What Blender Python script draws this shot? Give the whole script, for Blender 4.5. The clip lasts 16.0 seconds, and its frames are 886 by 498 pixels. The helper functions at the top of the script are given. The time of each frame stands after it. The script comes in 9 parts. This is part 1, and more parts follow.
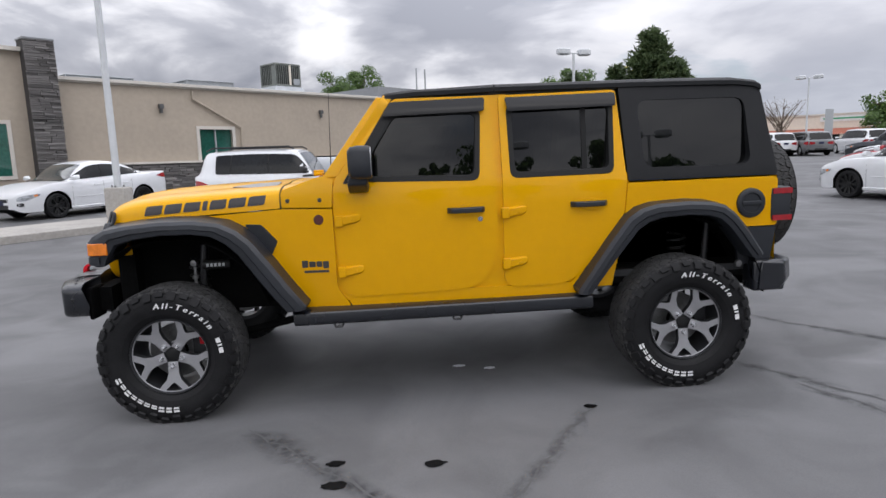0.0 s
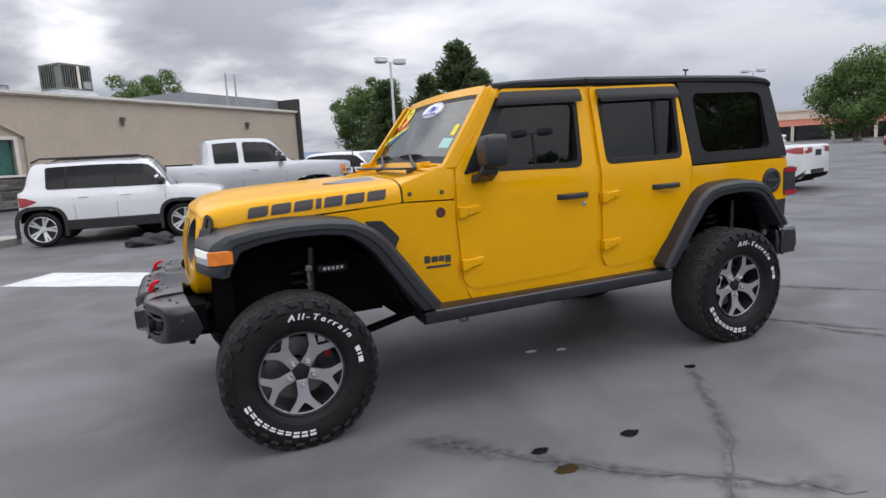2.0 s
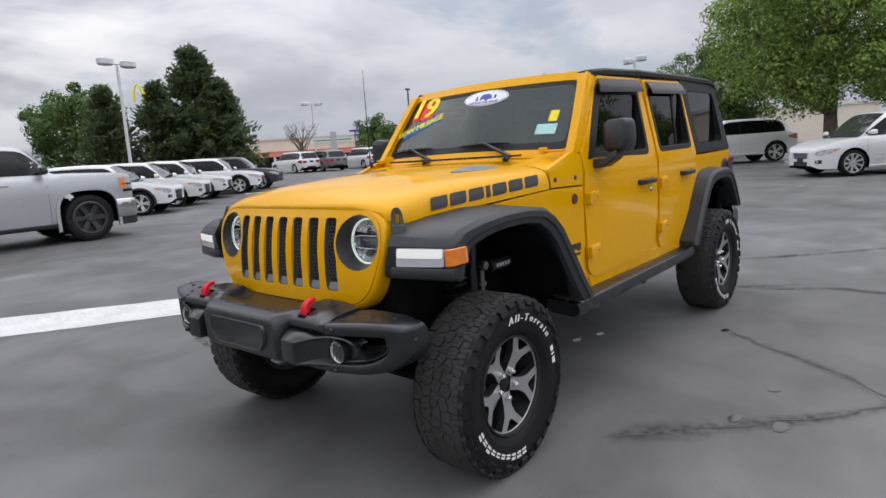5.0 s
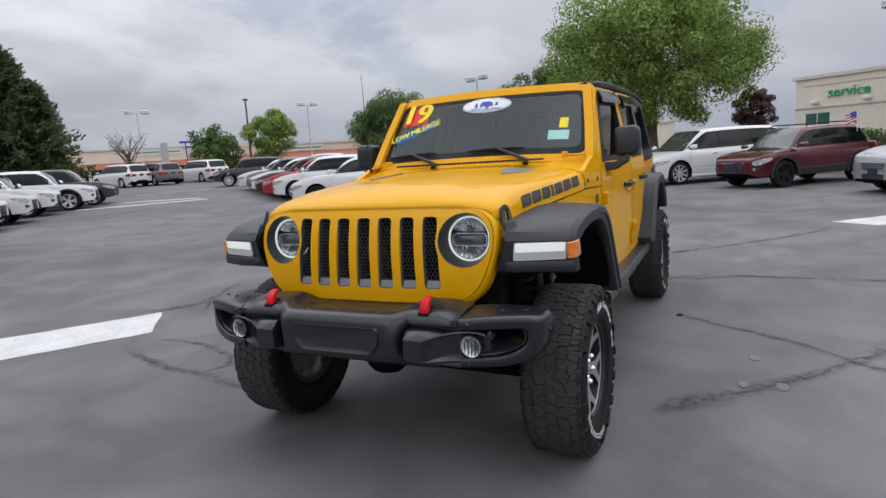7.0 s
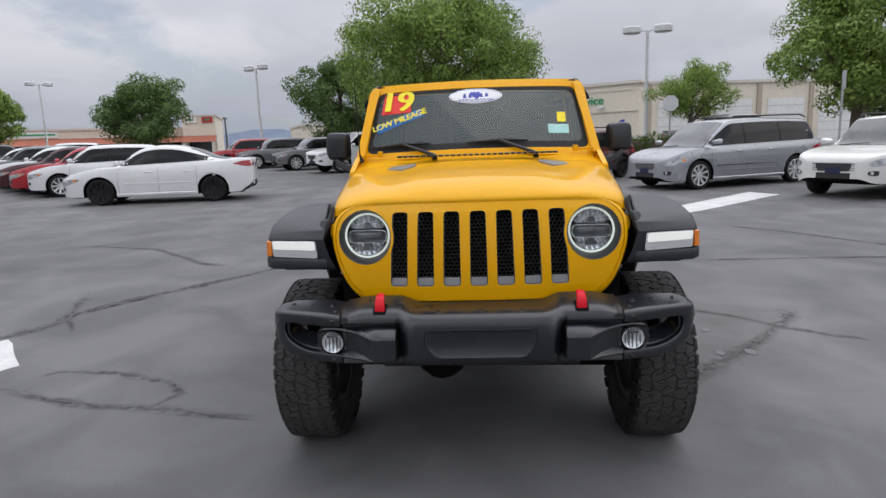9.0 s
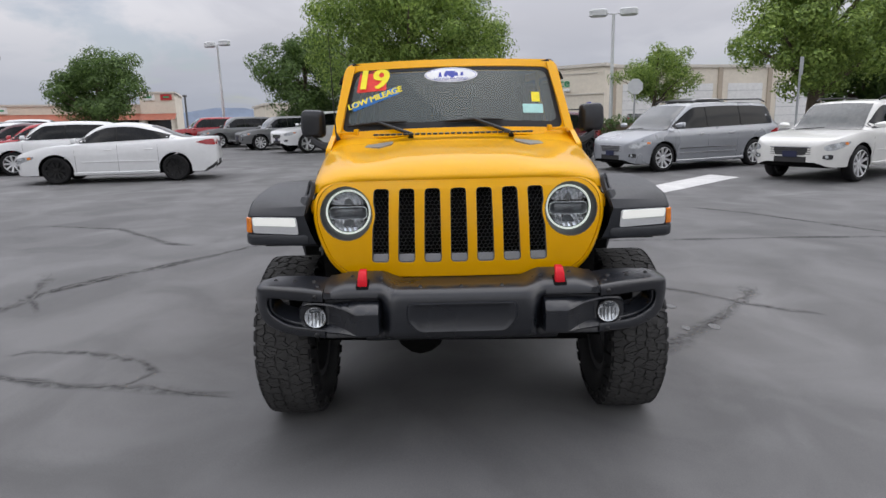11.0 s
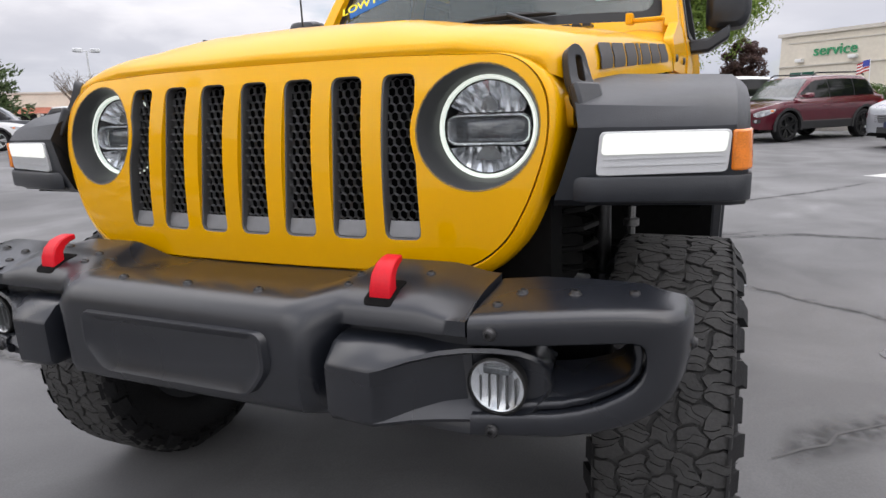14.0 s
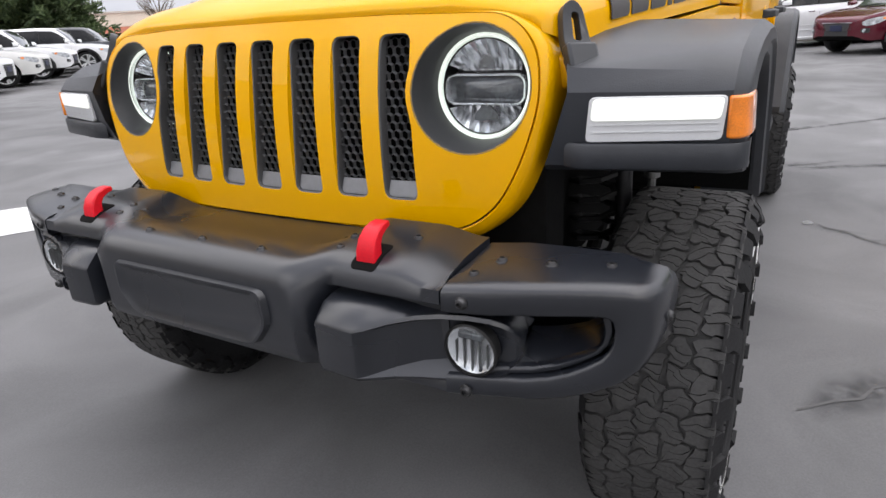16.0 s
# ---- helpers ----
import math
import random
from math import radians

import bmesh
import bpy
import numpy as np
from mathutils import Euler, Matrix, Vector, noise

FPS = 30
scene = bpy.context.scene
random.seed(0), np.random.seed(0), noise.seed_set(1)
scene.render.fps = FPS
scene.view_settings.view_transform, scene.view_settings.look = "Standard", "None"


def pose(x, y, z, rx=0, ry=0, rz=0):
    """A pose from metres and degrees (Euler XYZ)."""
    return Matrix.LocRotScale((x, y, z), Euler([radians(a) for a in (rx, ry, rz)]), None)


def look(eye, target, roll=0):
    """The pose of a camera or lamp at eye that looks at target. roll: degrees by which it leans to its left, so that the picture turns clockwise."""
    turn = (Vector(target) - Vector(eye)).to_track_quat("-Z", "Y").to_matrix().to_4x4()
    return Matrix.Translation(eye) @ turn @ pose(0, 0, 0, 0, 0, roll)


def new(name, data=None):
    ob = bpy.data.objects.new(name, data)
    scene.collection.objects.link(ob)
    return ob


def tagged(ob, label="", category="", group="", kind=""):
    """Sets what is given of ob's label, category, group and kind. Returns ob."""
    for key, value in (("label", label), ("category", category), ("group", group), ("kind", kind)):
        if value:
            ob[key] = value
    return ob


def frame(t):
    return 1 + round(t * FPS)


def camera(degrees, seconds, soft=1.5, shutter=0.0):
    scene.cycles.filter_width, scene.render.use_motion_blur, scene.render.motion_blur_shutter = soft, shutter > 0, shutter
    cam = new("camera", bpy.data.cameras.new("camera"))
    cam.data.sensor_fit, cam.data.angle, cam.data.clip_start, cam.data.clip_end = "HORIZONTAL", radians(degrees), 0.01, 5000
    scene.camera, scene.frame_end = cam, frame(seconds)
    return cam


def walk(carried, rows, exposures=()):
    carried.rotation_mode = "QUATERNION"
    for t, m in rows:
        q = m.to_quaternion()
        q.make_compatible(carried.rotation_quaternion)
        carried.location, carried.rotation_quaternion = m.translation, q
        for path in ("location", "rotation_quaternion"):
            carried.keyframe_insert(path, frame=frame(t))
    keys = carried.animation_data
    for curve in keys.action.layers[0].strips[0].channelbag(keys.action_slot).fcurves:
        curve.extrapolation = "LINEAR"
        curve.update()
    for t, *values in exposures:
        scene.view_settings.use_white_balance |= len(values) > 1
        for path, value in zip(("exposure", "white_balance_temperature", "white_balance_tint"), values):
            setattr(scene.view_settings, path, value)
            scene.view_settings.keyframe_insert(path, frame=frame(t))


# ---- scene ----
cam = camera(71.7, 16.0, shutter=0.0)
PATH = [
    (0, (1.335, -4.360, 1.450), (1.466, -2.388, 1.146), -1.82),
    (0.5, (0.920, -4.364, 1.442), (1.171, -2.403, 1.144), -2.32),
    (1, (0.469, -4.256, 1.435), (0.874, -2.320, 1.139), -2.83),
    (1.5, (-0.058, -4.135, 1.439), (0.528, -2.247, 1.139), -3.03),
    (2, (-0.481, -3.931, 1.418), (0.292, -2.111, 1.114), -3.16),
    (2.5, (-0.903, -3.695, 1.415), (0.044, -1.963, 1.097), -3.32),
    (3, (-1.274, -3.434, 1.413), (-0.165, -1.798, 1.106), -3.40),
    (3.2, (-1.371, -3.324, 1.401), (-0.214, -1.722, 1.091), -3.44),
    (5.3, (-2.160, -2.345, 1.385), (-0.626, -1.098, 1.077), -3.63),
    (5.5, (-2.183, -2.337, 1.386), (-0.625, -1.122, 1.076), -3.52),
    (6, (-2.319, -2.199, 1.383), (-0.698, -1.071, 1.069), -3.50),
    (6.5, (-2.579, -1.888, 1.386), (-0.878, -0.877, 1.095), -3.81),
    (7, (-2.784, -1.502, 1.397), (-1.000, -0.648, 1.099), -3.59),
    (7.5, (-2.962, -1.102, 1.404), (-1.097, -0.450, 1.098), -3.77),
    (8, (-3.035, -0.702, 1.402), (-1.110, -0.260, 1.089), -3.17),
    (8.5, (-2.983, -0.303, 1.414), (-1.026, -0.050, 1.089), -2.70),
    (9, (-2.982, -0.011, 1.434), (-1.016, 0.113, 1.087), -2.07),
    (9.2, (-2.957, 0.051, 1.441), (-0.990, 0.129, 1.088), -2.25),
    (11.3, (-3.032, 0.051, 1.419), (-1.075, 0.066, 1.009), -1.40),
    (11.5, (-2.981, 0.049, 1.451), (-1.027, 0.102, 1.029), -1.47),
    (12, (-2.744, -0.112, 1.381), (-0.794, 0.038, 0.960), -1.68),
    (12.5, (-2.327, -0.405, 1.321), (-0.400, -0.096, 0.883), -1.66),
    (13, (-1.882, -0.631, 1.226), (0.007, -0.146, 0.783), -1.67),
    (13.5, (-1.613, -0.817, 1.112), (0.228, -0.177, 0.662), -1.66),
    (14, (-1.507, -0.856, 1.074), (0.290, -0.095, 0.635), -2.02),
    (14.5, (-1.497, -0.848, 1.073), (0.261, -0.004, 0.627), -2.56),
    (15, (-1.494, -0.845, 1.073), (0.232, 0.043, 0.590), -3.04),
    (15.5, (-1.477, -0.860, 1.075), (0.214, 0.056, 0.525), -3.44),
    (16, (-1.448, -0.998, 1.154), (0.172, -0.045, 0.470), -3.27),
]
# seconds, stops, kelvin, tint
EXPOSURES = [(0.0, -0.08, 6550, 12.5), (2.0, -0.11, 6550, 12.5), (5.5, -0.22, 6650, 11.5), (7.5, -0.27, 6600, 11.5), (9.0, -0.23, 6650, 11.5), (11.5, -0.16, 6750, 12), (12.5, -0.02, 6800, 12.5), (13.5, 0.18, 6850, 13), (14.5, 0.33, 6850, 13), (16.0, 0.42, 6850, 13)]
walk(cam, [(t, look(eye, target, roll)) for t, eye, target, roll in PATH], EXPOSURES)

# ---- sky, sun, exposure ----
SUN_UP, SUN_ROUND = 70.0, 135.0


def make_world():
    w = bpy.data.worlds.new("overcast_sky")
    scene.world = w
    w.use_nodes = True
    n, l = w.node_tree.nodes, w.node_tree.links
    n.clear()
    out = n.new("ShaderNodeOutputWorld")
    co = n.new("ShaderNodeTexCoord")
    sep = n.new("ShaderNodeSeparateXYZ")
    l.new(co.outputs["Generated"], sep.inputs[0])

    def math_(op, a, b=None, clamp=False):
        m = n.new("ShaderNodeMath")
        m.operation, m.use_clamp = op, clamp
        for k, v in enumerate((a, b)):
            if v is None:
                continue
            if isinstance(v, (int, float)):
                m.inputs[k].default_value = v
            else:
                l.new(v, m.inputs[k])
        return m.outputs[0]

    up = math_("MAXIMUM", sep.outputs[2], 0.0)
    flat = math_("ADD", up, 0.24)
    px, py = math_("DIVIDE", sep.outputs[0], flat), math_("DIVIDE", sep.outputs[1], flat)
    comb = n.new("ShaderNodeCombineXYZ")
    l.new(px, comb.inputs[0]), l.new(py, comb.inputs[1])

    def noise_(scale, detail, rough, off, dist=0.0):
        m = n.new("ShaderNodeMapping")
        m.inputs["Location"].default_value = off
        l.new(comb.outputs[0], m.inputs[0])
        t = n.new("ShaderNodeTexNoise")
        t.inputs["Scale"].default_value, t.inputs["Detail"].default_value = scale, detail
        t.inputs["Roughness"].default_value, t.inputs["Distortion"].default_value = rough, dist
        l.new(m.outputs[0], t.inputs["Vector"])
        return t.outputs["Fac"]

    def ramp_(fac, stops):
        r = n.new("ShaderNodeValToRGB")
        e = r.color_ramp.elements
        while len(e) < len(stops):
            e.new(0.5)
        for k, (p, c) in enumerate(stops):
            e[k].position, e[k].color = p, (*c, 1)
        l.new(fac, r.inputs[0])
        return r.outputs[0]

    def mix_(fac, a, b, kind="MIX"):
        m = n.new("ShaderNodeMix")
        m.data_type, m.blend_type = "RGBA", kind
        for k, v in ((0, fac), (6, a), (7, b)):
            if isinstance(v, (int, float)):
                m.inputs[k].default_value = v
            elif isinstance(v, tuple):
                m.inputs[k].default_value = (*v, 1)
            else:
                l.new(v, m.inputs[k])
        return m.outputs[2]

    big = noise_(0.62, 4, 0.5, (1.3, 0.6, 0), 0.3)
    fine = noise_(1.5, 8, 0.52, (4.0, 2.2, 0), 0.3)
    both = math_("ADD", math_("MULTIPLY", big, 0.52), math_("MULTIPLY", fine, 0.48))
    cloud = ramp_(both, [(0.41, (0.27, 0.29, 0.34)), (0.47, (0.41, 0.43, 0.48)), (0.515, (0.70, 0.72, 0.76)), (0.565, (0.92, 0.93, 0.95))])
    # grey rain curtain low over the hills, towards the back of the place
    low = math_("SUBTRACT", 1.0, math_("MULTIPLY", up, 7.0, True))
    east = math_("MULTIPLY", math_("ADD", sep.outputs[0], 0.15), 1.1, True)
    cloud = mix_(math_("MULTIPLY", east, 0.78), cloud, (0.515, 0.54, 0.61))
    cloud = mix_(math_("MULTIPLY", low, math_("MULTIPLY", east, 0.75)), cloud, (0.40, 0.46, 0.57))
    bright = math_("ADD", 1.0, math_("MULTIPLY", math_("POWER", up, 1.2), 3.6))
    grey = n.new("ShaderNodeBackground")
    l.new(cloud, grey.inputs[0])
    l.new(math_("MULTIPLY", bright, 0.96), grey.inputs[1])
    sky = n.new("ShaderNodeTexSky")
    sky.sky_type, sky.sun_disc = "NISHITA", False
    sky.sun_elevation, sky.sun_rotation = radians(SUN_UP), radians(SUN_ROUND)
    blue = n.new("ShaderNodeBackground")
    l.new(sky.outputs[0], blue.inputs[0])
    blue.inputs[1].default_value = 0.11
    gap = ramp_(noise_(1.1, 6, 0.55, (8.4, 1.0, 0), 0.4), [(0.36, (0.55, 0.55, 0.55)), (0.44, (1, 1, 1))])
    ms = n.new("ShaderNodeMixShader")
    l.new(gap, ms.inputs[0]), l.new(blue.outputs[0], ms.inputs[1]), l.new(grey.outputs[0], ms.inputs[2])
    l.new(ms.outputs[0], out.inputs[0])


make_world()
sun = new("sun", bpy.data.lights.new("sun", "SUN"))
sun.data.energy, sun.data.angle, sun.data.color = 0.60, radians(70), (1.0, 0.97, 0.92)
sun.matrix_world = pose(0, 0, 40, 90 - SUN_UP, 0, 180 - SUN_ROUND)

# ---- tools ----
def ramp01(v):
    v = min(max(v, 0.0), 1.0)
    return v * v * (3 - 2 * v)


def ground_z(x, y):
    """The lot: a slight slope under the car, rising gently to the back rows."""
    d = math.hypot(x - 1.5, y)
    near = 0.014 * (x - 1.5) * (1 - ramp01((d - 3) / 6))
    return near + 0.0125 * min(max(y - 3, 0), 37) + 0.008 * min(max(x - 6, 0), 30)


def part(name, bm, mats, parent=None, label="", smooth=38, bevel=0.0, segs=2, m=None):
    """Links a bmesh as one mesh object under a thing or a part."""
    bmesh.ops.recalc_face_normals(bm, faces=bm.faces)
    me = bpy.data.meshes.new(name)
    bm.to_mesh(me)
    bm.free()
    return link(name, me, mats, parent, label, smooth, bevel, segs, m)


def link(name, me, mats, parent=None, label="", smooth=38, bevel=0.0, segs=2, m=None):
    for one in mats if isinstance(mats, (list, tuple)) else [mats]:
        me.materials.append(one)
    if smooth:
        me.polygons.foreach_set("use_smooth", [True] * len(me.polygons))
        me.set_sharp_from_angle(angle=radians(smooth))
    ob = new(name, me)
    ob.parent = parent
    if m is not None:
        ob.matrix_basis = m
    if bevel:
        b = ob.modifiers.new("bevel", "BEVEL")
        b.width, b.segments, b.limit_method, b.angle_limit = bevel, segs, "ANGLE", radians(40)
    if label:
        ob["label"] = label
    return ob


def facing(bm, direction):
    """Turns the faces of an open sheet to look one way."""
    d = Vector(direction)
    bmesh.ops.recalc_face_normals(bm, faces=bm.faces)
    if sum((f.normal.dot(d) * f.calc_area() for f in bm.faces), 0.0) < 0:
        bmesh.ops.reverse_faces(bm, faces=bm.faces)
    return bm


def sheet(name, bm, mat, parent=None, label="", m=None, smooth=60):
    """Links an open sheet whose faces already look the right way."""
    me = bpy.data.meshes.new(name)
    bm.to_mesh(me)
    bm.free()
    return link(name, me, mat, parent, label, smooth, 0, 2, m)


def raw(name, verts, faces, mats, parent=None, label="", smooth=38, m=None):
    me = bpy.data.meshes.new(name)
    me.from_pydata(verts, [], faces)
    return link(name, me, mats, parent, label, smooth, 0, 2, m)


def thing(name, m, label, category, group="", kind=""):
    ob = new(name)
    ob.empty_display_size = 0.2
    ob.matrix_basis = m
    return tagged(ob, label, category, group, kind)


def box(bm, lo, hi, mi=0):
    made = bmesh.ops.create_cube(bm, size=1)["verts"]
    for v in made:
        v.co = Vector([lo[k] + (v.co[k] + 0.5) * (hi[k] - lo[k]) for k in range(3)])
    for f in {f for v in made for f in v.link_faces}:
        f.material_index = mi
    return made


def loft(bm, secs, ring=False, caps=True, closed=False, mi=0):
    rows = [[bm.verts.new(p) for p in s] for s in secs]
    n = len(rows[0])
    pairs = list(zip(rows, rows[1:])) + ([(rows[-1], rows[0])] if closed else [])
    for a, b in pairs:
        for k in range(n if ring else n - 1):
            q = [a[k], a[(k + 1) % n], b[(k + 1) % n], b[k]]
            try:
                bm.faces.new(q).material_index = mi
            except ValueError:
                pass
    if caps and ring and not closed:
        for r in (rows[0], rows[-1]):
            try:
                bm.faces.new(r).material_index = mi
            except ValueError:
                pass
    return rows


def lathe(bm, prof, n, m=Matrix(), mi=0, closed=False):
    """Turns a profile of (radius, height) round the z axis of m."""
    secs = []
    for k in range(n):
        a = 2 * math.pi * k / n
        secs.append([m @ Vector((r * math.cos(a), r * math.sin(a), h)) for r, h in prof])
    loft(bm, secs, ring=closed, caps=False, closed=True, mi=mi)


def tube(bm, pts, r, n=8, mi=0):
    pts = [Vector(p) for p in pts]
    radii = r if isinstance(r, (list, tuple)) else [r] * len(pts)
    side = None
    secs = []
    for k, p in enumerate(pts):
        d = (pts[min(k + 1, len(pts) - 1)] - pts[max(k - 1, 0)]).normalized()
        if side is None:
            side = d.orthogonal().normalized()
        side = (side - d * side.dot(d)).normalized()
        other = d.cross(side)
        secs.append([p + radii[k] * (math.cos(2 * math.pi * j / n) * side + math.sin(2 * math.pi * j / n) * other) for j in range(n)])
    loft(bm, secs, ring=True, mi=mi)


def rounded(poly, r, n=5):
    """A polygon with its corners rounded; r one radius or one a corner."""
    out, k = [], len(poly)
    for i in range(k):
        a, b, c = (Vector(poly[(i + d) % k]) for d in (-1, 0, 1))
        rr = r[i] if isinstance(r, (list, tuple)) else r
        u, v = a - b, c - b
        rr = min(rr, u.length * 0.49, v.length * 0.49)
        if rr < 1e-4:
            out.append(tuple(b))
            continue
        p, q = b + u.normalized() * rr, b + v.normalized() * rr
        for j in range(n + 1):
            t = j / n
            out.append(tuple((1 - t) ** 2 * p + 2 * t * (1 - t) * b + t * t * q))
    return out


def panel(outer, holes, place, thick, cuts_u=(), cuts_v=(), mi=0, bm=None):
    """A sheet with holes, drawn flat in (u, v), cut into strips, given a thickness and laid into space by place(u, v, depth)."""
    own = bmesh.new()
    for loop in [outer, *holes]:
        vs = [own.verts.new((p[0], p[1], 0)) for p in loop]
        for k in range(len(vs)):
            own.edges.new((vs[k], vs[(k + 1) % len(vs)]))
    bmesh.ops.triangle_fill(own, edges=own.edges[:], use_beauty=True, normal=(0, 0, 1))
    for axis, cuts in ((0, cuts_u), (1, cuts_v)):
        for c in cuts:
            co = [0, 0, 0]
            co[axis] = c
            no = [0, 0, 0]
            no[axis] = 1
            bmesh.ops.bisect_plane(own, geom=own.verts[:] + own.edges[:] + own.faces[:], dist=1e-5, plane_co=co, plane_no=no)
    if thick:
        got = bmesh.ops.extrude_face_region(own, geom=own.faces[:])
        for v in got["geom"]:
            if isinstance(v, bmesh.types.BMVert):
                v.co.z = thick
    for v in own.verts:
        v.co = Vector(place(v.co.x, v.co.y, v.co.z))
    for f in own.faces:
        f.material_index = mi
    if bm is None:
        return own
    me = bpy.data.meshes.new("t")
    own.to_mesh(me)
    own.free()
    bm.from_mesh(me)
    bpy.data.meshes.remove(me)
    return bm


def mirrored(bm):
    """The same shape on the other side of the car's middle plane."""
    other = bm.copy()
    for v in other.verts:
        v.co.y = -v.co.y
    return other


def words(name, text, size, m, mat, parent=None, label="", depth=0.001, spacing=1.0, shear=0.0):
    """Flat lettering in the built-in font, as a mesh lying in the x-y plane of m."""
    cu = bpy.data.curves.new(name, "FONT")
    cu.body, cu.size, cu.extrude, cu.space_character, cu.shear = text, size, depth, spacing, shear
    cu.align_x, cu.align_y, cu.resolution_u = "CENTER", "CENTER", 3
    tmp = bpy.data.objects.new(name, cu)
    scene.collection.objects.link(tmp)
    me = bpy.data.meshes.new_from_object(tmp.evaluated_get(bpy.context.evaluated_depsgraph_get()))
    bpy.data.objects.remove(tmp)
    bpy.data.curves.remove(cu)
    me.name = name
    me.materials.clear()
    return link(name, me, mat, parent, label, 0, 0, 2, m)


def interp(x, table):
    for (a, va), (b, vb) in zip(table, table[1:]):
        if x <= b:
            t = (x - a) / (b - a)
            return va + (vb - va) * min(max(t, 0), 1)
    return table[-1][1]

# ---- materials ----
def material(name, colour, rough=0.5, metal=0.0, coat=0.0, vary=0.08, scale=4.0, bump=0.0, bump_scale=60.0, spec=0.5, second=None, rough_vary=0.06, emit=None, per_object=0.0):
    """A surface with a base colour that varies at two scales, uneven gloss and fine relief."""
    m = bpy.data.materials.new(name)
    m.use_nodes = True
    n, l = m.node_tree.nodes, m.node_tree.links
    p = n["Principled BSDF"]
    p.inputs["Metallic"].default_value, p.inputs["Coat Weight"].default_value = metal, coat
    p.inputs["Coat Roughness"].default_value, p.inputs["Specular IOR Level"].default_value = 0.04, spec
    co = n.new("ShaderNodeTexCoord")

    def noise_(s, d):
        t = n.new("ShaderNodeTexNoise")
        t.inputs["Scale"].default_value, t.inputs["Detail"].default_value = s, d
        l.new(co.outputs["Object"], t.inputs["Vector"])
        return t.outputs["Fac"]

    big, small = noise_(scale, 3), noise_(scale * 9, 4)
    add = n.new("ShaderNodeMath")
    add.operation = "ADD"
    l.new(big, add.inputs[0]), l.new(small, add.inputs[1])
    r = n.new("ShaderNodeValToRGB")
    c2 = second or tuple(min(1, c * (1 + vary)) for c in colour)
    c1 = colour if second else tuple(c * (1 - vary) for c in colour)
    r.color_ramp.elements[0].position, r.color_ramp.elements[0].color = 0.38, (*c1, 1)
    r.color_ramp.elements[1].position, r.color_ramp.elements[1].color = 0.62, (*c2, 1)
    half = n.new("ShaderNodeMath")
    half.operation = "MULTIPLY"
    half.inputs[1].default_value = 0.5
    l.new(add.outputs[0], half.inputs[0])
    l.new(half.outputs[0], r.inputs[0])
    colour_out = r.outputs[0]
    if per_object:
        info = n.new("ShaderNodeObjectInfo")
        hsv = n.new("ShaderNodeHueSaturation")
        mr = n.new("ShaderNodeMapRange")
        mr.inputs[3].default_value, mr.inputs[4].default_value = 1 - per_object, 1 + per_object
        l.new(info.outputs["Random"], mr.inputs[0])
        l.new(mr.outputs[0], hsv.inputs["Value"])
        l.new(colour_out, hsv.inputs["Color"])
        colour_out = hsv.outputs[0]
    l.new(colour_out, p.inputs["Base Color"])
    mr = n.new("ShaderNodeMapRange")
    mr.inputs[3].default_value, mr.inputs[4].default_value = max(0.02, rough - rough_vary), min(1, rough + rough_vary)
    l.new(big, mr.inputs[0])
    l.new(mr.outputs[0], p.inputs["Roughness"])
    if bump:
        b = n.new("ShaderNodeBump")
        b.inputs["Strength"].default_value, b.inputs["Distance"].default_value = bump, 0.004
        l.new(noise_(bump_scale, 5), b.inputs["Height"])
        l.new(b.outputs[0], p.inputs["Normal"])
    if emit:
        p.inputs["Emission Color"].default_value = (*emit[0], 1)
        p.inputs["Emission Strength"].default_value = emit[1]
    return m


def glass_material(name, tint, rough=0.0, mix=0.0, dark=(0.01, 0.012, 0.013), ior=1.7, steep=5.0):
    """A thin pane: a clear tint with mirror gloss; mix is how much of it is opaque colour."""
    m = bpy.data.materials.new(name)
    m.use_nodes = True
    n, l = m.node_tree.nodes, m.node_tree.links
    n.remove(n["Principled BSDF"])
    out = n["Material Output"]
    tr, gl, df = n.new("ShaderNodeBsdfTransparent"), n.new("ShaderNodeBsdfGlossy"), n.new("ShaderNodeBsdfDiffuse")
    tr.inputs[0].default_value, df.inputs[0].default_value = (*tint, 1), (*dark, 1)
    gl.inputs["Roughness"].default_value = rough
    a, b, lw = n.new("ShaderNodeMixShader"), n.new("ShaderNodeMixShader"), n.new("ShaderNodeLayerWeight")
    lw.inputs["Blend"].default_value = 0.5
    f0 = ((ior - 1) / (ior + 1)) ** 2
    pw, mr = n.new("ShaderNodeMath"), n.new("ShaderNodeMapRange")
    pw.operation, pw.inputs[1].default_value = "POWER", steep
    mr.inputs[3].default_value, mr.inputs[4].default_value = f0, 0.9
    l.new(lw.outputs["Facing"], pw.inputs[0]), l.new(pw.outputs[0], mr.inputs[0])
    a.inputs[0].default_value = mix
    l.new(tr.outputs[0], a.inputs[1]), l.new(df.outputs[0], a.inputs[2])
    l.new(mr.outputs[0], b.inputs[0]), l.new(a.outputs[0], b.inputs[1]), l.new(gl.outputs[0], b.inputs[2])
    l.new(b.outputs[0], out.inputs[0])
    return m


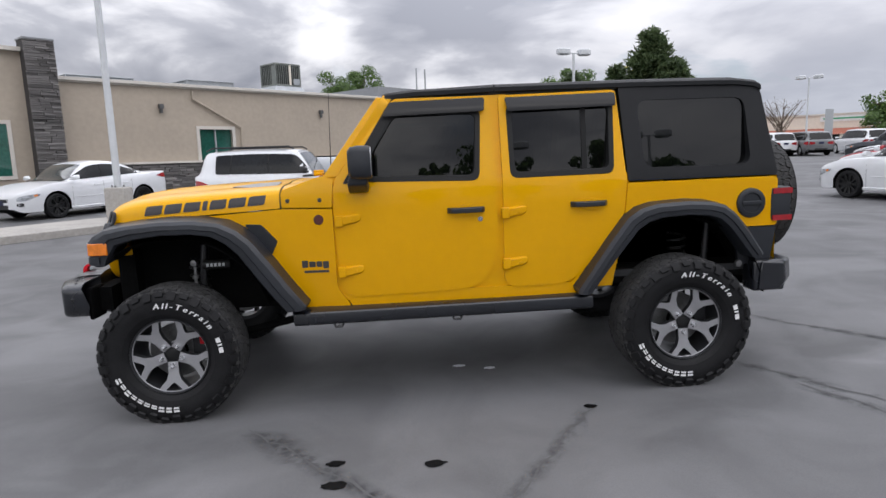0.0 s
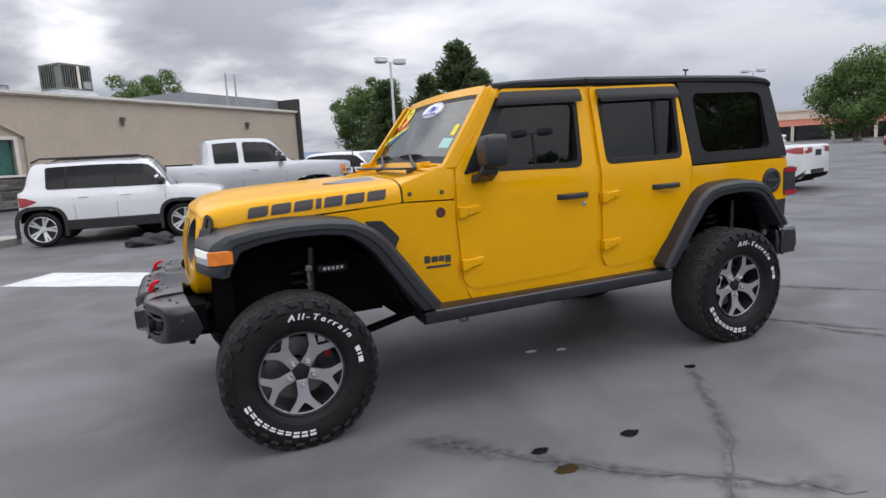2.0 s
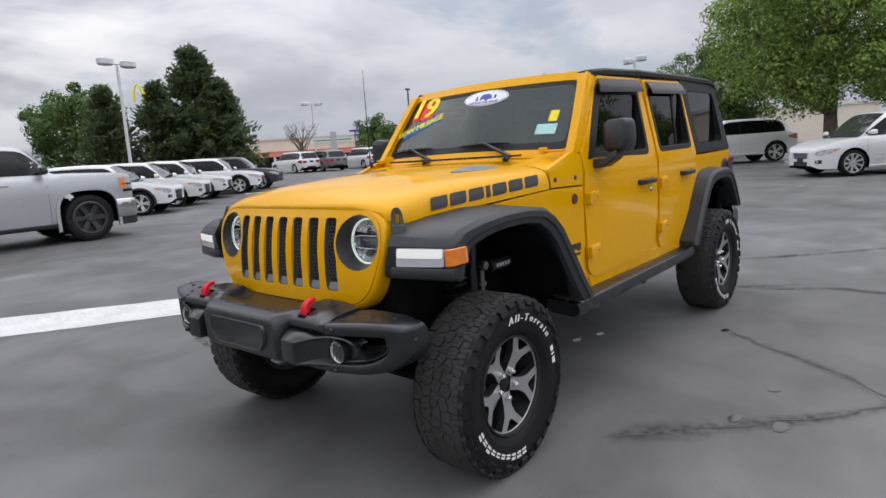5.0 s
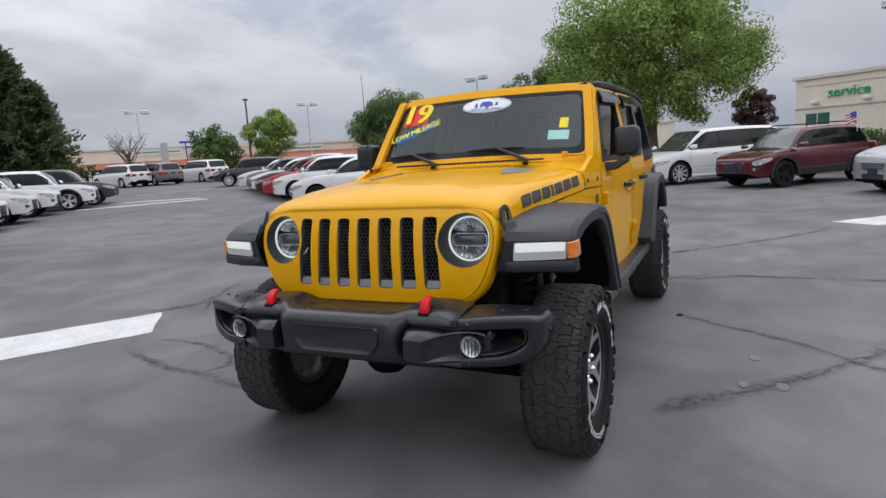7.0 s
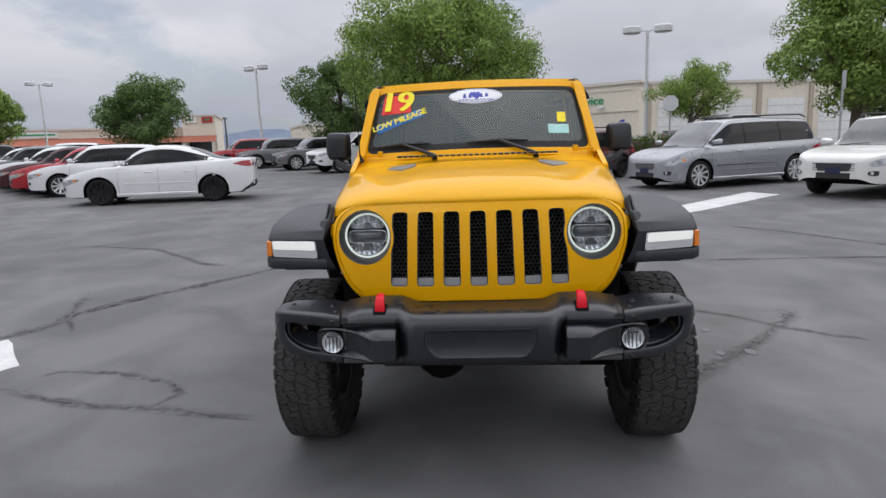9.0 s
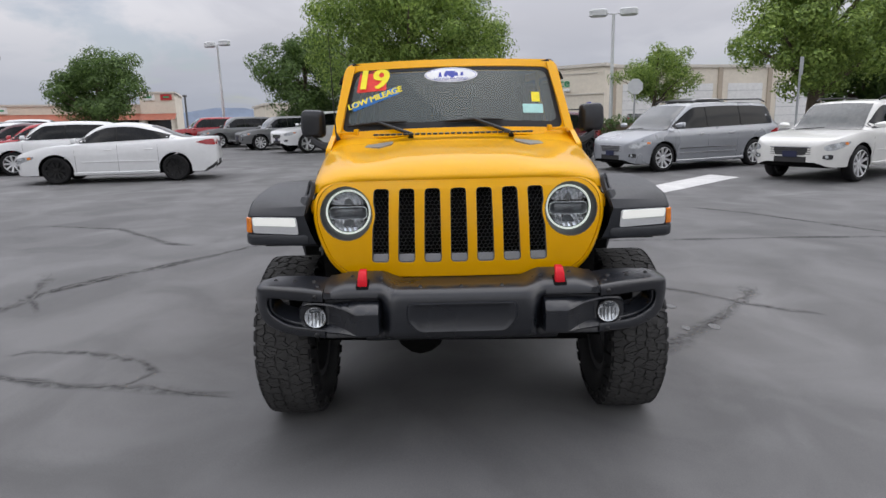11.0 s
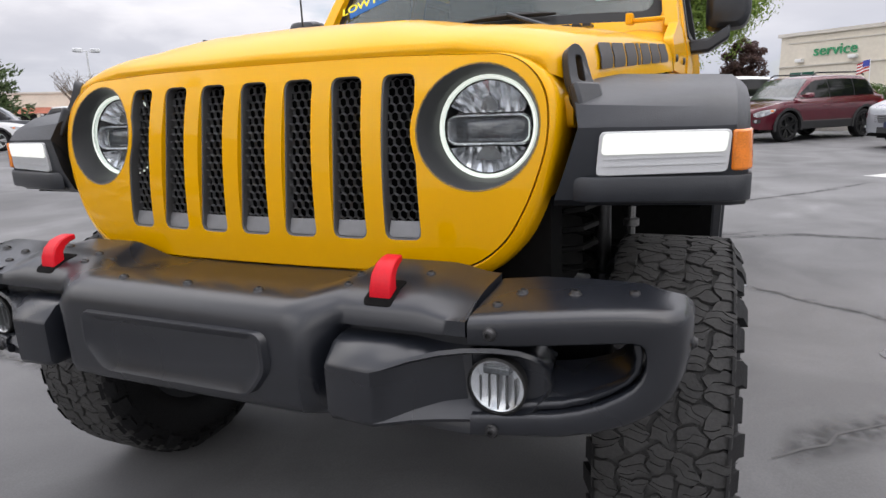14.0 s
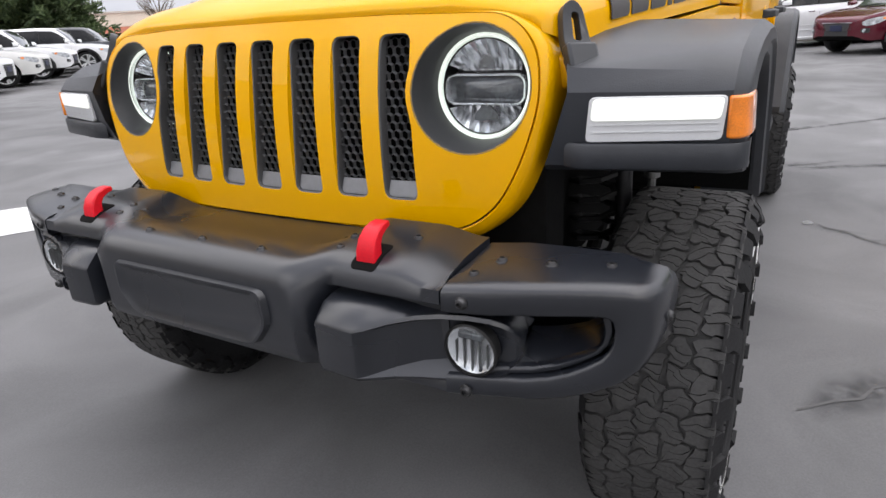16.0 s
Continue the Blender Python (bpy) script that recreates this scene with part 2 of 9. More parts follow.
YELLOW = material("yellow_paint", (0.75, 0.372, 0.0), 0.45, coat=0.50, vary=0.02, scale=1.5, rough_vary=0.04, spec=0.04)
BLACK_TRIM = material("grained_black_plastic", (0.0165, 0.0190, 0.0240), 0.42, spec=0.50, vary=0.15, scale=3, bump=0.12, bump_scale=420)
BUMPER_BLACK = material("black_powder_coat", (0.0110, 0.0126, 0.0168), 0.28, spec=0.66, vary=0.12, scale=3, bump=0.05, bump_scale=500)
HARDTOP = material("textured_black_hardtop", (0.0095, 0.0101, 0.0115), 0.54, spec=0.28, vary=0.12, scale=2, bump=0.35, bump_scale=300)
SEAL = material("black_rubber_seal", (0.010, 0.010, 0.010), 0.5, spec=0.3, vary=0.1, scale=8)
UNDER = material("dark_underbody", (0.005, 0.005, 0.005), 0.9, spec=0.1, vary=0.3, scale=6)
GAP = material("panel_gap", (0.02, 0.012, 0.002), 0.8)
TREAD = material("dusty_tread_rubber", (0.038, 0.0375, 0.037), 0.85, vary=0.25, scale=18, bump=0.3, bump_scale=220)
TYRE = material("tyre_rubber", (0.011, 0.011, 0.0118), 0.55, spec=0.22, vary=0.25, scale=14, bump=0.2, bump_scale=160)
LETTER_WHITE = material("white_tyre_lettering", (0.75, 0.75, 0.74), 0.6, vary=0.08, scale=30)
RIM_FACE = material("machined_grey_alloy", (0.33, 0.33, 0.34), 0.40, metal=0.40, vary=0.06, scale=20)
RIM_DARK = material("dark_alloy_pocket", (0.030, 0.031, 0.034), 0.42, metal=0.3, vary=0.1, scale=20)
CHROME = material("chrome", (0.62, 0.62, 0.64), 0.12, metal=1.0, vary=0.05, scale=20)
STEEL = material("worn_steel", (0.22, 0.22, 0.22), 0.45, metal=0.9, vary=0.2, scale=20)
RED = material("red_tow_hook_paint", (0.60, 0.005, 0.016), 0.42, coat=0.08, spec=0.25, vary=0.08, scale=20)
GREY_BEZEL = material("satin_grey_plastic", (0.075, 0.075, 0.076), 0.42, vary=0.06, scale=10)
LAMP_BEZEL = material("dark_lamp_bezel", (0.034, 0.035, 0.037), 0.4, vary=0.06, scale=10)
SLOT_GREY = material("silver_grey_insert", (0.20, 0.205, 0.215), 0.4, metal=0.2, vary=0.06, scale=10)
LAMP_WHITE = material("daytime_lamp", (0.62, 0.65, 0.65), 0.25, emit=((0.98, 1.0, 0.93), 0.45))
LAMP_RIM = material("lit_lamp_ring", (0.7, 0.75, 0.72), 0.2, emit=((0.88, 1.0, 0.92), 0.55))
LAMP_CLEAR = material("clear_lamp_plastic", (0.55, 0.56, 0.57), 0.12, coat=0.6, vary=0.03, scale=30)
AMBER = material("amber_lamp_plastic", (0.75, 0.20, 0.012), 0.15, coat=0.8, vary=0.15, scale=40)
TAIL_RED = material("red_tail_lamp", (0.33, 0.008, 0.014), 0.15, coat=0.8, vary=0.2, scale=30)
DECAL = material("charcoal_decal", (0.045, 0.040, 0.040), 0.5, vary=0.15, scale=20)
DECAL_RED = material("dark_red_decal_edge", (0.10, 0.025, 0.02), 0.5, vary=0.15, scale=20)
CARPET = material("dark_interior", (0.030, 0.031, 0.033), 0.85, vary=0.2, scale=10)
SEAT = material("charcoal_seat_cloth", (0.045, 0.045, 0.048), 0.85, vary=0.2, scale=20)
STICK_RED = material("red_price_sticker", (0.75, 0.03, 0.02), 0.5)
STICK_YELLOW = material("yellow_price_sticker", (0.85, 0.72, 0.01), 0.5)
STICK_BLUE = material("blue_sticker", (0.01, 0.16, 0.55), 0.5)
STICK_WHITE = material("white_sticker", (0.78, 0.80, 0.82), 0.5)
STICK_TEAL = material("pale_teal_sticker", (0.35, 0.62, 0.60), 0.5)
STICK_NAVY = material("navy_sticker_ink", (0.05, 0.07, 0.38), 0.5)
# grey-green opaque share stands in for dust and inner reflections on the screen
SHIELD = glass_material("veiled_windscreen_glass", (0.55, 0.62, 0.61), 0.0, 0.36, (0.085, 0.118, 0.108), steep=4.2)
# black plastic lightened to grey, its gloss highlights put into the colour
NET_SHEEN = material("sheen_grey_mesh_plastic", (0.115, 0.117, 0.120), 0.30, vary=0.1, scale=10)
BOLT = material("dark_bolt_steel", (0.045, 0.045, 0.047), 0.35, metal=0.6, vary=0.2, scale=30)
REFLECTOR = material("lamp_reflector", (0.84, 0.85, 0.87), 0.20, metal=0.75, vary=0.1, scale=40)
LENS_DARK = material("dark_lamp_lens", (0.060, 0.065, 0.070), 0.05, coat=1.0, vary=0.5, scale=22)
TINT = glass_material("dark_tinted_glass", (0.022, 0.023, 0.025), 0.0, 0.35, (0.005, 0.0055, 0.006), ior=1.62)
SMOKE = glass_material("smoked_visor", (0.06, 0.055, 0.055), 0.06, 0.8, (0.010, 0.0095, 0.010), 1.42)
LENS = glass_material("clear_lens", (0.92, 0.94, 0.95), ior=1.35)

# ---- ground ----
def asphalt():
    m = bpy.data.materials.new("sealed_asphalt")
    m.use_nodes = True
    n, l = m.node_tree.nodes, m.node_tree.links
    p = n["Principled BSDF"]
    co = n.new("ShaderNodeTexCoord")

    def noise_(s, d, dist=0.0, stretch=None):
        t = n.new("ShaderNodeTexNoise")
        t.inputs["Scale"].default_value, t.inputs["Detail"].default_value, t.inputs["Distortion"].default_value = s, d, dist
        if stretch:
            mp = n.new("ShaderNodeMapping")
            mp.inputs["Scale"].default_value, mp.inputs["Rotation"].default_value = stretch, (0, 0, 0.6)
            l.new(co.outputs["Object"], mp.inputs[0])
            l.new(mp.outputs[0], t.inputs["Vector"])
        else:
            l.new(co.outputs["Object"], t.inputs["Vector"])
        return t.outputs["Fac"]

    def ramp_(f, a, b, ca, cb):
        r = n.new("ShaderNodeValToRGB")
        r.color_ramp.elements[0].position, r.color_ramp.elements[0].color = a, (*ca, 1)
        r.color_ramp.elements[1].position, r.color_ramp.elements[1].color = b, (*cb, 1)
        l.new(f, r.inputs[0])
        return r.outputs[0]

    def mul(a, b):
        x = n.new("ShaderNodeMix")
        x.data_type, x.blend_type = "RGBA", "MULTIPLY"
        x.inputs[0].default_value = 1
        l.new(a, x.inputs[6]), l.new(b, x.inputs[7])
        return x.outputs[2]

    base = ramp_(noise_(0.22, 5, 0.4), 0.35, 0.7, (0.126, 0.126, 0.128), (0.177, 0.177, 0.179))
    blot = ramp_(noise_(1.1, 6, 0.8), 0.38, 0.62, (0.80, 0.80, 0.80), (1.10, 1.10, 1.10))
    streak = ramp_(noise_(0.9, 5, 0.3, (0.25, 1.6, 1)), 0.3, 0.7, (0.90, 0.90, 0.90), (1.06, 1.06, 1.06))
    grain = ramp_(noise_(160, 3), 0.3, 0.7, (0.92, 0.92, 0.92), (1.08, 1.08, 1.08))
    pale = ramp_(noise_(0.55, 4, 1.2), 0.62, 0.72, (1, 1, 1), (1.22, 1.22, 1.22))
    l.new(mul(mul(mul(base, blot), mul(streak, pale)), grain), p.inputs["Base Color"])
    rr = n.new("ShaderNodeMapRange")
    rr.inputs[3].default_value, rr.inputs[4].default_value = 0.50, 0.74
    l.new(noise_(0.8, 4), rr.inputs[0])
    l.new(rr.outputs[0], p.inputs["Roughness"])
    p.inputs["Specular IOR Level"].default_value = 0.16
    b = n.new("ShaderNodeBump")
    b.inputs["Strength"].default_value, b.inputs["Distance"].default_value = 0.16, 0.004
    l.new(noise_(190, 4), b.inputs["Height"])
    l.new(b.outputs[0], p.inputs["Normal"])
    return m


ASPHALT = asphalt()
PAINT_WHITE = material("worn_white_road_paint", (0.50, 0.50, 0.50), 0.7, second=(0.66, 0.66, 0.65), scale=3, bump=0.3, bump_scale=80)
CRACK = material("crack_in_asphalt", (0.084, 0.083, 0.083), 0.9, second=(0.112, 0.111, 0.110), scale=9)
OIL = material("wet_oil_stain", (0.012, 0.012, 0.012), 0.10, rough_vary=0.04, spec=1.0, vary=0.3, scale=20)
CONCRETE = material("pale_concrete", (0.36, 0.34, 0.31), 0.85, vary=0.14, scale=1.5, bump=0.5, bump_scale=60)
STUCCO = material("tan_stucco", (0.44, 0.375, 0.30), 0.9, vary=0.06, scale=0.6, bump=0.6, bump_scale=40)
STUCCO_PALE = material("pale_stucco", (0.72, 0.66, 0.56), 0.9, vary=0.06, scale=0.5, bump=0.4, bump_scale=40)
TRIM_TAN = material("pale_trim", (0.62, 0.58, 0.52), 0.7, vary=0.05, scale=2)
SLATE = material("stacked_slate", (0.10, 0.095, 0.092), 0.85, second=(0.17, 0.158, 0.15), scale=9, bump=0.8, bump_scale=30, per_object=0.45)
SLATE_REST = material("slate_joint", (0.05, 0.047, 0.045), 0.95, scale=5)
GALV = material("galvanised_metal", (0.38, 0.40, 0.41), 0.45, metal=0.5, vary=0.12, scale=3)
COOLER_GREEN = material("grey_green_cooler_paint", (0.20, 0.215, 0.195), 0.55, metal=0.2, vary=0.2, scale=3)
CLAD_DARK = material("dark_cooler_pad", (0.022, 0.024, 0.022), 0.9, vary=0.3, scale=12)
GREY_METAL = material("grey_painted_metal", (0.42, 0.44, 0.45), 0.5, vary=0.06, scale=1)
ROOF_GREY = material("grey_parapet", (0.26, 0.27, 0.28), 0.8, vary=0.1, scale=1)
GREEN_GLASS = material("green_window_glass", (0.02, 0.10, 0.075), 0.08, coat=0.5, vary=0.25, scale=1.5)
DARK_GLASS = material("dark_shop_glass", (0.02, 0.025, 0.03), 0.1, coat=0.5, vary=0.2, scale=1)
RED_TILE = material("red_roof_tile", (0.32, 0.10, 0.06), 0.8, vary=0.2, scale=3, bump=0.6, bump_scale=12)
POLE_PAINT = material("pale_grey_pole_paint", (0.60, 0.62, 0.63), 0.45, vary=0.05, scale=1)
DARK_POLE = material("dark_pole", (0.10, 0.10, 0.10), 0.6)
SIGN_GREEN = material("green_sign_letters", (0.03, 0.32, 0.14), 0.5)
SIGN_WHITE = material("white_sign_face", (0.75, 0.75, 0.74), 0.5)
SIGN_RED = material("red_sign_face", (0.45, 0.03, 0.03), 0.5)
BARK = material("grey_brown_bark", (0.13, 0.10, 0.075), 0.95, vary=0.25, scale=5, bump=1.0, bump_scale=25)
CLOTH_DARK = material("dark_grey_cloth", (0.03, 0.03, 0.034), 0.9, vary=0.3, scale=12)
# blue-grey of the distance haze painted into the hills
HILL = material("haze_tinted_hills", (0.16, 0.20, 0.27), 1.0, vary=0.15, scale=0.004)


def build_ground():
    def axis(lo, hi, step):
        a = list(np.arange(lo, hi + 0.01, step))
        d = step
        while a[-1] < 1500:
            d *= 1.5
            a.append(a[-1] + d)
        d = step
        while a[0] > -1500:
            d *= 1.5
            a.insert(0, a[0] - d)
        return a

    xs, ys = axis(-12, 44, 0.8), axis(-14, 44, 0.8)
    verts = [(x, y, ground_z(x, y)) for y in ys for x in xs]
    k = len(xs)
    faces = [(j * k + i, j * k + i + 1, (j + 1) * k + i + 1, (j + 1) * k + i) for j in range(len(ys) - 1) for i in range(k - 1)]
    return tagged(raw("ground", verts, faces, ASPHALT, smooth=180), "smooth grey sealed asphalt of a car dealer's lot", "ground", kind="structure")


GROUND = build_ground()


def on_ground(poly, lift, name, mat, parent=None, label="", cells=10):
    """A flat patch that follows the slope of the lot."""
    xs, ys = [p[0] for p in poly], [p[1] for p in poly]
    step = max(0.4, (max(xs) - min(xs)) / cells, (max(ys) - min(ys)) / cells)
    cu = list(np.arange(min(xs) + step, max(xs), step))
    cv = list(np.arange(min(ys) + step, max(ys), step))
    bm = panel(poly, [], lambda u, v, w: (u, v, ground_z(u, v) + lift), 0, cu, cv)
    return part(name, bm, mat, parent, label, 180)


def ragged(poly, step, amount, seed):
    rng = random.Random(seed)
    out = []
    for a, b in zip(poly, poly[1:] + poly[:1]):
        n = max(1, int(math.dist(a, b) / step))
        for k in range(n):
            t = k / n
            out.append((a[0] + (b[0] - a[0]) * t + rng.uniform(-amount, amount), a[1] + (b[1] - a[1]) * t + rng.uniform(-amount, amount)))
    return out


def stripe(corners, seed):
    ob = on_ground(ragged(corners, 0.15, 0.012, seed), 0.004, "painted_stripe", PAINT_WHITE)
    tagged(ob, "worn white paint stripe on the asphalt", "road marking", "parking stripes", "structure")


stripe([(1.47, 3.73), (0.90, 3.22), (-2.75, 5.66), (-2.25, 6.35)], 1)
stripe([(8.2, -2.88), (7.72, -3.38), (10.62, -6.45), (11.35, -6.12)], 2)
stripe([(12.0, 20.6), (11.8, 20.2), (15.9, 17.9), (16.1, 18.3)], 3)
stripe([(13.8, 23.3), (13.6, 22.9), (16.4, 18.9), (16.7, 19.2)], 4)
stripe([(23.6, 2.6), (23.2, 2.2), (27.4, -0.6), (27.8, -0.2)], 5)


def crack(pts, width, seed):
    """A wandering crack as a thin ragged ribbon."""
    rng = random.Random(seed)
    line = []
    for a, b in zip(pts, pts[1:]):
        n = max(2, int(math.dist(a, b) / 0.09))
        for k in range(n):
            t = k / n
            line.append((a[0] + (b[0] - a[0]) * t + rng.gauss(0, 0.016), a[1] + (b[1] - a[1]) * t + rng.gauss(0, 0.016)))
    line.append(pts[-1])
    verts, faces = [], []
    for k, p in enumerate(line):
        q, r = line[max(k - 1, 0)], line[min(k + 1, len(line) - 1)]
        d = Vector((r[0] - q[0], r[1] - q[1]))
        d = Vector((-d.y, d.x)).normalized() if d.length else Vector((0, 1))
        w = width * rng.uniform(0.25, 1.0) * (0.3 if k in (0, len(line) - 1) else 1)
        for s in (-1, 1):
            x, y = p[0] + s * w * d.x, p[1] + s * w * d.y
            verts.append((x, y, ground_z(x, y) + 0.003))
    for k in range(len(line) - 1):
        faces.append((2 * k, 2 * k + 1, 2 * k + 3, 2 * k + 2))
    raw("crack", verts, faces, CRACK, GROUND, "", 0)


def smear_material():
    """Dark sealant rubbed into the asphalt along a crack, fading out to both sides."""
    m = bpy.data.materials.new("crack_sealant_smear")
    m.use_nodes = True
    n, l = m.node_tree.nodes, m.node_tree.links
    p, out = n["Principled BSDF"], n["Material Output"]
    p.inputs["Base Color"].default_value, p.inputs["Roughness"].default_value = (0.060, 0.060, 0.062, 1), 0.85
    uv, sep, tr, mix = n.new("ShaderNodeUVMap"), n.new("ShaderNodeSeparateXYZ"), n.new("ShaderNodeBsdfTransparent"), n.new("ShaderNodeMixShader")
    uv.uv_map = "across"
    l.new(uv.outputs[0], sep.inputs[0])

    def math_(op, a, b):
        q = n.new("ShaderNodeMath")
        q.operation = op
        for k, v in enumerate((a, b)):
            if isinstance(v, (int, float)):
                q.inputs[k].default_value = v
            else:
                l.new(v, q.inputs[k])
        return q.outputs[0]

    co = n.new("ShaderNodeTexCoord")
    total = None
    for scale, detail in ((2.2, 3), (16.0, 5)):
        t = n.new("ShaderNodeTexNoise")
        t.inputs["Scale"].default_value, t.inputs["Detail"].default_value = scale, detail
        l.new(co.outputs["Object"], t.inputs["Vector"])
        total = t.outputs["Fac"] if total is None else math_("MULTIPLY", total, t.outputs["Fac"])
    blot = n.new("ShaderNodeMapRange")
    blot.inputs[1].default_value, blot.inputs[2].default_value = 0.16, 0.36
    l.new(total, blot.inputs[0])
    fade = math_("POWER", sep.outputs[0], 1.3)
    l.new(math_("MULTIPLY", math_("MULTIPLY", fade, blot.outputs[0]), 0.85), mix.inputs[0])
    l.new(tr.outputs[0], mix.inputs[1]), l.new(p.outputs[0], mix.inputs[2])
    l.new(mix.outputs[0], out.inputs[0])
    return m


SMEAR = smear_material()


def smear(pts, width, seed):
    """A soft dark band on the asphalt along a crack."""
    rng = random.Random(seed)
    line = []
    for a, b in zip(pts, pts[1:]):
        n = max(2, int(math.dist(a, b) / 0.25))
        line += [(a[0] + (b[0] - a[0]) * k / n, a[1] + (b[1] - a[1]) * k / n) for k in range(n)]
    line.append(pts[-1])
    verts, faces, across = [], [], []
    for k, p in enumerate(line):
        q, r = line[max(k - 1, 0)], line[min(k + 1, len(line) - 1)]
        d = Vector((-(r[1] - q[1]), r[0] - q[0])).normalized()
        w = width * rng.uniform(0.6, 1.3)
        ends = 0.0 if k in (0, len(line) - 1) else 1.0
        for s in (-1, 0, 1):
            x, y = p[0] + s * w * d.x, p[1] + s * w * d.y
            verts.append((x, y, ground_z(x, y) + 0.0015))
            across.append(ends if s == 0 else 0.0)
    for k in range(len(line) - 1):
        for j in (0, 1):
            faces.append((3 * k + j, 3 * k + j + 1, 3 * k + j + 4, 3 * k + j + 3))
    ob = raw("crack_smear", verts, faces, SMEAR, GROUND, "", 0)
    uv = ob.data.uv_layers.new(name="across")
    for loop in ob.data.loops:
        uv.data[loop.index].uv = (across[loop.vertex_index], 0.0)


def stain(x, y, r, seed, name="oil_stain", mat=None, label="dark oil stain soaked into the asphalt", category="stain"):
    rng = random.Random(seed)
    poly = []
    for k in range(22):
        a = 2 * math.pi * k / 22
        rr = r * rng.uniform(0.75, 1.05)
        poly.append((x + rr * 1.3 * math.cos(a), y + rr * 0.8 * math.sin(a)))
    bm = panel(poly, [], lambda u, v, w: (u, v, ground_z(u, v) + 0.004), 0)
    tagged(part(name, bm, mat or OIL, None, "", 0), label, category, name, "structure")


# ---- buildings ----
def wall_frame(a, b):
    """Local frame of a straight wall: x along it, y outwards (towards the lot), z up."""
    d = Vector((b[0] - a[0], b[1] - a[1], 0))
    return Matrix.Translation((a[0], a[1], 0)) @ Matrix.Rotation(math.atan2(d.y, d.x), 4, "Z"), d.length


def boxes(name, items, mat, parent, label="", bevel=0.0):
    bm = bmesh.new()
    for lo, hi in items:
        box(bm, lo, hi)
    return part(name, bm, mat, parent, label, 30, bevel)


def tan_building():
    m, length = wall_frame((-10.7, 17.9), (6.6, 34.6))
    b = thing("service_building", m, "long tan stucco building with stacked slate base and pale roof edge", "building")
    top = 4.38
    win = [(5.50, 1.50), (6.95, 1.50), (6.95, 2.78), (5.50, 2.78)]
    bm = panel([(0, 0), (length, 0), (length, top), (0, top)], [win], lambda u, v, w: (u, w, v), 0.3)
    part("wall", bm, STUCCO, b)
    boxes("roof", [((-0.2, 0.3, top - 0.25), (length, 22, top - 0.05))], ROOF_GREY, b)
    boxes("end_wall", [((length - 0.3, 0.3, 0), (length, 22, top - 0.25))], STUCCO, b)
    boxes("roof_edge", [((-0.1, -0.18, top + 0.03), (length + 0.1, 0.4, top + 0.15)), ((-0.1, -0.08, top - 0.02), (length + 0.1, 0.0, top + 0.03))], TRIM_TAN, b, "pale metal roof edge", 0.01)
    w = boxes("window", [((5.50, 0.12, 1.50), (6.95, 0.15, 2.78))], GREEN_GLASS, b, "window with closed green blinds")
    boxes("window_frame", [((5.37, -0.05, 1.37), (7.08, 0.1, 1.50)), ((5.37, -0.05, 2.78), (7.08, 0.1, 2.91)), ((5.37, -0.05, 1.50), (5.50, 0.1, 2.78)), ((6.95, -0.05, 1.50), (7.08, 0.1, 2.78))], TRIM_TAN, w)
    boxes("mullion", [((6.20, 0.05, 1.50), (6.25, 0.11, 2.78))], GREY_METAL, w)
    bm = bmesh.new()
    tube(bm, [(5.3, -0.08, top - 0.1), (5.3, -0.08, top - 0.4), (7.35, -0.08, top - 1.5), (7.35, -0.08, 0.4)], 0.05, 8)
    part("downpipe", bm, STUCCO, b, "tan rain pipe with a long bend")
    for x in (4.0, 11.6, 19.5):
        boxes("wall_lamp", [((x - 0.08, -0.2, 3.55), (x + 0.08, -0.02, 3.72)), ((x - 0.05, -0.14, 3.38), (x + 0.05, -0.05, 3.55))], DARK_POLE, b, "small dark wall lamp")
    # slate base course and pillar, stone by stone
    rng = random.Random(11)
    boxes("slate_backing", [((0.45, -0.06, 0.1), (length, -0.01, 1.45))], SLATE_REST, b)
    boxes("slate_cap", [((0.45, -0.2, 1.45), (length, 0.0, 1.53))], TRIM_TAN, b)
    meshes = []
    for k in range(10):
        bm = bmesh.new()
        for v in box(bm, (0, -0.06, 0), (1, 0, 1)):
            v.co.y += rng.uniform(-0.02, 0.02)
        me = bpy.data.meshes.new("stone")
        bm.to_mesh(me)
        bm.free()
        me.materials.append(SLATE)
        meshes.append(me)

    def stones(x0, x1, z0, z1, y):
        z = z0
        while z < z1 - 0.03:
            h = min(rng.choice((0.06, 0.08, 0.10)), z1 - z)
            x = x0
            while x < x1 - 0.02:
                wd = min(rng.uniform(0.25, 0.75), x1 - x)
                ob = new("stone", rng.choice(meshes))
                ob.parent = b
                ob.matrix_basis = Matrix.Translation((x, y, z)) @ Matrix.Diagonal((wd - 0.015, rng.uniform(0.8, 1.5), h - 0.012, 1))
                x += wd
            z += h

    stones(0.47, 7.2, 0.35, 1.45, -0.06)
    boxes("slate_pillar", [((-0.45, -0.5, 0.2), (0.42, 0.25, 5.62))], SLATE_REST, b)
    stones(-0.47, 0.44, 0.3, 5.62, -0.5)
    boxes("pillar_cap", [((-0.48, -0.52, 5.62), (0.45, 0.26, 5.67))], ROOF_GREY, b)
    # the rest of the base course, beyond the second bay
    verts, faces = [], []
    z = 0.4
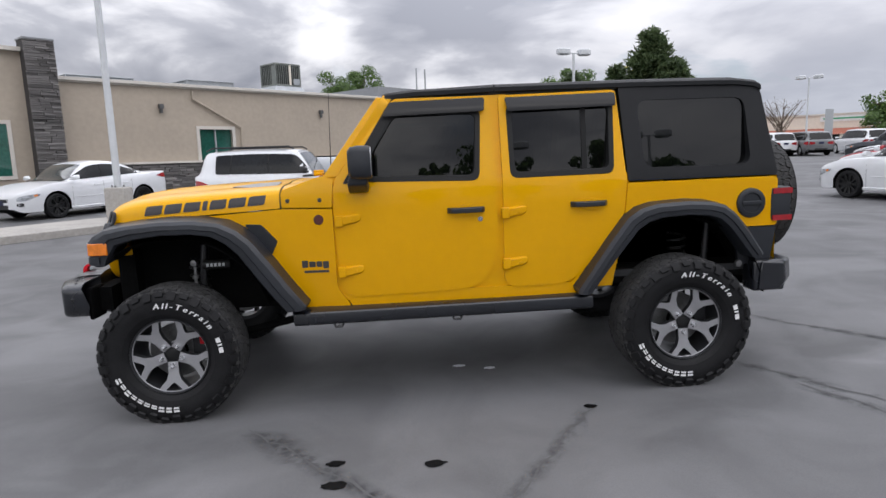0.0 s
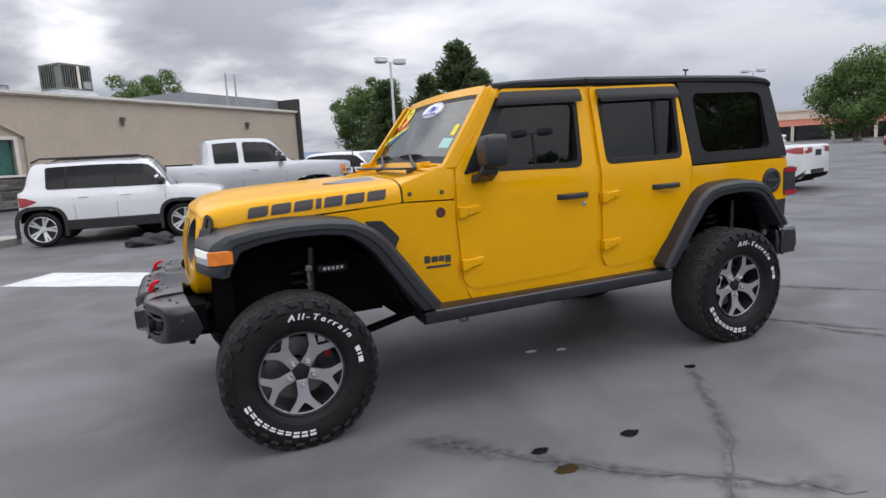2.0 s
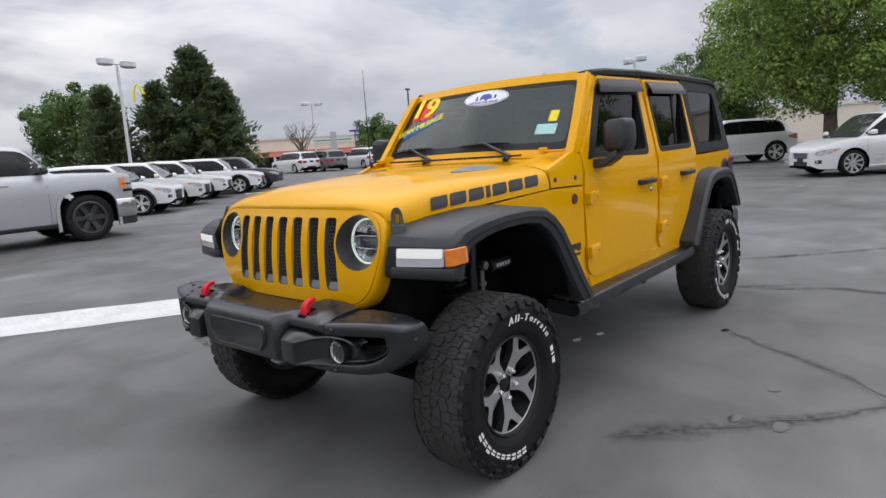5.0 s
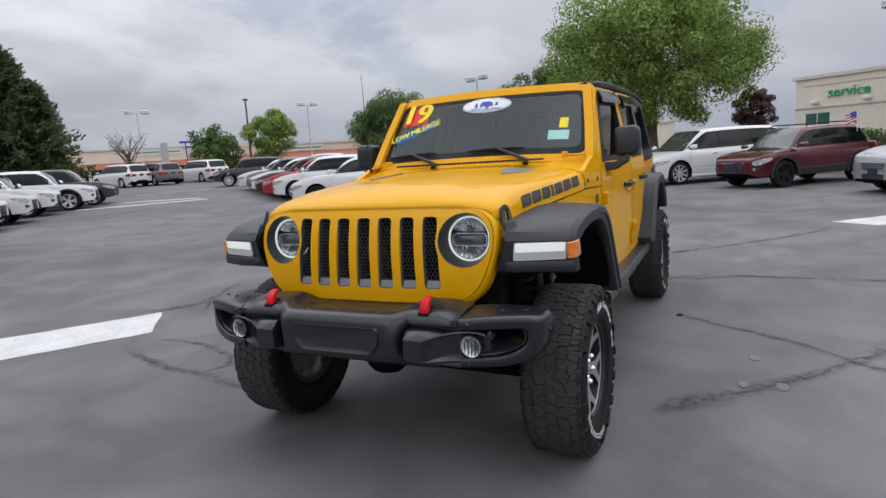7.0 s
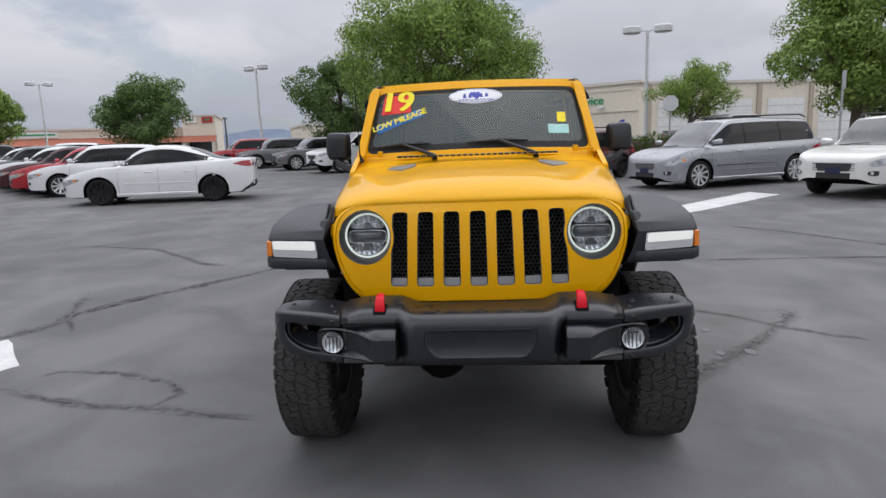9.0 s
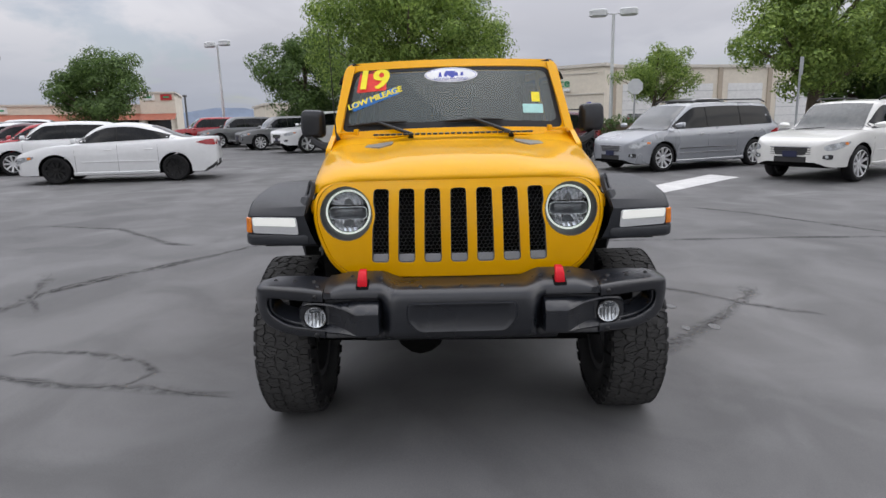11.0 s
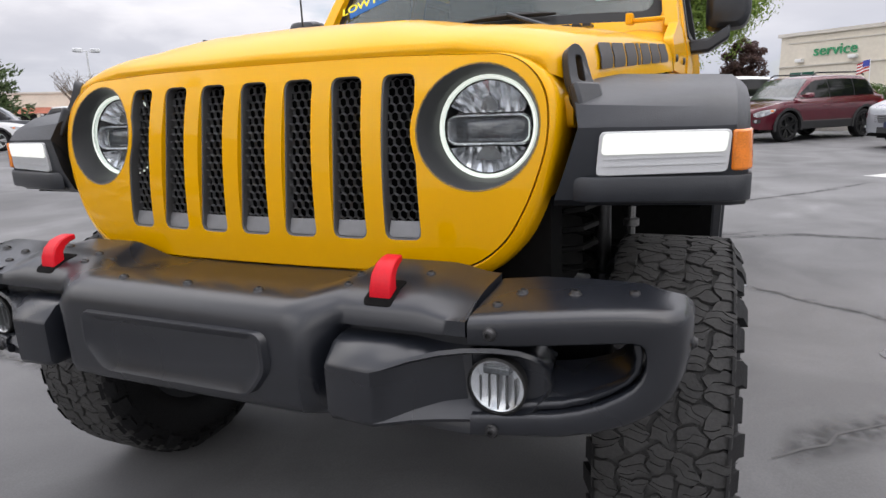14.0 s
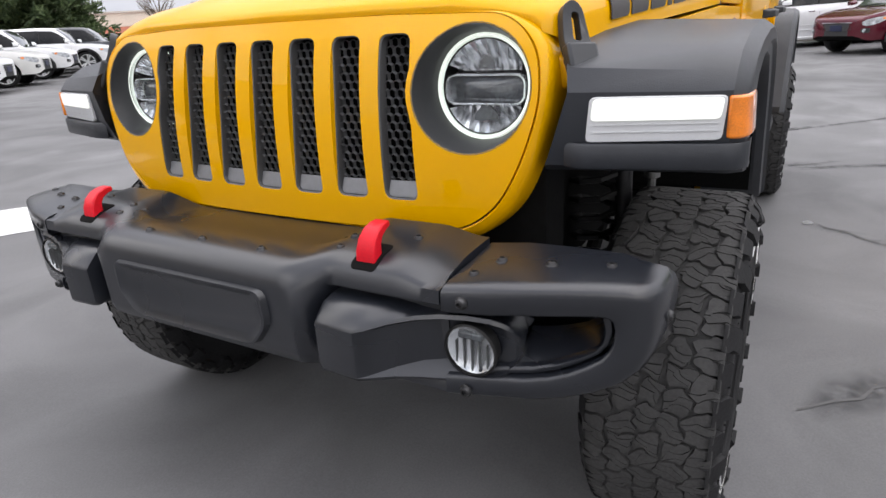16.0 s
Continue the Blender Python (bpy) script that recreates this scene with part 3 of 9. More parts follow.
    while z < 1.42:
        x, h = 7.2, rng.choice((0.1, 0.14))
        while x < length:
            wd = rng.uniform(0.3, 0.9)
            k = len(verts)
            y = -0.06 - rng.uniform(0.03, 0.08)
            for dx, dz in ((0, 0), (wd - 0.02, 0), (wd - 0.02, h - 0.015), (0, h - 0.015)):
                verts += [(x + dx, y, z + dz), (x + dx, -0.05, z + dz)]
            faces += [(k, k + 2, k + 4, k + 6), (k, k + 1, k + 3, k + 2), (k + 4, k + 5, k + 7, k + 6), (k + 2, k + 3, k + 5, k + 4), (k, k + 6, k + 7, k + 1)]
            x += wd
        z += h
    raw("stone_rows", verts, faces, SLATE, b, smooth=0)["kind"] = "stuff"
    # taller front wing beyond the pillar
    boxes("wing_wall", [((-8, 0.0, 0.2), (-0.45, 0.3, 5.25))], STUCCO, b)
    boxes("wing_roof_edge", [((-8, -0.2, 5.25), (-0.46, 0.5, 5.38))], TRIM_TAN, b)
    w2 = boxes("window", [((-3.2, -0.02, 1.2), (-1.1, 0.02, 2.9))], GREEN_GLASS, b, "tall dark green window")
    for lo, hi in (((-3.32, -0.06, 1.08), (-0.98, 0.0, 1.2)), ((-3.32, -0.06, 2.9), (-0.98, 0.0, 3.02)), ((-1.1, -0.06, 1.2), (-0.98, 0.0, 2.9)), ((-3.32, -0.06, 1.2), (-3.2, 0.0, 2.9))):
        boxes("window_frame", [(lo, hi)], TRIM_TAN, w2)
    # parapet of the hall behind, at the far end
    boxes("rear_parapet", [((length - 7.5, 1.2, top), (length + 0.2, 9, 5.25))], ROOF_GREY, b, "grey metal parapet")
    boxes("parapet_post", [((length + 0.002, -0.24, 0.2), (length + 0.22, 1.6, 5.22))], SLATE_REST, b)
    for x in (length - 5.2, length - 4.5):
        bm = bmesh.new()
        tube(bm, [(x, 0.5, top), (x, 0.5, 6.3)], 0.05, 6)
        part("vent_pipe", bm, GALV, b)
    return b


def roof_unit(x, y, z, sx, sy, sz, turn, label, louvred=False):
    u = thing("rooftop_cooler", pose(x, y, z, 0, 0, turn), label, "air conditioner", "rooftop machines")
    bm = bmesh.new()
    loft(bm, [[(dx * sx * k, dy * sy * k, h) for dx, dy in ((-0.5, -0.5), (0.5, -0.5), (0.5, 0.5), (-0.5, 0.5))] for k, h in ((1.3, -0.6), (1.3, -0.30), (1.02, -0.02), (1.02, 0.0))], ring=True)
    part("skirt", bm, GALV, u, "flared sheet metal skirt", 20)
    case = COOLER_GREEN if louvred else GALV
    boxes("casing", [((-sx / 2, -sy / 2, 0), (sx / 2, sy / 2, sz * 0.07)), ((-sx / 2, -sy / 2, sz * 0.93), (sx / 2, sy / 2, sz)), ((-sx * 0.46, -sy * 0.46, sz * 0.07), (sx * 0.46, sy * 0.46, sz * 0.93))], case, u, "", 0.01)
    for dx in (-1, 1):
        for dy in (-1, 1):
            boxes("corner_post", [((dx * sx * 0.5 - 0.03 * (dx + 1), dy * sy * 0.5 - 0.03 * (dy + 1), sz * 0.07), (dx * sx * 0.5 + 0.03 * (1 - dx), dy * sy * 0.5 + 0.03 * (1 - dy), sz * 0.93))], case, u)
    if not louvred:
        return u
    # wet pads behind upright louvres, on two faces
    boxes("pad", [((-sx * 0.44, -sy * 0.47, sz * 0.10), (sx * 0.44, -sy * 0.462, sz * 0.90))], CLAD_DARK, u, "dark wet pad")
    boxes("pad", [((-sx * 0.47, -sy * 0.16, sz * 0.10), (-sx * 0.462, sy * 0.44, sz * 0.90))], CLAD_DARK, u, "dark wet pad")
    for k in range(12):
        t = -sx * 0.42 + sx * 0.84 * k / 11
        boxes("slat", [((t - 0.012, -sy / 2 + 0.005, sz * 0.08), (t + 0.012, -sy * 0.468, sz * 0.92))], case, u)
    for k in range(6):
        t = -sy * 0.14 + sy * 0.56 * k / 5
        boxes("slat", [((-sx / 2 + 0.005, t - 0.012, sz * 0.08), (-sx * 0.468, t + 0.012, sz * 0.92))], case, u)
    boxes("middle_post", [((0.05, -sy / 2 - 0.01, sz * 0.07), (0.17, -sy * 0.46, sz * 0.93))], STUCCO_PALE, u, "pale middle post")
    boxes("motor_box", [((0.28, -sy / 2 - 0.05, sz * 0.07), (0.62, -sy * 0.46, sz * 0.34))], GALV, u, "small metal box", 0.01)
    return u


# ---- lamps and poles ----
def lot_lamp(x, y, top, turn, heads=2, base=0.8):
    z = ground_z(x, y)
    p = thing("lot_lamp", pose(x, y, z, 0, 0, turn), "tall pale steel pole with two round-cornered lot lights", "street lamp", "lot lamps")
    h = top - z
    if base:
        bm = bmesh.new()
        lathe(bm, [(0.0, 0), (0.32, 0), (0.32, base), (0.28, base + 0.04), (0.0, base + 0.04)], 16)
        part("footing", bm, CONCRETE, p, "round concrete footing")
    bm = bmesh.new()
    tube(bm, [(0, 0, base * 0.9), (0, 0, h - 0.1)], [0.085, 0.06], 10)
    part("pole", bm, POLE_PAINT, p)
    for s in ((-1, 1) if heads == 2 else (1,)):
        bm = bmesh.new()
        tube(bm, [(0, 0, h - 0.12), (s * 0.3, 0, h - 0.08)], 0.03, 6)
        part("arm", bm, POLE_PAINT, p)
        bm = bmesh.new()
        lathe(bm, [(0, 0.10), (0.30, 0.10), (0.36, 0.05), (0.36, -0.16), (0.30, -0.2), (0.0, -0.2)], 14, Matrix.Translation((s * 0.62, 0, h)) @ Matrix.Diagonal((1.05, 0.8, 1, 1)))
        part("lamp_head", bm, POLE_PAINT, p)
    return p


# ---- trees ----
def leaf_material(name, a, b):
    m = bpy.data.materials.new(name)
    m.use_nodes = True
    n, l = m.node_tree.nodes, m.node_tree.links
    p = n["Principled BSDF"]
    g = n.new("ShaderNodeNewGeometry")
    r = n.new("ShaderNodeValToRGB")
    r.color_ramp.elements[0].color, r.color_ramp.elements[1].color = (*a, 1), (*b, 1)
    l.new(g.outputs["Random Per Island"], r.inputs[0])
    l.new(r.outputs[0], p.inputs["Base Color"])
    p.inputs["Roughness"].default_value = 0.55
    t = n.new("ShaderNodeBsdfTranslucent")
    l.new(r.outputs[0], t.inputs[0])
    mx = n.new("ShaderNodeMixShader")
    mx.inputs[0].default_value = 0.3
    l.new(p.outputs[0], mx.inputs[1]), l.new(t.outputs[0], mx.inputs[2])
    l.new(mx.outputs[0], n["Material Output"].inputs[0])
    return m


LEAF = leaf_material("green_leaves", (0.080, 0.150, 0.024), (0.33, 0.45, 0.10))
LEAF_DARK = leaf_material("dark_green_leaves", (0.040, 0.085, 0.018), (0.145, 0.235, 0.058))
NEEDLE = leaf_material("pine_needles", (0.034, 0.066, 0.026), (0.140, 0.190, 0.078))
HEDGE_LEAF = leaf_material("hedge_leaves", (0.035, 0.075, 0.015), (0.090, 0.150, 0.030))


def leaf_cloud(rng, centres, count, size, flat=0.8):
    """Many small folded leaves round the centres of clumps."""
    verts, faces = [], []
    for _ in range(count):
        c, r = rng.choice(centres)
        d = Vector((rng.gauss(0, 1), rng.gauss(0, 1), rng.gauss(0.25, 1))).normalized()
        p = Vector(c) + Vector((d.x, d.y, d.z * flat)) * r * rng.uniform(0.25, 1.0) ** 0.5
        u = Vector((rng.gauss(0, 1), rng.gauss(0, 1), rng.gauss(0, 1)))
        u = (u - d * u.dot(d) * 0.75).normalized()
        v = u.cross(d)
        v = v.normalized() if v.length > 1e-3 else u.orthogonal().normalized()
        s = size * rng.uniform(0.6, 1.4)
        k = len(verts)
        verts += [tuple(p - u * s), tuple(p + v * s * 0.55 + d * s * 0.15), tuple(p + u * s), tuple(p - v * s * 0.55 + d * s * 0.15)]
        faces.append((k, k + 1, k + 2, k + 3))
    return verts, faces


def tree(x, y, height, spread, trunk, seed, label, leaves=6000, size=0.13, mat=None, bottom=0.3, clumps=70, lean=(0, 0)):
    rng = random.Random(seed)
    z = ground_z(x, y)
    t = thing("tree", pose(x, y, z, 0, 0, 0), label, "tree", "trees round the lot")
    fork = height * bottom
    bm = bmesh.new()
    tube(bm, [(0, 0, -0.1), (0.03, 0.02, fork * 0.5), (0.0, 0.05, fork), (0.1, -0.05, height * 0.55), (0.05 + lean[0] * 0.5, lean[1] * 0.5, height * 0.8)], [trunk * 1.25, trunk, trunk * 0.85, trunk * 0.5, trunk * 0.15], 10)
    part("trunk", bm, BARK, t)
    centres = []
    limbs = 9
    for k in range(limbs):
        a = 2 * math.pi * k / limbs + rng.uniform(-0.3, 0.3)
        z0 = fork + (height * 0.75 - fork) * rng.uniform(0.0, 0.8)
        far = spread * rng.uniform(0.55, 0.9)
        end = (far * math.cos(a), far * math.sin(a), min(height * 0.92, z0 + height * rng.uniform(0.12, 0.35)))
        mid = (end[0] * 0.5, end[1] * 0.5, (z0 + end[2]) / 2 + 0.1)
        bm = bmesh.new()
        tube(bm, [(0, 0, z0), mid, end], [trunk * 0.42, trunk * 0.25, trunk * 0.08], 6)
        part("limb", bm, BARK, t)
        centres.append((end, spread * 0.24))
    mid_z = (fork + height) / 2
    while len(centres) < clumps:
        d = Vector((rng.gauss(0, 1), rng.gauss(0, 1), rng.gauss(0, 1))).normalized()
        rr = rng.uniform(0.45, 1.0)
        taper = 1.0 - 0.25 * max(0, d.z)
        c = (d.x * spread * rr * taper * 0.86 + lean[0], d.y * spread * rr * taper * 0.86 + lean[1], mid_z + d.z * (height - fork) * 0.46 * rr)
        centres.append((c, spread * rng.uniform(0.11, 0.25) * (1.0 if clumps > 100 else 1.35)))
    v, f = leaf_cloud(rng, centres, leaves, size)
    ob = raw("crown", v, f, mat or LEAF, t, "", 0)
    ob["kind"] = "stuff"
    return t


def pine(x, y, height, spread, seed, label, twigs=9000):
    rng = random.Random(seed)
    z = ground_z(x, y)
    t = thing("pine_tree", pose(x, y, z, 0, 0, 0), label, "tree", "pines behind the lot")
    bm = bmesh.new()
    tube(bm, [(0, 0, -0.1), (0, 0, height * 0.5), (0.05, 0, height * 0.97)], [0.24, 0.15, 0.03], 8)
    part("trunk", bm, BARK, t)
    verts, faces = [], []
    boughs = []
    for k in range(230):
        h = rng.uniform(0.04, 0.98)
        env = spread * (1 - h) ** 0.75 * (0.75 + 0.25 * min(1, h * 6))
        a = rng.uniform(0, 2 * math.pi)
        far = env * rng.uniform(0.6, 1.08)
        boughs.append((Vector((0, 0, h * height)), Vector((far * math.cos(a), far * math.sin(a), h * height + far * rng.uniform(0.1, 0.55)))))
    for _ in range(twigs):
        a, b = rng.choice(boughs)
        s = rng.uniform(0.25, 1.0)
        p = a.lerp(b, s) + Vector((rng.gauss(0, 0.13), rng.gauss(0, 0.13), rng.gauss(0, 0.12)))
        d = ((b - a).normalized() + Vector((rng.gauss(0, 0.6), rng.gauss(0, 0.6), rng.gauss(0.3, 0.5)))).normalized()
        w = d.orthogonal().normalized()
        ln = rng.uniform(0.16, 0.40)
        k = len(verts)
        verts += [tuple(p - w * 0.055), tuple(p + d * ln), tuple(p + w * 0.055)]
        faces.append((k, k + 1, k + 2))
        w2 = d.cross(w)
        verts += [tuple(p - w2 * 0.06 + d * 0.03), tuple(p + d * ln * 0.8 + w * 0.09), tuple(p + w2 * 0.06)]
        faces.append((k + 3, k + 4, k + 5))
    for a, b in boughs[:40]:
        bm = bmesh.new()
        tube(bm, [a, a.lerp(b, 0.6)], [0.04, 0.015], 4)
        part("limb", bm, BARK, t)
    ob = raw("needles", verts, faces, NEEDLE, t, "", 0)
    ob["kind"] = "stuff"
    return t

# ---- the yellow four-door off-roader ----
OFF_ROADER = thing("off_road_car", pose(1.5, 0, 0, 0, -0.8, 0), "bright yellow four-door off-road car with black hardtop and flares", "car")
JP = Matrix.Translation((-1.5, 0, 0))
HUB_Z = 0.388
WIDTHS = [(-0.45, 0.632), (0.0, 0.675), (0.3, 0.715), (0.6, 0.757), (0.87, 0.780), (1.03, 0.797), (1.9, 0.822), (2.67, 0.818), (3.46, 0.795), (3.66, 0.785)]


def jpart(name, bm, mat, parent=None, label="", smooth=38, bevel=0.0, segs=2):
    parent = parent or OFF_ROADER
    return part(name, bm, mat, parent, label, smooth, bevel, segs, JP if parent is OFF_ROADER else None)


def both(name, bm, mat, label="", smooth=38, bevel=0.0, segs=2):
    other = mirrored(bm)
    return jpart(name, bm, mat, None, label, smooth, bevel, segs), jpart(name, other, mat, None, label, smooth, bevel, segs)


def side_y(x, z):
    y = interp(x, WIDTHS)
    if z > 1.25:
        y -= 0.21 * (z - 1.25)
    if z < 0.85:
        y -= 0.06 * (0.85 - z)
    return y


def on_side(proud):
    return lambda u, v, w: (u, -(side_y(u, v) + proud - w), v)


def on_pane(proud):
    return lambda u, v, w: (u, -(side_y(u, 1.70) - 0.004 + 0.09 * (1.70 - v) + proud - w), v)


CUT_Z = (0.75, 0.85, 1.0, 1.15, 1.25, 1.4, 1.55)
CUT_X = (0.3, 0.6, 0.87, 1.03, 1.45, 1.9, 2.3, 2.67, 3.05, 3.46)

# body sides
fender = [(-0.36, 1.12), (0.657, 1.178), (0.955, 1.168), (0.955, 0.70), (1.03, 0.585), (0.74, 0.585), (0.66, 0.72), (0.52, 0.93), (0.40, 1.06), (0.1, 1.10), (-0.36, 1.06)]
both("front_fender", panel(rounded(fender, [0.01] * 3 + [0.02] * 8, 3), [], on_side(0.0), 0.03, CUT_X, CUT_Z), YELLOW, bevel=0.004)
cowl = [(0.662, 1.186), (0.953, 1.176), (0.968, 1.335), (0.90, 1.36), (0.662, 1.285)]
both("cowl_side", panel(rounded(cowl, [0.008, 0.008, 0.02, 0.02, 0.02], 3), [], on_side(0.0), 0.03, CUT_X, CUT_Z), YELLOW, bevel=0.004)
rocker = [(1.035, 0.585), (2.44, 0.585), (2.40, 0.64), (2.36, 0.66), (1.00, 0.655)]
both("rocker_panel", panel(rounded(rocker, 0.01, 2), [], on_side(-0.002), 0.04, CUT_X, CUT_Z), YELLOW, bevel=0.004)
inner = [(0.95, 0.62), (2.6, 0.62), (2.70, 1.1), (2.70, 1.30), (0.96, 1.30)]
both("sill_inner", panel(inner, [], on_side(-0.010), 0.02, CUT_X, CUT_Z), YELLOW)
bpost = [(1.86, 1.28), (2.0, 1.28), (2.0, 1.785), (1.86, 1.785)]
both("centre_pillar", panel(bpost, [], on_side(-0.016), 0.04, (), CUT_Z), YELLOW)
quarter = [(2.692, 1.236), (3.63, 1.232), (3.635, 0.98), (3.63, 0.935), (3.44, 0.935), (3.37, 0.95), (3.22, 1.05), (2.84, 1.07), (2.70, 0.99), (2.46, 0.62), (2.37, 0.62), (2.345, 0.655), (2.674, 1.05)]
both("rear_quarter", panel(rounded(quarter, [0.01, 0.03] + [0.02] * 11, 3), [], on_side(0.0), 0.03, CUT_X, CUT_Z), YELLOW, bevel=0.004)
corner = [(3.44, 0.93), (3.63, 0.93), (3.60, 0.70), (3.40, 0.70), (3.36, 0.93)]
both("rear_corner", panel(rounded(corner, 0.01, 2), [], on_side(-0.004), 0.03, CUT_X, CUT_Z), BLACK_TRIM, "black lower corner panel", bevel=0.004)
hardtop = [(2.694, 1.246), (3.628, 1.240), (3.560, 1.745), (3.53, 1.80), (2.672, 1.795)]
rear_window = [(2.80, 1.318), (3.462, 1.312), (3.448, 1.712), (2.778, 1.716)]
both("hardtop_side", panel(rounded(hardtop, [0.01, 0.03, 0.05, 0.03, 0.01], 4), [rounded(rear_window, 0.07, 6)], on_side(0.002), 0.065, CUT_X, CUT_Z), HARDTOP, "textured black hardtop side", bevel=0.008, segs=3)
for s in (-1, 1):
    bm = panel(rounded([(2.785, 1.303), (3.477, 1.297), (3.463, 1.727), (2.763, 1.731)], 0.08, 6), [], on_pane(-0.004), 0, CUT_X, CUT_Z)
    sheet("rear_side_window", facing(bm if s < 0 else mirrored(bm), (0, s, 0.2)), TINT, OFF_ROADER, "dark tinted fixed window", JP)

# doors
front_door = [(0.962, 1.06), (0.975, 1.332), (1.338, 1.782), (1.898, 1.778), (1.914, 1.34), (1.908, 0.86), (1.83, 0.70), (1.72, 0.652), (1.05, 0.642), (0.985, 0.69)]
front_glass = [(1.085, 1.325), (1.325, 1.700), (1.832, 1.696), (1.805, 1.302)]
rear_door = [(1.948, 1.34), (1.950, 1.776), (2.652, 1.783), (2.685, 1.245), (2.668, 1.055), (2.47, 0.78), (2.345, 0.655), (1.99, 0.648), (1.942, 0.70)]
rear_glass = [(2.004, 1.306), (2.00, 1.708), (2.622, 1.714), (2.602, 1.306)]
for s in (-1, 1):
    for name, poly, rad, hole, hinge_x, knob_x in (
        ("front_door", front_door, [0.02, 0.03, 0.03, 0.03, 0.02, 0.12, 0.1, 0.08, 0.09, 0.06], front_glass, 1.03, 1.727),
        ("rear_door", rear_door, [0.02, 0.03, 0.03, 0.02, 0.02, 0.1, 0.09, 0.08, 0.06], rear_glass, 1.995, 2.452),
    ):
        def turned(bm):
            return bm if s < 0 else mirrored(bm)

        door = jpart(name, turned(panel(rounded(poly, rad, 4), [rounded(hole, 0.045, 5)], on_side(0.004), 0.035, CUT_X, CUT_Z)), YELLOW, bevel=0.004)
        c = (sum(p[0] for p in hole) / 4, sum(p[1] for p in hole) / 4)
        small = rounded([(c[0] + (p[0] - c[0]) * 0.93, c[1] + (p[1] - c[1]) * 0.89) for p in hole], 0.04, 5)
        large = rounded([(c[0] + (p[0] - c[0]) * 1.03, c[1] + (p[1] - c[1]) * 1.05) for p in hole], 0.05, 5)
        jpart("window_seal", turned(panel(large, [small], on_side(0.008), 0.062, CUT_X, CUT_Z)), SEAL, door, bevel=0.003)
        sheet("window_pane", facing(turned(panel(large, [], on_pane(0.0), 0, CUT_X, CUT_Z)), (0, s, 0.2)), TINT, door, "dark tinted glass")
        x0, x1 = (1.30, 1.868) if name == "front_door" else (1.985, 2.645)
        zt = 1.762
        visor = [(x0 + (0.02 if name == "front_door" else 0), zt), (x1, zt + 0.006), (x1 - 0.01, zt - 0.075), (x0 - (0.035 if name == "front_door" else -0.01), zt - 0.082)]
        bm = panel(rounded(visor, 0.015, 3), [], lambda u, v, w: (u, -(side_y(u, v) + 0.012 + 0.03 * min(1, (zt + 0.01 - v) / 0.06) - w), v), 0.006, (), (zt - 0.02, zt - 0.04, zt - 0.06))
        jpart("rain_visor", turned(bm), SMOKE, door, "smoked wind deflector", bevel=0.002)
        if name == "front_door":
            sail = [(1.02, 1.305), (1.30, 1.74), (1.335, 1.70), (1.10, 1.315)]
            jpart("sail_panel", turned(panel(rounded(sail, 0.02, 3), [], on_side(0.009), 0.02, (), CUT_Z)), SEAL, door, bevel=0.003)
        else:
            jpart("window_divider", turned(panel([(2.435, 1.31), (2.465, 1.31), (2.465, 1.71), (2.435, 1.71)], [], on_pane(0.006), 0.01, (), CUT_Z)), SEAL, door)
        for z in (1.105, 0.805):
            y = side_y(hinge_x, z)
            bm = bmesh.new()
            box(bm, (hinge_x - 0.062, -(y + 0.030), z - 0.040), (hinge_x - 0.018, -(y - 0.01), z + 0.024))
            loft(bm, [[(hinge_x - 0.02, -(y + o), z - 0.036 + e) for o, e in ((0, 0), (0.026, 0.006), (0.026, 0.052), (0, 0.06))], [(hinge_x + 0.06, -(y + o), z - 0.026 + e) for o, e in ((0, 0), (0.018, 0.008), (0.018, 0.05), (0, 0.058))], [(hinge_x + 0.085, -(y + o), z - 0.012 + e) for o, e in ((0, 0), (0.012, 0.006), (0.012, 0.034), (0, 0.04))]], ring=True)
            hinge = jpart("hinge", turned(bm), YELLOW, door, bevel=0.005)
            for dx, dz in ((0.0, 0.012), (0.04, -0.004)):
                bm = bmesh.new()
                lathe(bm, [(0, 0.006), (0.008, 0.005), (0.009, 0)], 8, Matrix.Translation((hinge_x + dx, -(y + 0.022), z + dz)) @ Matrix.Rotation(radians(90), 4, "X"))
                jpart("hinge_bolt", turned(bm), YELLOW, hinge)
        y = side_y(knob_x, 1.125)
        bm = bmesh.new()
        pts = [(knob_x - 0.108, 0.012), (knob_x - 0.085, 0.042), (knob_x, 0.05), (knob_x + 0.085, 0.042), (knob_x + 0.108, 0.012)]
        loft(bm, [[(x, -(y + o - 0.016), 1.126 - 0.017), (x, -(y + o + 0.006), 1.126 - 0.013), (x, -(y + o + 0.006), 1.126 + 0.013), (x, -(y + o - 0.016), 1.126 + 0.019)] for x, o in pts], ring=True)
        jpart("door_handle", turned(bm), BLACK_TRIM, door, "black pull handle", bevel=0.004)
        dish = rounded([(knob_x - 0.065, 1.085), (knob_x + 0.065, 1.085), (knob_x + 0.055, 1.158), (knob_x - 0.055, 1.158)], 0.03, 5)
        jpart("handle_dish", turned(panel(dish, [], on_side(0.0065), 0.006)), YELLOW, door, bevel=0.002)
        if name == "front_door" and s < 0:
            bm = bmesh.new()
            lathe(bm, [(0, 0.012), (0.014, 0.010), (0.016, 0)], 12, Matrix.Translation((1.808, -(y + 0.004), 1.07)) @ Matrix.Rotation(radians(90), 4, "X"))
            jpart("door_lock", bm, CHROME, door)

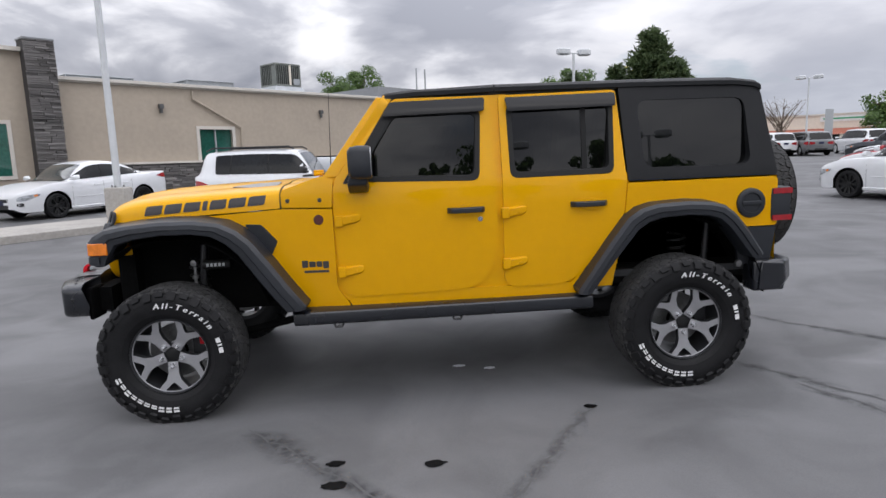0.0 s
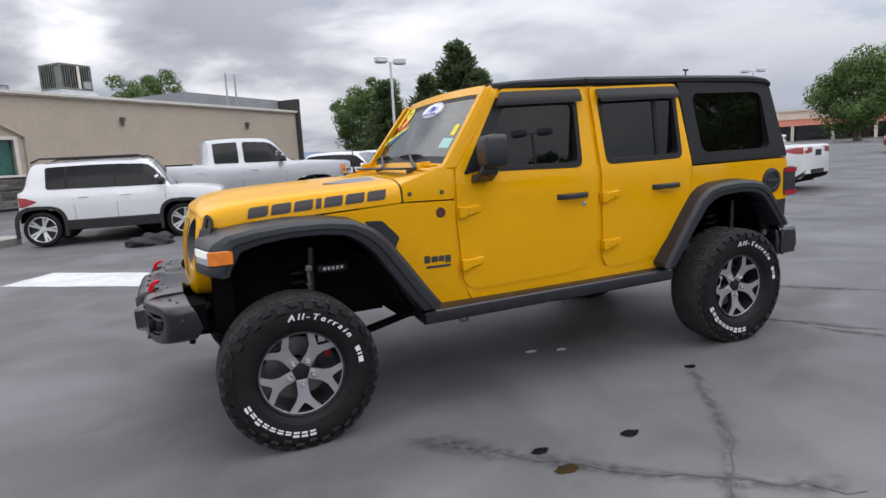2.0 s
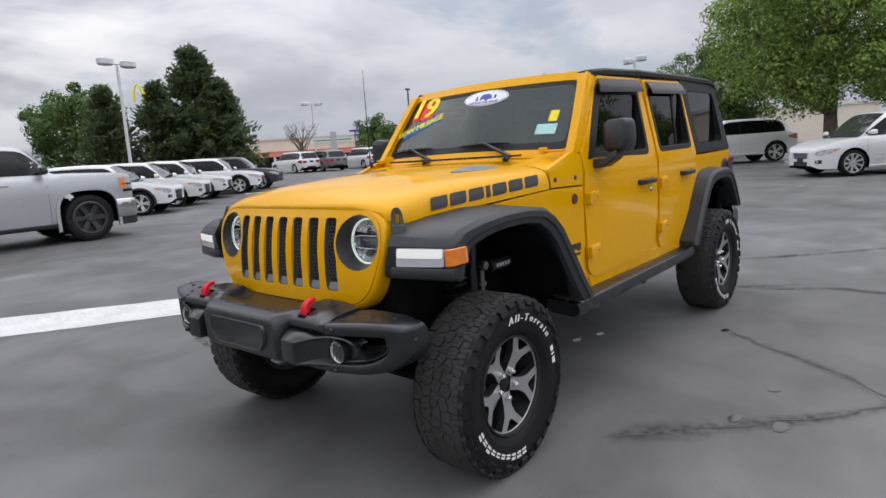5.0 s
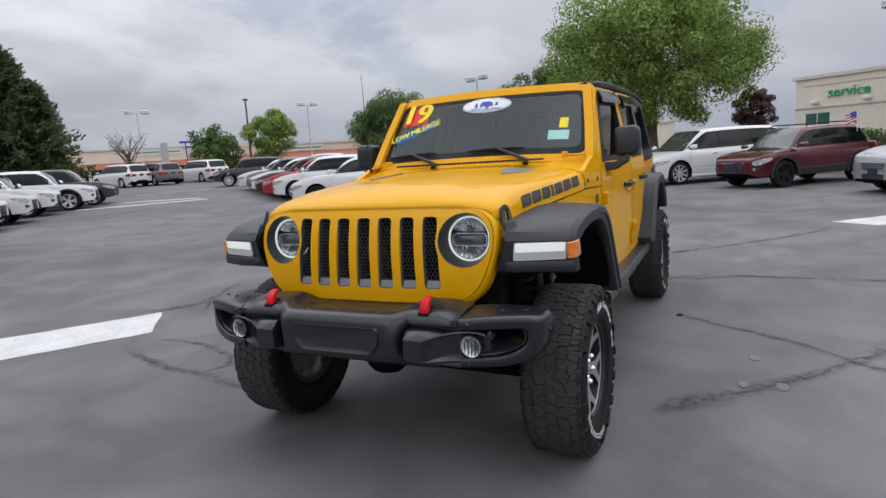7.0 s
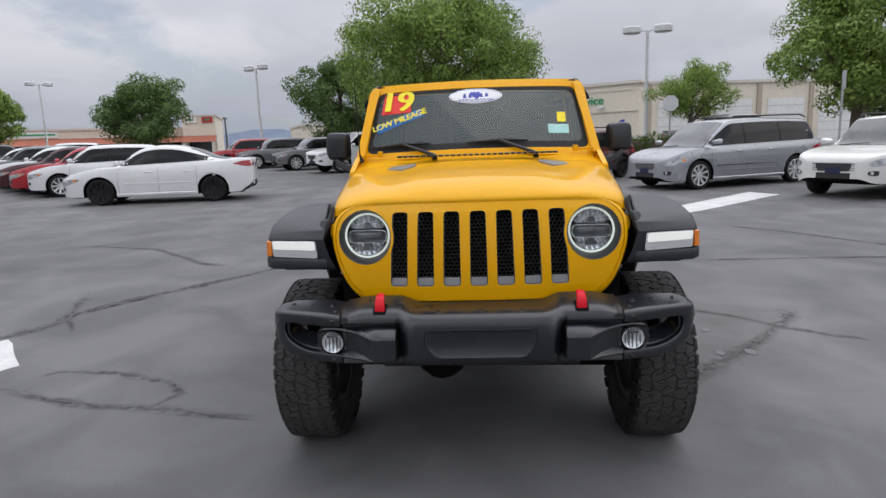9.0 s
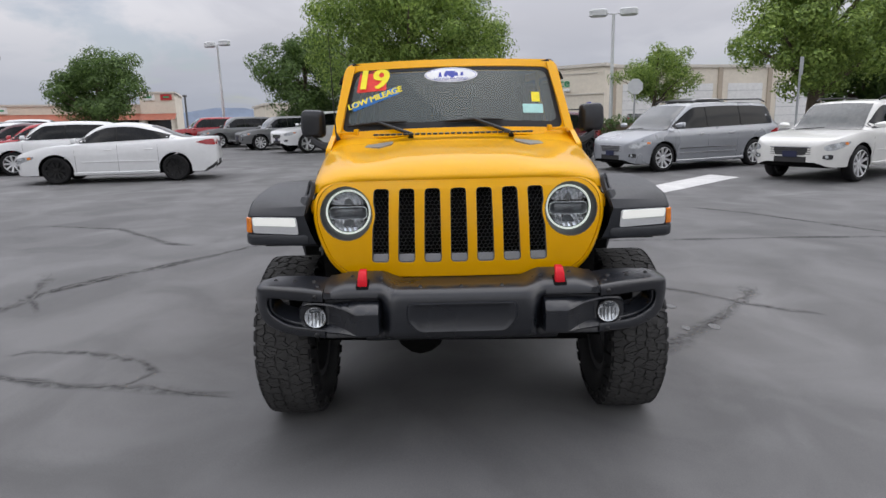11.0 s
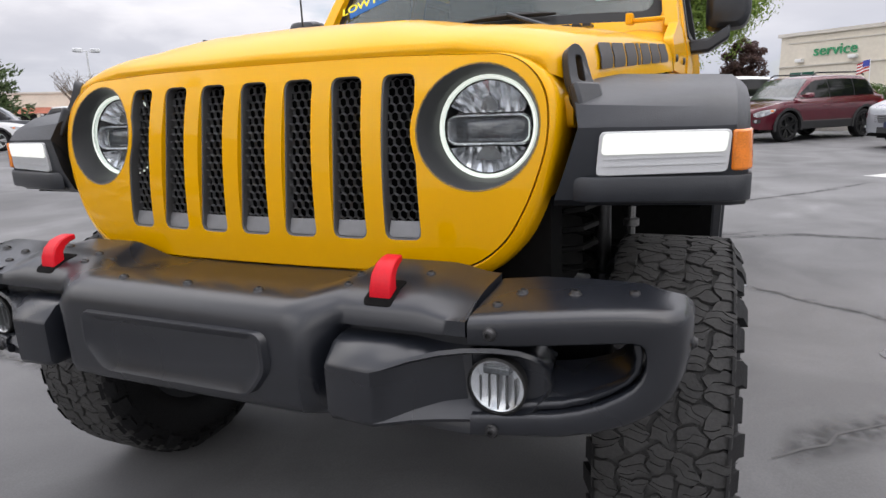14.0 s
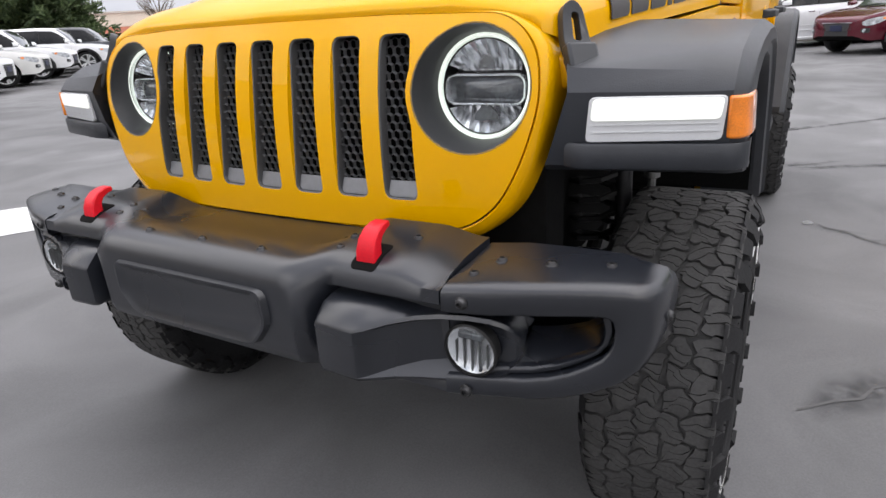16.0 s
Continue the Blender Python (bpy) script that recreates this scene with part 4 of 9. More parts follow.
# side mirrors
for s in (-1, 1):
    bm = bmesh.new()
    secs = []
    for x, k in ((1.075, 0.72), (1.09, 0.92), (1.13, 1.0), (1.185, 0.98), (1.2, 0.94)):
        ring = rounded([(0.845 + 0.01 * (1 - k), 1.335), (0.985, 1.335), (1.0, 1.40), (0.99, 1.52), (0.845, 1.515)], 0.035, 4)
        cy, cz = 0.92, 1.425
        secs.append([(x, s * (cy + (p[0] - cy) * k), cz + (p[1] - cz) * k) for p in ring])
    loft(bm, secs, ring=True)
    mirror = jpart("side_mirror", bm, BLACK_TRIM, None, "black door mirror")
    bm = bmesh.new()
    loft(bm, [[(1.06 + dx, s * y, z + dz) for dx, dz in ((0, -0.02), (0.11, -0.02), (0.12, 0.025), (0.01, 0.03))] for y, z in ((0.79, 1.275), (0.86, 1.28), (0.93, 1.325))], ring=True)
    jpart("mirror_foot", bm, BLACK_TRIM, mirror, bevel=0.01)
    bm = panel(rounded([(0.862, 1.345), (0.985, 1.35), (0.98, 1.505), (0.862, 1.505)], 0.03, 4), [], lambda u, v, w: (1.2005 + w, s * u, v), 0.003)
    jpart("mirror_glass", bm, CHROME, mirror)

# hood: cross-sections from the lip to the cowl
HOOD_SEAM = [(-0.418, 1.160), (-0.40, 1.148), (-0.37, 1.140), (-0.33, 1.137), (-0.3, 1.138), (0.66, 1.184)]
HOOD_EDGE = [(-0.418, 1.194), (-0.412, 1.200), (-0.40, 1.206), (-0.37, 1.217), (-0.33, 1.227), (-0.26, 1.238), (-0.1, 1.254), (0.2, 1.270), (0.66, 1.283)]


def hood_section(x, drop=0.0):
    w = side_y(x, 1.1) - 0.002 - interp(x, [(-0.418, 0.036), (-0.41, 0.022), (-0.40, 0.013), (-0.38, 0.006), (-0.35, 0.002), (-0.30, 0.0)])
    seam, sh = interp(x, HOOD_SEAM), interp(x, HOOD_EDGE)
    mid = interp(x, [(-0.418, 1.211), (-0.414, 1.221), (-0.40, 1.232), (-0.37, 1.245), (-0.33, 1.256), (-0.26, 1.267), (-0.1, 1.281), (0.2, 1.296), (0.66, 1.312)])
    top = interp(x, [(-0.418, 1.213), (-0.414, 1.223), (-0.40, 1.236), (-0.37, 1.256), (-0.33, 1.274), (-0.26, 1.291), (-0.18, 1.301), (0.0, 1.310), (0.2, 1.316), (0.66, 1.326)])
    half = [(w, seam), (w - 0.004, seam + (sh - seam) * 0.45), (w - 0.016, seam + (sh - seam) * 0.8), (w - 0.045, sh), (w - 0.09, sh + (mid - sh) * 0.45), (w - 0.15, sh + (mid - sh) * 0.82), (0.43, mid), (0.37, mid + (top - mid) * 0.22), (0.31, mid + (top - mid) * 0.62), (0.25, mid + (top - mid) * 0.90), (0.14, top), (0.0, top + 0.002)]
    bow = 0.135 * (1 - ramp01((x + 0.418) / 0.5))
    pts = [(x + bow * y * y, -y, z - drop) for y, z in half] + [(x + bow * y * y, y, z - drop) for y, z in reversed(half[:-1])]
    return pts


bm = bmesh.new()
front = [(p[0] + 0.006, p[1] * 0.99, p[2] - 0.012) for p in hood_section(-0.418)]
secs = [front] + [hood_section(x) for x in (-0.418, -0.416, -0.413, -0.408, -0.40, -0.385, -0.37, -0.35, -0.33, -0.30, -0.26, -0.22, -0.16, -0.1, 0.0, 0.1, 0.2, 0.35, 0.5, 0.62, 0.652)]
loft(bm, secs)
hood = jpart("hood", bm, YELLOW, smooth=60)
bm = bmesh.new()
loft(bm, [[(x, y, z - 0.004) for x, y, z in hood_section(xx)] for xx in (0.64, 0.668)])
jpart("hood_gap", bm, GAP)
bm = bmesh.new()
secs = []
for x, up in ((0.664, 0.0), (0.75, 0.012), (0.83, 0.022), (0.90, 0.032), (0.95, 0.04)):
    secs.append([(x, p[1] * (side_y(x, 1.1) / side_y(0.652, 1.1)), max(p[2], 1.18) + up - (0.016 if abs(p[1]) < 0.5 and x > 0.7 else 0)) for p in hood_section(0.652)])
loft(bm, secs)
jpart("cowl", bm, YELLOW, smooth=60)
bm = bmesh.new()
for k in range(-13, 14):
    box(bm, (0.755, k * 0.036 - 0.013, 1.352), (0.835, k * 0.036 + 0.013, 1.362))
jpart("cowl_grille", bm, BLACK_TRIM, None, "black slotted air intake")
for s in (-1, 1):
    vent = rounded([(0.30, s * 0.40), (0.46, s * 0.345), (0.60, s * 0.35), (0.60, s * 0.50), (0.44, s * 0.50)], 0.015, 3)
    jpart("hood_vent", panel(vent, [], lambda u, v, w: (u, v, interp(u, [(0.2, 1.296), (0.66, 1.312)]) + 0.006 - 0.11 * (abs(v) - 0.43) - w), 0.02, (0.4, 0.5), (s * 0.40, s * 0.45)), SLOT_GREY, hood, "dark louvred hood vent", bevel=0.003)
    # latch: a strap with a long hole over a foot with a round boss
    foot, lean, wide = Vector((-0.372, s * 0.668, 1.098)), Vector((0.30, -s * 0.30, 0.905)).normalized(), Vector((0.80, s * 0.60, 0.0)).normalized()
    wide = (wide - lean * wide.dot(lean)).normalized()
    face = lean.cross(wide) * (-s)
    strap = rounded([(-0.022, 0.0), (0.030, -0.004), (0.030, 0.05), (0.022, 0.105), (0.004, 0.122), (-0.018, 0.112), (-0.024, 0.05)], 0.012, 3)
    slot = rounded([(-0.004, 0.052), (0.012, 0.050), (0.012, 0.098), (-0.002, 0.100)], 0.006, 3)
    bm = panel(strap, [slot], lambda u, v, w: foot + wide * u + lean * v - face * (w - 0.008 - 0.010 * math.sin(math.pi * min(1, max(0, v / 0.12)))), 0.018, (), (0.03, 0.06, 0.09))
    latch = jpart("hood_latch", bm, BLACK_TRIM, None, "black rubber hood latch", bevel=0.004)
    bm = bmesh.new()
    loft(bm, [[foot + wide * a + face * d + lean * h for a, d in ((-0.026, -0.012), (0.034, -0.012), (0.034, 0.012), (-0.026, 0.012))] for h in (-0.03, 0.045)], ring=True)
    jpart("latch_foot", bm, BLACK_TRIM, latch, bevel=0.006)
    bm = bmesh.new()
    spin = Matrix((( wide.x, lean.x, face.x, 0), (wide.y, lean.y, face.y, 0), (wide.z, lean.z, face.z, 0), (0, 0, 0, 1)))
    lathe(bm, [(0, 0.010), (0.010, 0.009), (0.012, 0.006), (0.019, 0.005), (0.020, 0)], 14, Matrix.Translation(foot + lean * 0.022 + face * 0.016) @ spin)
    jpart("latch_pin", bm, SEAL, latch)
    for x, z in ((0.70, 1.225), (0.885, 1.222)):
        bm = bmesh.new()
        lathe(bm, [(0, 0.008), (0.011, 0.006), (0.013, 0)], 10, Matrix.Translation((x, s * (side_y(x, z) + 0.0), z)) @ Matrix.Rotation(radians(-90 * s), 4, "X"))
        jpart("body_bolt", bm, DECAL)
    bm = bmesh.new()
    lathe(bm, [(0, 0.006), (0.026, 0.006), (0.03, 0)], 18, Matrix.Translation((0.872, s * side_y(0.87, 1.1), 1.108)) @ Matrix.Rotation(radians(-90 * s), 4, "X"))
    jpart("round_badge", bm, DECAL_RED)
    # fender vent
    v = rounded([(0.44, 1.10), (0.535, 1.095), (0.625, 0.995), (0.585, 0.915), (0.50, 1.0)], 0.012, 3)
    bm = panel(v, [], on_side(0.006), 0.02)
    jpart("fender_vent", bm if s < 0 else mirrored(bm), BLACK_TRIM, None, "black fender vent", bevel=0.004)

# lettering on the hood sides and fenders, as plain blocks in its colours
for s in (-1, 1):
    widths = [0.100, 0.100, 0.096, 0.028, 0.096, 0.100, 0.100]
    x = -0.152
    for k, wd in enumerate(widths):
        u0, u1 = (x, x + wd) if s < 0 else (0.475 - x, 0.475 - x - wd)
        x += wd + 0.016
        a, b = min(u0, u1), max(u0, u1)
        za, zb = interp(a, [(-0.2, 1.168), (0.6, 1.211)]), interp(b, [(-0.2, 1.168), (0.6, 1.211)])
        lean = 0.012 * (-s)
        def hood_side(u, v, w):
            w0 = side_y(u, 1.1) - 0.002
            seam, sh = interp(u, HOOD_SEAM), interp(u, HOOD_EDGE)
            f = (v - seam) / (sh - seam)
            inset = interp(f, [(0, 0), (0.45, 0.004), (0.8, 0.016), (1.0, 0.045)])
            return (u, s * (w0 - inset + 0.0025 - w), v)
        q = lambda fu, fv: (a + (b - a) * fu + lean * fv, za + (zb - za) * fu + 0.054 * fv)
        poly = [q(0, 0), q(1, 0), q(1, 1), q(0, 1)]
        if wd > 0.05:
            poly = [q(0, 0), q(0.92, 0), q(1, 0.16), q(1, 1), q(0.08, 1), q(0, 0.84)]
        jpart("decal_block", panel(rounded(poly, 0.004, 2), [], hood_side, 0.002, (), (1.17, 1.18, 1.19, 1.20, 1.21, 1.22, 1.23)), DECAL, hood, "charcoal decal block")
    for u0, u1, v0, v1 in ((0.755, 0.79, 0.83, 0.872), (0.797, 0.835, 0.832, 0.865), (0.84, 0.873, 0.832, 0.865), (0.878, 0.912, 0.822, 0.865), (0.765, 0.912, 0.798, 0.812)):
        bm = panel(rounded([(u0, v0), (u1, v0), (u1, v1), (u0, v1)], 0.007, 3), [], on_side(0.003), 0.004)
        jpart("badge_block", bm if s < 0 else mirrored(bm), DECAL, None, "dark badge block")

# windscreen frame and glass
SB, ST = Vector((0.905, 0, 1.345)), Vector((1.266, 0, 1.828))
SU = (ST - SB).normalized()
SN = Vector((-SU.z, 0, SU.x))
SL = (ST - SB).length


def on_screen(proud):
    def f(u, v, w):
        p = SB + SU * v + SN * (proud - w - 0.03 * (u / 0.7) ** 2)
        return (p.x, u, p.z)

    return f


outer = [(-0.765, 0), (0.765, 0), (0.705, SL), (-0.705, SL)]
shield_hole = [(-0.705, 0.055), (0.705, 0.055), (0.652, SL - 0.062), (-0.652, SL - 0.062)]
cu = (-0.6, -0.45, -0.3, -0.15, 0, 0.15, 0.3, 0.45, 0.6)
jpart("windscreen_frame", panel(rounded(outer, [0.02, 0.02, 0.075, 0.075], 6), [rounded(shield_hole, 0.06, 6)], on_screen(0.0), 0.05, cu), YELLOW, bevel=0.008, segs=3)
screen = sheet("windscreen", facing(panel(rounded([(-0.715, 0.045), (0.715, 0.045), (0.662, SL - 0.052), (-0.662, SL - 0.052)], 0.06, 6), [], on_screen(-0.006), 0, cu), (-1, 0, 0.8)), SHIELD, OFF_ROADER, "clear windscreen with a painted reflection veil and sale stickers", JP)
screen.visible_shadow = False
band = rounded([(-0.703, 0.057), (0.703, 0.057), (0.650, SL - 0.064), (-0.650, SL - 0.064)], 0.06, 6)
band_in = rounded([(-0.672, 0.105), (0.672, 0.105), (0.628, SL - 0.088), (-0.628, SL - 0.088)], 0.06, 6)
jpart("screen_border", panel(band, [band_in], on_screen(-0.004), 0.002, cu), SEAL, screen)
apillar = [(0.905, 1.345), (1.243, 1.797), (1.335, 1.785), (0.985, 1.345)]
both("screen_pillar", panel(apillar, [], on_side(-0.004), 0.05, (), CUT_Z), YELLOW, bevel=0.006)


def sticker(name, poly, mat, label, lift=0.0005):
    return jpart(name, panel(poly, [], on_screen(-0.0045 + lift), 0.0015, cu), mat, screen, label)


def ellipse(cx, cy, a, b, n=36):
    return [(cx + a * math.cos(2 * math.pi * k / n), cy + b * math.sin(2 * math.pi * k / n)) for k in range(n)]


def glass_words(name, text, size, u, v, mat, label, turn=0.0, spacing=1.0, shear=0.0, lift=0.004):
    """Letters on the windscreen, read from in front of the car."""
    p = Vector(on_screen(lift)(u, v, 0))
    right = Vector((0, -1, 0))
    m = Matrix((( right.x, SU.x, SN.x, p.x), (right.y, SU.y, SN.y, p.y), (right.z, SU.z, SN.z, p.z), (0, 0, 0, 1)))
    return words(name, text, size, m @ Matrix.Rotation(turn, 4, "Z"), mat, screen, label, 0.0008, spacing, shear)


sticker("oval_sticker", ellipse(0.0, SL - 0.128, 0.175, 0.060), STICK_WHITE, "white oval certificate sticker")
sticker("oval_rim", ellipse(0.0, SL - 0.128, 0.168, 0.054), STICK_NAVY, "", 0.0011)
sticker("oval_face", ellipse(0.0, SL - 0.128, 0.165, 0.051), STICK_WHITE, "", 0.0016)
sticker("state_emblem", [(0.035, SL - 0.098), (-0.028, SL - 0.098), (-0.028, SL - 0.135), (-0.010, SL - 0.156), (0.035, SL - 0.125)], STICK_NAVY, "navy map-shaped emblem", 0.0022)
for k in (-2, -1, 1, 2):
    c = -k * 0.036
    sticker("emblem_bar", [(c - 0.012, SL - 0.142 + 0.002 * k), (c + 0.012, SL - 0.142 + 0.002 * k), (c + 0.006, SL - 0.108), (c - 0.006, SL - 0.108)], STICK_NAVY, "", 0.002)
glass_words("oval_lettering", "CERTIFIED PRE-OWNED", 0.021, 0.0, SL - 0.167, STICK_NAVY, "small navy lettering")
yr = 0.530
sticker("year_sticker", rounded([(yr - 0.105, SL - 0.232), (yr + 0.092, SL - 0.242), (yr + 0.072, SL - 0.074), (yr - 0.098, SL - 0.068)], 0.014, 3), STICK_RED, "red cut-out sticker")
for k in (-2, -1, 0, 1, 2):
    glass_words("year_numeral", "19", 0.225, yr - 0.004 + k * 0.004, SL - 0.154, STICK_YELLOW, "yellow digits", 0.03, 0.98, 0.12, 0.004 + 0.0002 * k)
tilt = 0.40
sc, sd, sn = Vector((0.500, SL - 0.300)), Vector((-math.cos(tilt), math.sin(tilt))), Vector((math.sin(tilt), math.cos(tilt)))
sticker("slogan_sticker", [tuple(sc + sd * a * 0.158 + sn * b * 0.030) for a, b in ((-1, -1), (1, -1), (1, 1), (-1, 1))], STICK_BLUE, "blue slanted sticker")
for k in (-1, 0, 1):
    glass_words("slogan_lettering", "LOW MILEAGE", 0.062, sc.x + k * 0.0016, sc.y, STICK_YELLOW, "yellow slanted lettering", tilt, 0.9, 0.15, 0.004 + 0.0002 * k)
sticker("small_sticker", rounded([(-0.572, 0.255), (-0.518, 0.255), (-0.518, 0.332), (-0.572, 0.332)], 0.004, 2), STICK_YELLOW, "yellow square sticker")
sticker("notice_sticker", rounded([(-0.586, 0.166), (-0.456, 0.166), (-0.456, 0.236), (-0.586, 0.236)], 0.004, 2), STICK_TEAL, "pale teal notice sticker")

# wipers
for pivot, tip, arm in ((0.26, 0.66, 0.5), (-0.36, 0.06, 0.0)):
    bm = bmesh.new()
    a = Vector(on_screen(0.02)(pivot, 0.0, 0))
    b = Vector(on_screen(0.022)((pivot + tip) / 2 + 0.02, 0.105, 0))
    tube(bm, [a - Vector((0.05, 0, 0.02)), a, b], [0.018, 0.013, 0.008], 8)
    wiper = jpart("wiper", bm, BLACK_TRIM, None, "black wiper arm")
    bm = bmesh.new()
    pts = [on_screen(0.012)(b.y - 0.19 + 0.38 * k / 6, 0.10 + 0.006 * math.sin(math.pi * k / 6) - 0.01 * k / 6, 0) for k in range(7)]
    tube(bm, pts, [0.005, 0.009, 0.011, 0.012, 0.011, 0.009, 0.005], 6)
    jpart("wiper_blade", bm, SEAL, wiper)
for s in (-1, 1):
    bm = bmesh.new()
    box(bm, (0.86, s * 0.66 - 0.055, 1.362), (0.90, s * 0.66 + 0.055, 1.376))
    box(bm, (0.84, s * 0.60 - 0.012, 1.356), (0.90, s * 0.60 + 0.012, 1.392))
    jpart("screen_hinge", bm, YELLOW, bevel=0.004)
bm = bmesh.new()
tube(bm, [(0.80, 0.70, 1.33), (0.80, 0.715, 1.38), (0.82, 0.73, 1.98)], [0.014, 0.0045, 0.0012], 8)
jpart("aerial", bm, SEAL, None, "thin black whip aerial")

# hard roof
def roof_section(x):
    w = interp(x, [(1.27, 0.655), (1.32, 0.690), (1.40, 0.703), (1.9, 0.712), (3.0, 0.706), (3.55, 0.692)])
    e = interp(x, [(1.24, 1.780), (1.30, 1.790), (1.45, 1.802), (1.93, 1.812), (3.0, 1.808), (3.4, 1.800), (3.52, 1.785), (3.56, 1.765)])
    top = interp(x, [(1.24, 1.795), (1.30, 1.808), (1.45, 1.825), (1.93, 1.852), (3.0, 1.850), (3.4, 1.842), (3.52, 1.822), (3.56, 1.785)])
    half = [(w - 0.02, e - 0.02), (w + 0.004, e - 0.012), (w + 0.004, e + 0.012), (w - 0.015, e + 0.026), (w - 0.08, top - 0.004), (w * 0.5, top + 0.012 * min(1, (x - 1.2) / 0.4)), (0, top + 0.016 * min(1, (x - 1.2) / 0.4))]
    return [(x, -y, z) for y, z in half] + [(x, y, z) for y, z in reversed(half[:-1])]


for name, xs in (("front_roof", (1.275, 1.30, 1.37, 1.45, 1.6, 1.926)), ("rear_roof", (1.934, 2.3, 2.8, 3.2, 3.4, 3.48, 3.52, 3.55, 3.56))):
    bm = bmesh.new()
    loft(bm, [roof_section(x) for x in xs], ring=True)
    jpart(name, bm, HARDTOP, None, "textured black hard roof panel", smooth=50)
bm = bmesh.new()
loft(bm, [[(p[0], p[1] * 0.985, p[2] - 0.012) for p in roof_section(x)] for x in (1.9, 1.95)], ring=True)
jpart("roof_seam", bm, SEAL)
both("roof_gutter", panel([(1.27, 1.778), (2.66, 1.788), (2.66, 1.80), (1.27, 1.793)], [], on_side(-0.004), 0.03), SEAL)

# back of the car
bm = bmesh.new()
loft(bm, [[(3.63, y, z) for z in (0.62, 1.236)] for y in (-0.775, -0.4, 0, 0.4, 0.775)])
jpart("tailgate", bm, YELLOW)
bm = bmesh.new()
loft(bm, [[(3.632, -0.755, 1.24), (3.60, -0.70, 1.5), (3.55, -0.66, 1.79)], [(3.632, 0.755, 1.24), (3.60, 0.70, 1.5), (3.55, 0.66, 1.79)]])
jpart("rear_window", bm, TINT)
for s in (-1, 1):
    bm = bmesh.new()
    loft(bm, [[(x, s * (0.775 + o), z) for o, z in ((-0.10, 0.955), (0.012, 0.955), (0.02, 1.0), (0.02, 1.12), (0.012, 1.165), (-0.10, 1.165))] for x in (3.59, 3.70, 3.715)], ring=True)
    lamp = jpart("tail_light", bm, BLACK_TRIM, None, "square black and red tail light", bevel=0.008)
    for z0, z1 in ((1.125, 1.158), (0.962, 0.995)):
        bm = bmesh.new()
        box(bm, (3.60, s * 0.79, z0), (3.719, s * 0.799, z1))
        box(bm, (3.7155, s * 0.69, z0), (3.722, s * 0.795, z1))
        jpart("red_lens", bm, TAIL_RED, lamp)
bm = bmesh.new()
mx = Matrix.Translation((3.457, -side_y(3.457, 1.08), 1.078)) @ Matrix.Rotation(radians(90), 4, "X")
lathe(bm, [(0.0, 0.010), (0.055, 0.010), (0.06, 0.018), (0.078, 0.018), (0.088, 0.012), (0.09, 0.0)], 28, mx)
fuel = jpart("fuel_flap", bm, BLACK_TRIM, None, "round black fuel flap")
bm = bmesh.new()
box(bm, (3.40, -side_y(3.457, 1.08) - 0.022, 1.066), (3.515, -side_y(3.457, 1.08) - 0.008, 1.09))
jpart("flap_bar", bm, BLACK_TRIM, fuel, bevel=0.004)

# rear bumper
bm = bmesh.new()
prof = [(3.60, 0.545), (3.74, 0.545), (3.775, 0.60), (3.765, 0.715), (3.62, 0.73)]
loft(bm, [[(x - 0.12 * max(0, abs(y) - 0.72) / 0.14, y, z) for x, z in prof] for y in (-0.86, -0.80, -0.72, -0.3, 0.3, 0.72, 0.80, 0.86)], ring=True)
jpart("rear_bumper", bm, BUMPER_BLACK, None, "black steel rear bumper", bevel=0.012)
for s in (-1, 1):
    bm = bmesh.new()
    box(bm, (3.46, s * 0.72, 0.54), (3.66, s * 0.85, 0.73))
    jpart("bumper_end", bm, BUMPER_BLACK, None, "", bevel=0.015)
    bm = bmesh.new()
    lathe(bm, [(0, 0.02), (0.02, 0.018), (0.024, 0)], 10, Matrix.Translation((3.39, s * 0.79, 0.71)) @ Matrix.Rotation(radians(-90 * s), 4, "X"))
    jpart("tow_point", bm, STEEL)

# fender flares
def flare(name, outer, inner, root, label, slant=()):
    """outer and inner: the edges seen from the side, point for point; root: how far up the flare meets the body; slant: how far its front is swept back."""
    bm = bmesh.new()
    secs = []
    for k, ((xo, zo), (xi, zi)) in enumerate(zip(outer, inner)):
        b = -(interp(xo, WIDTHS) - 0.02)
        bl = -max(interp(xo, WIDTHS) - 0.02, 0.672 if xo < -0.25 else 0)
        if slant and k < 5:
            b = -(0.612, 0.617, 0.636, 0.660, 0.652)[k]
        o, n = Vector((xo, zo)), Vector((xi, zi))
        outd = (o - n).normalized()
        r = root[k]
        sl = slant[k] if k < len(slant) else 0.0
        pts = [(xo + outd.x * r, b, zo + outd.y * r), (xo + outd.x * r * 0.45, -0.862, zo + outd.y * r * 0.45), (xo + outd.x * 0.006, -0.908, zo + outd.y * 0.006), (o.lerp(n, 0.07).x, -0.923, o.lerp(n, 0.07).y), (o.lerp(n, 0.16).x, -0.930, o.lerp(n, 0.16).y), (o.lerp(n, 0.50).x, -0.9335, o.lerp(n, 0.50).y), (o.lerp(n, 0.57).x, -0.925, o.lerp(n, 0.57).y), (o.lerp(n, 0.90).x, -0.922, o.lerp(n, 0.90).y), (xi, -0.902, zi), (xi, bl, zi)]
        secs.append([(x + sl * max(0, -y - 0.66), y, z) for x, y, z in pts])
    loft(bm, secs, ring=True)
    return both(name, bm, BLACK_TRIM, label, smooth=27)


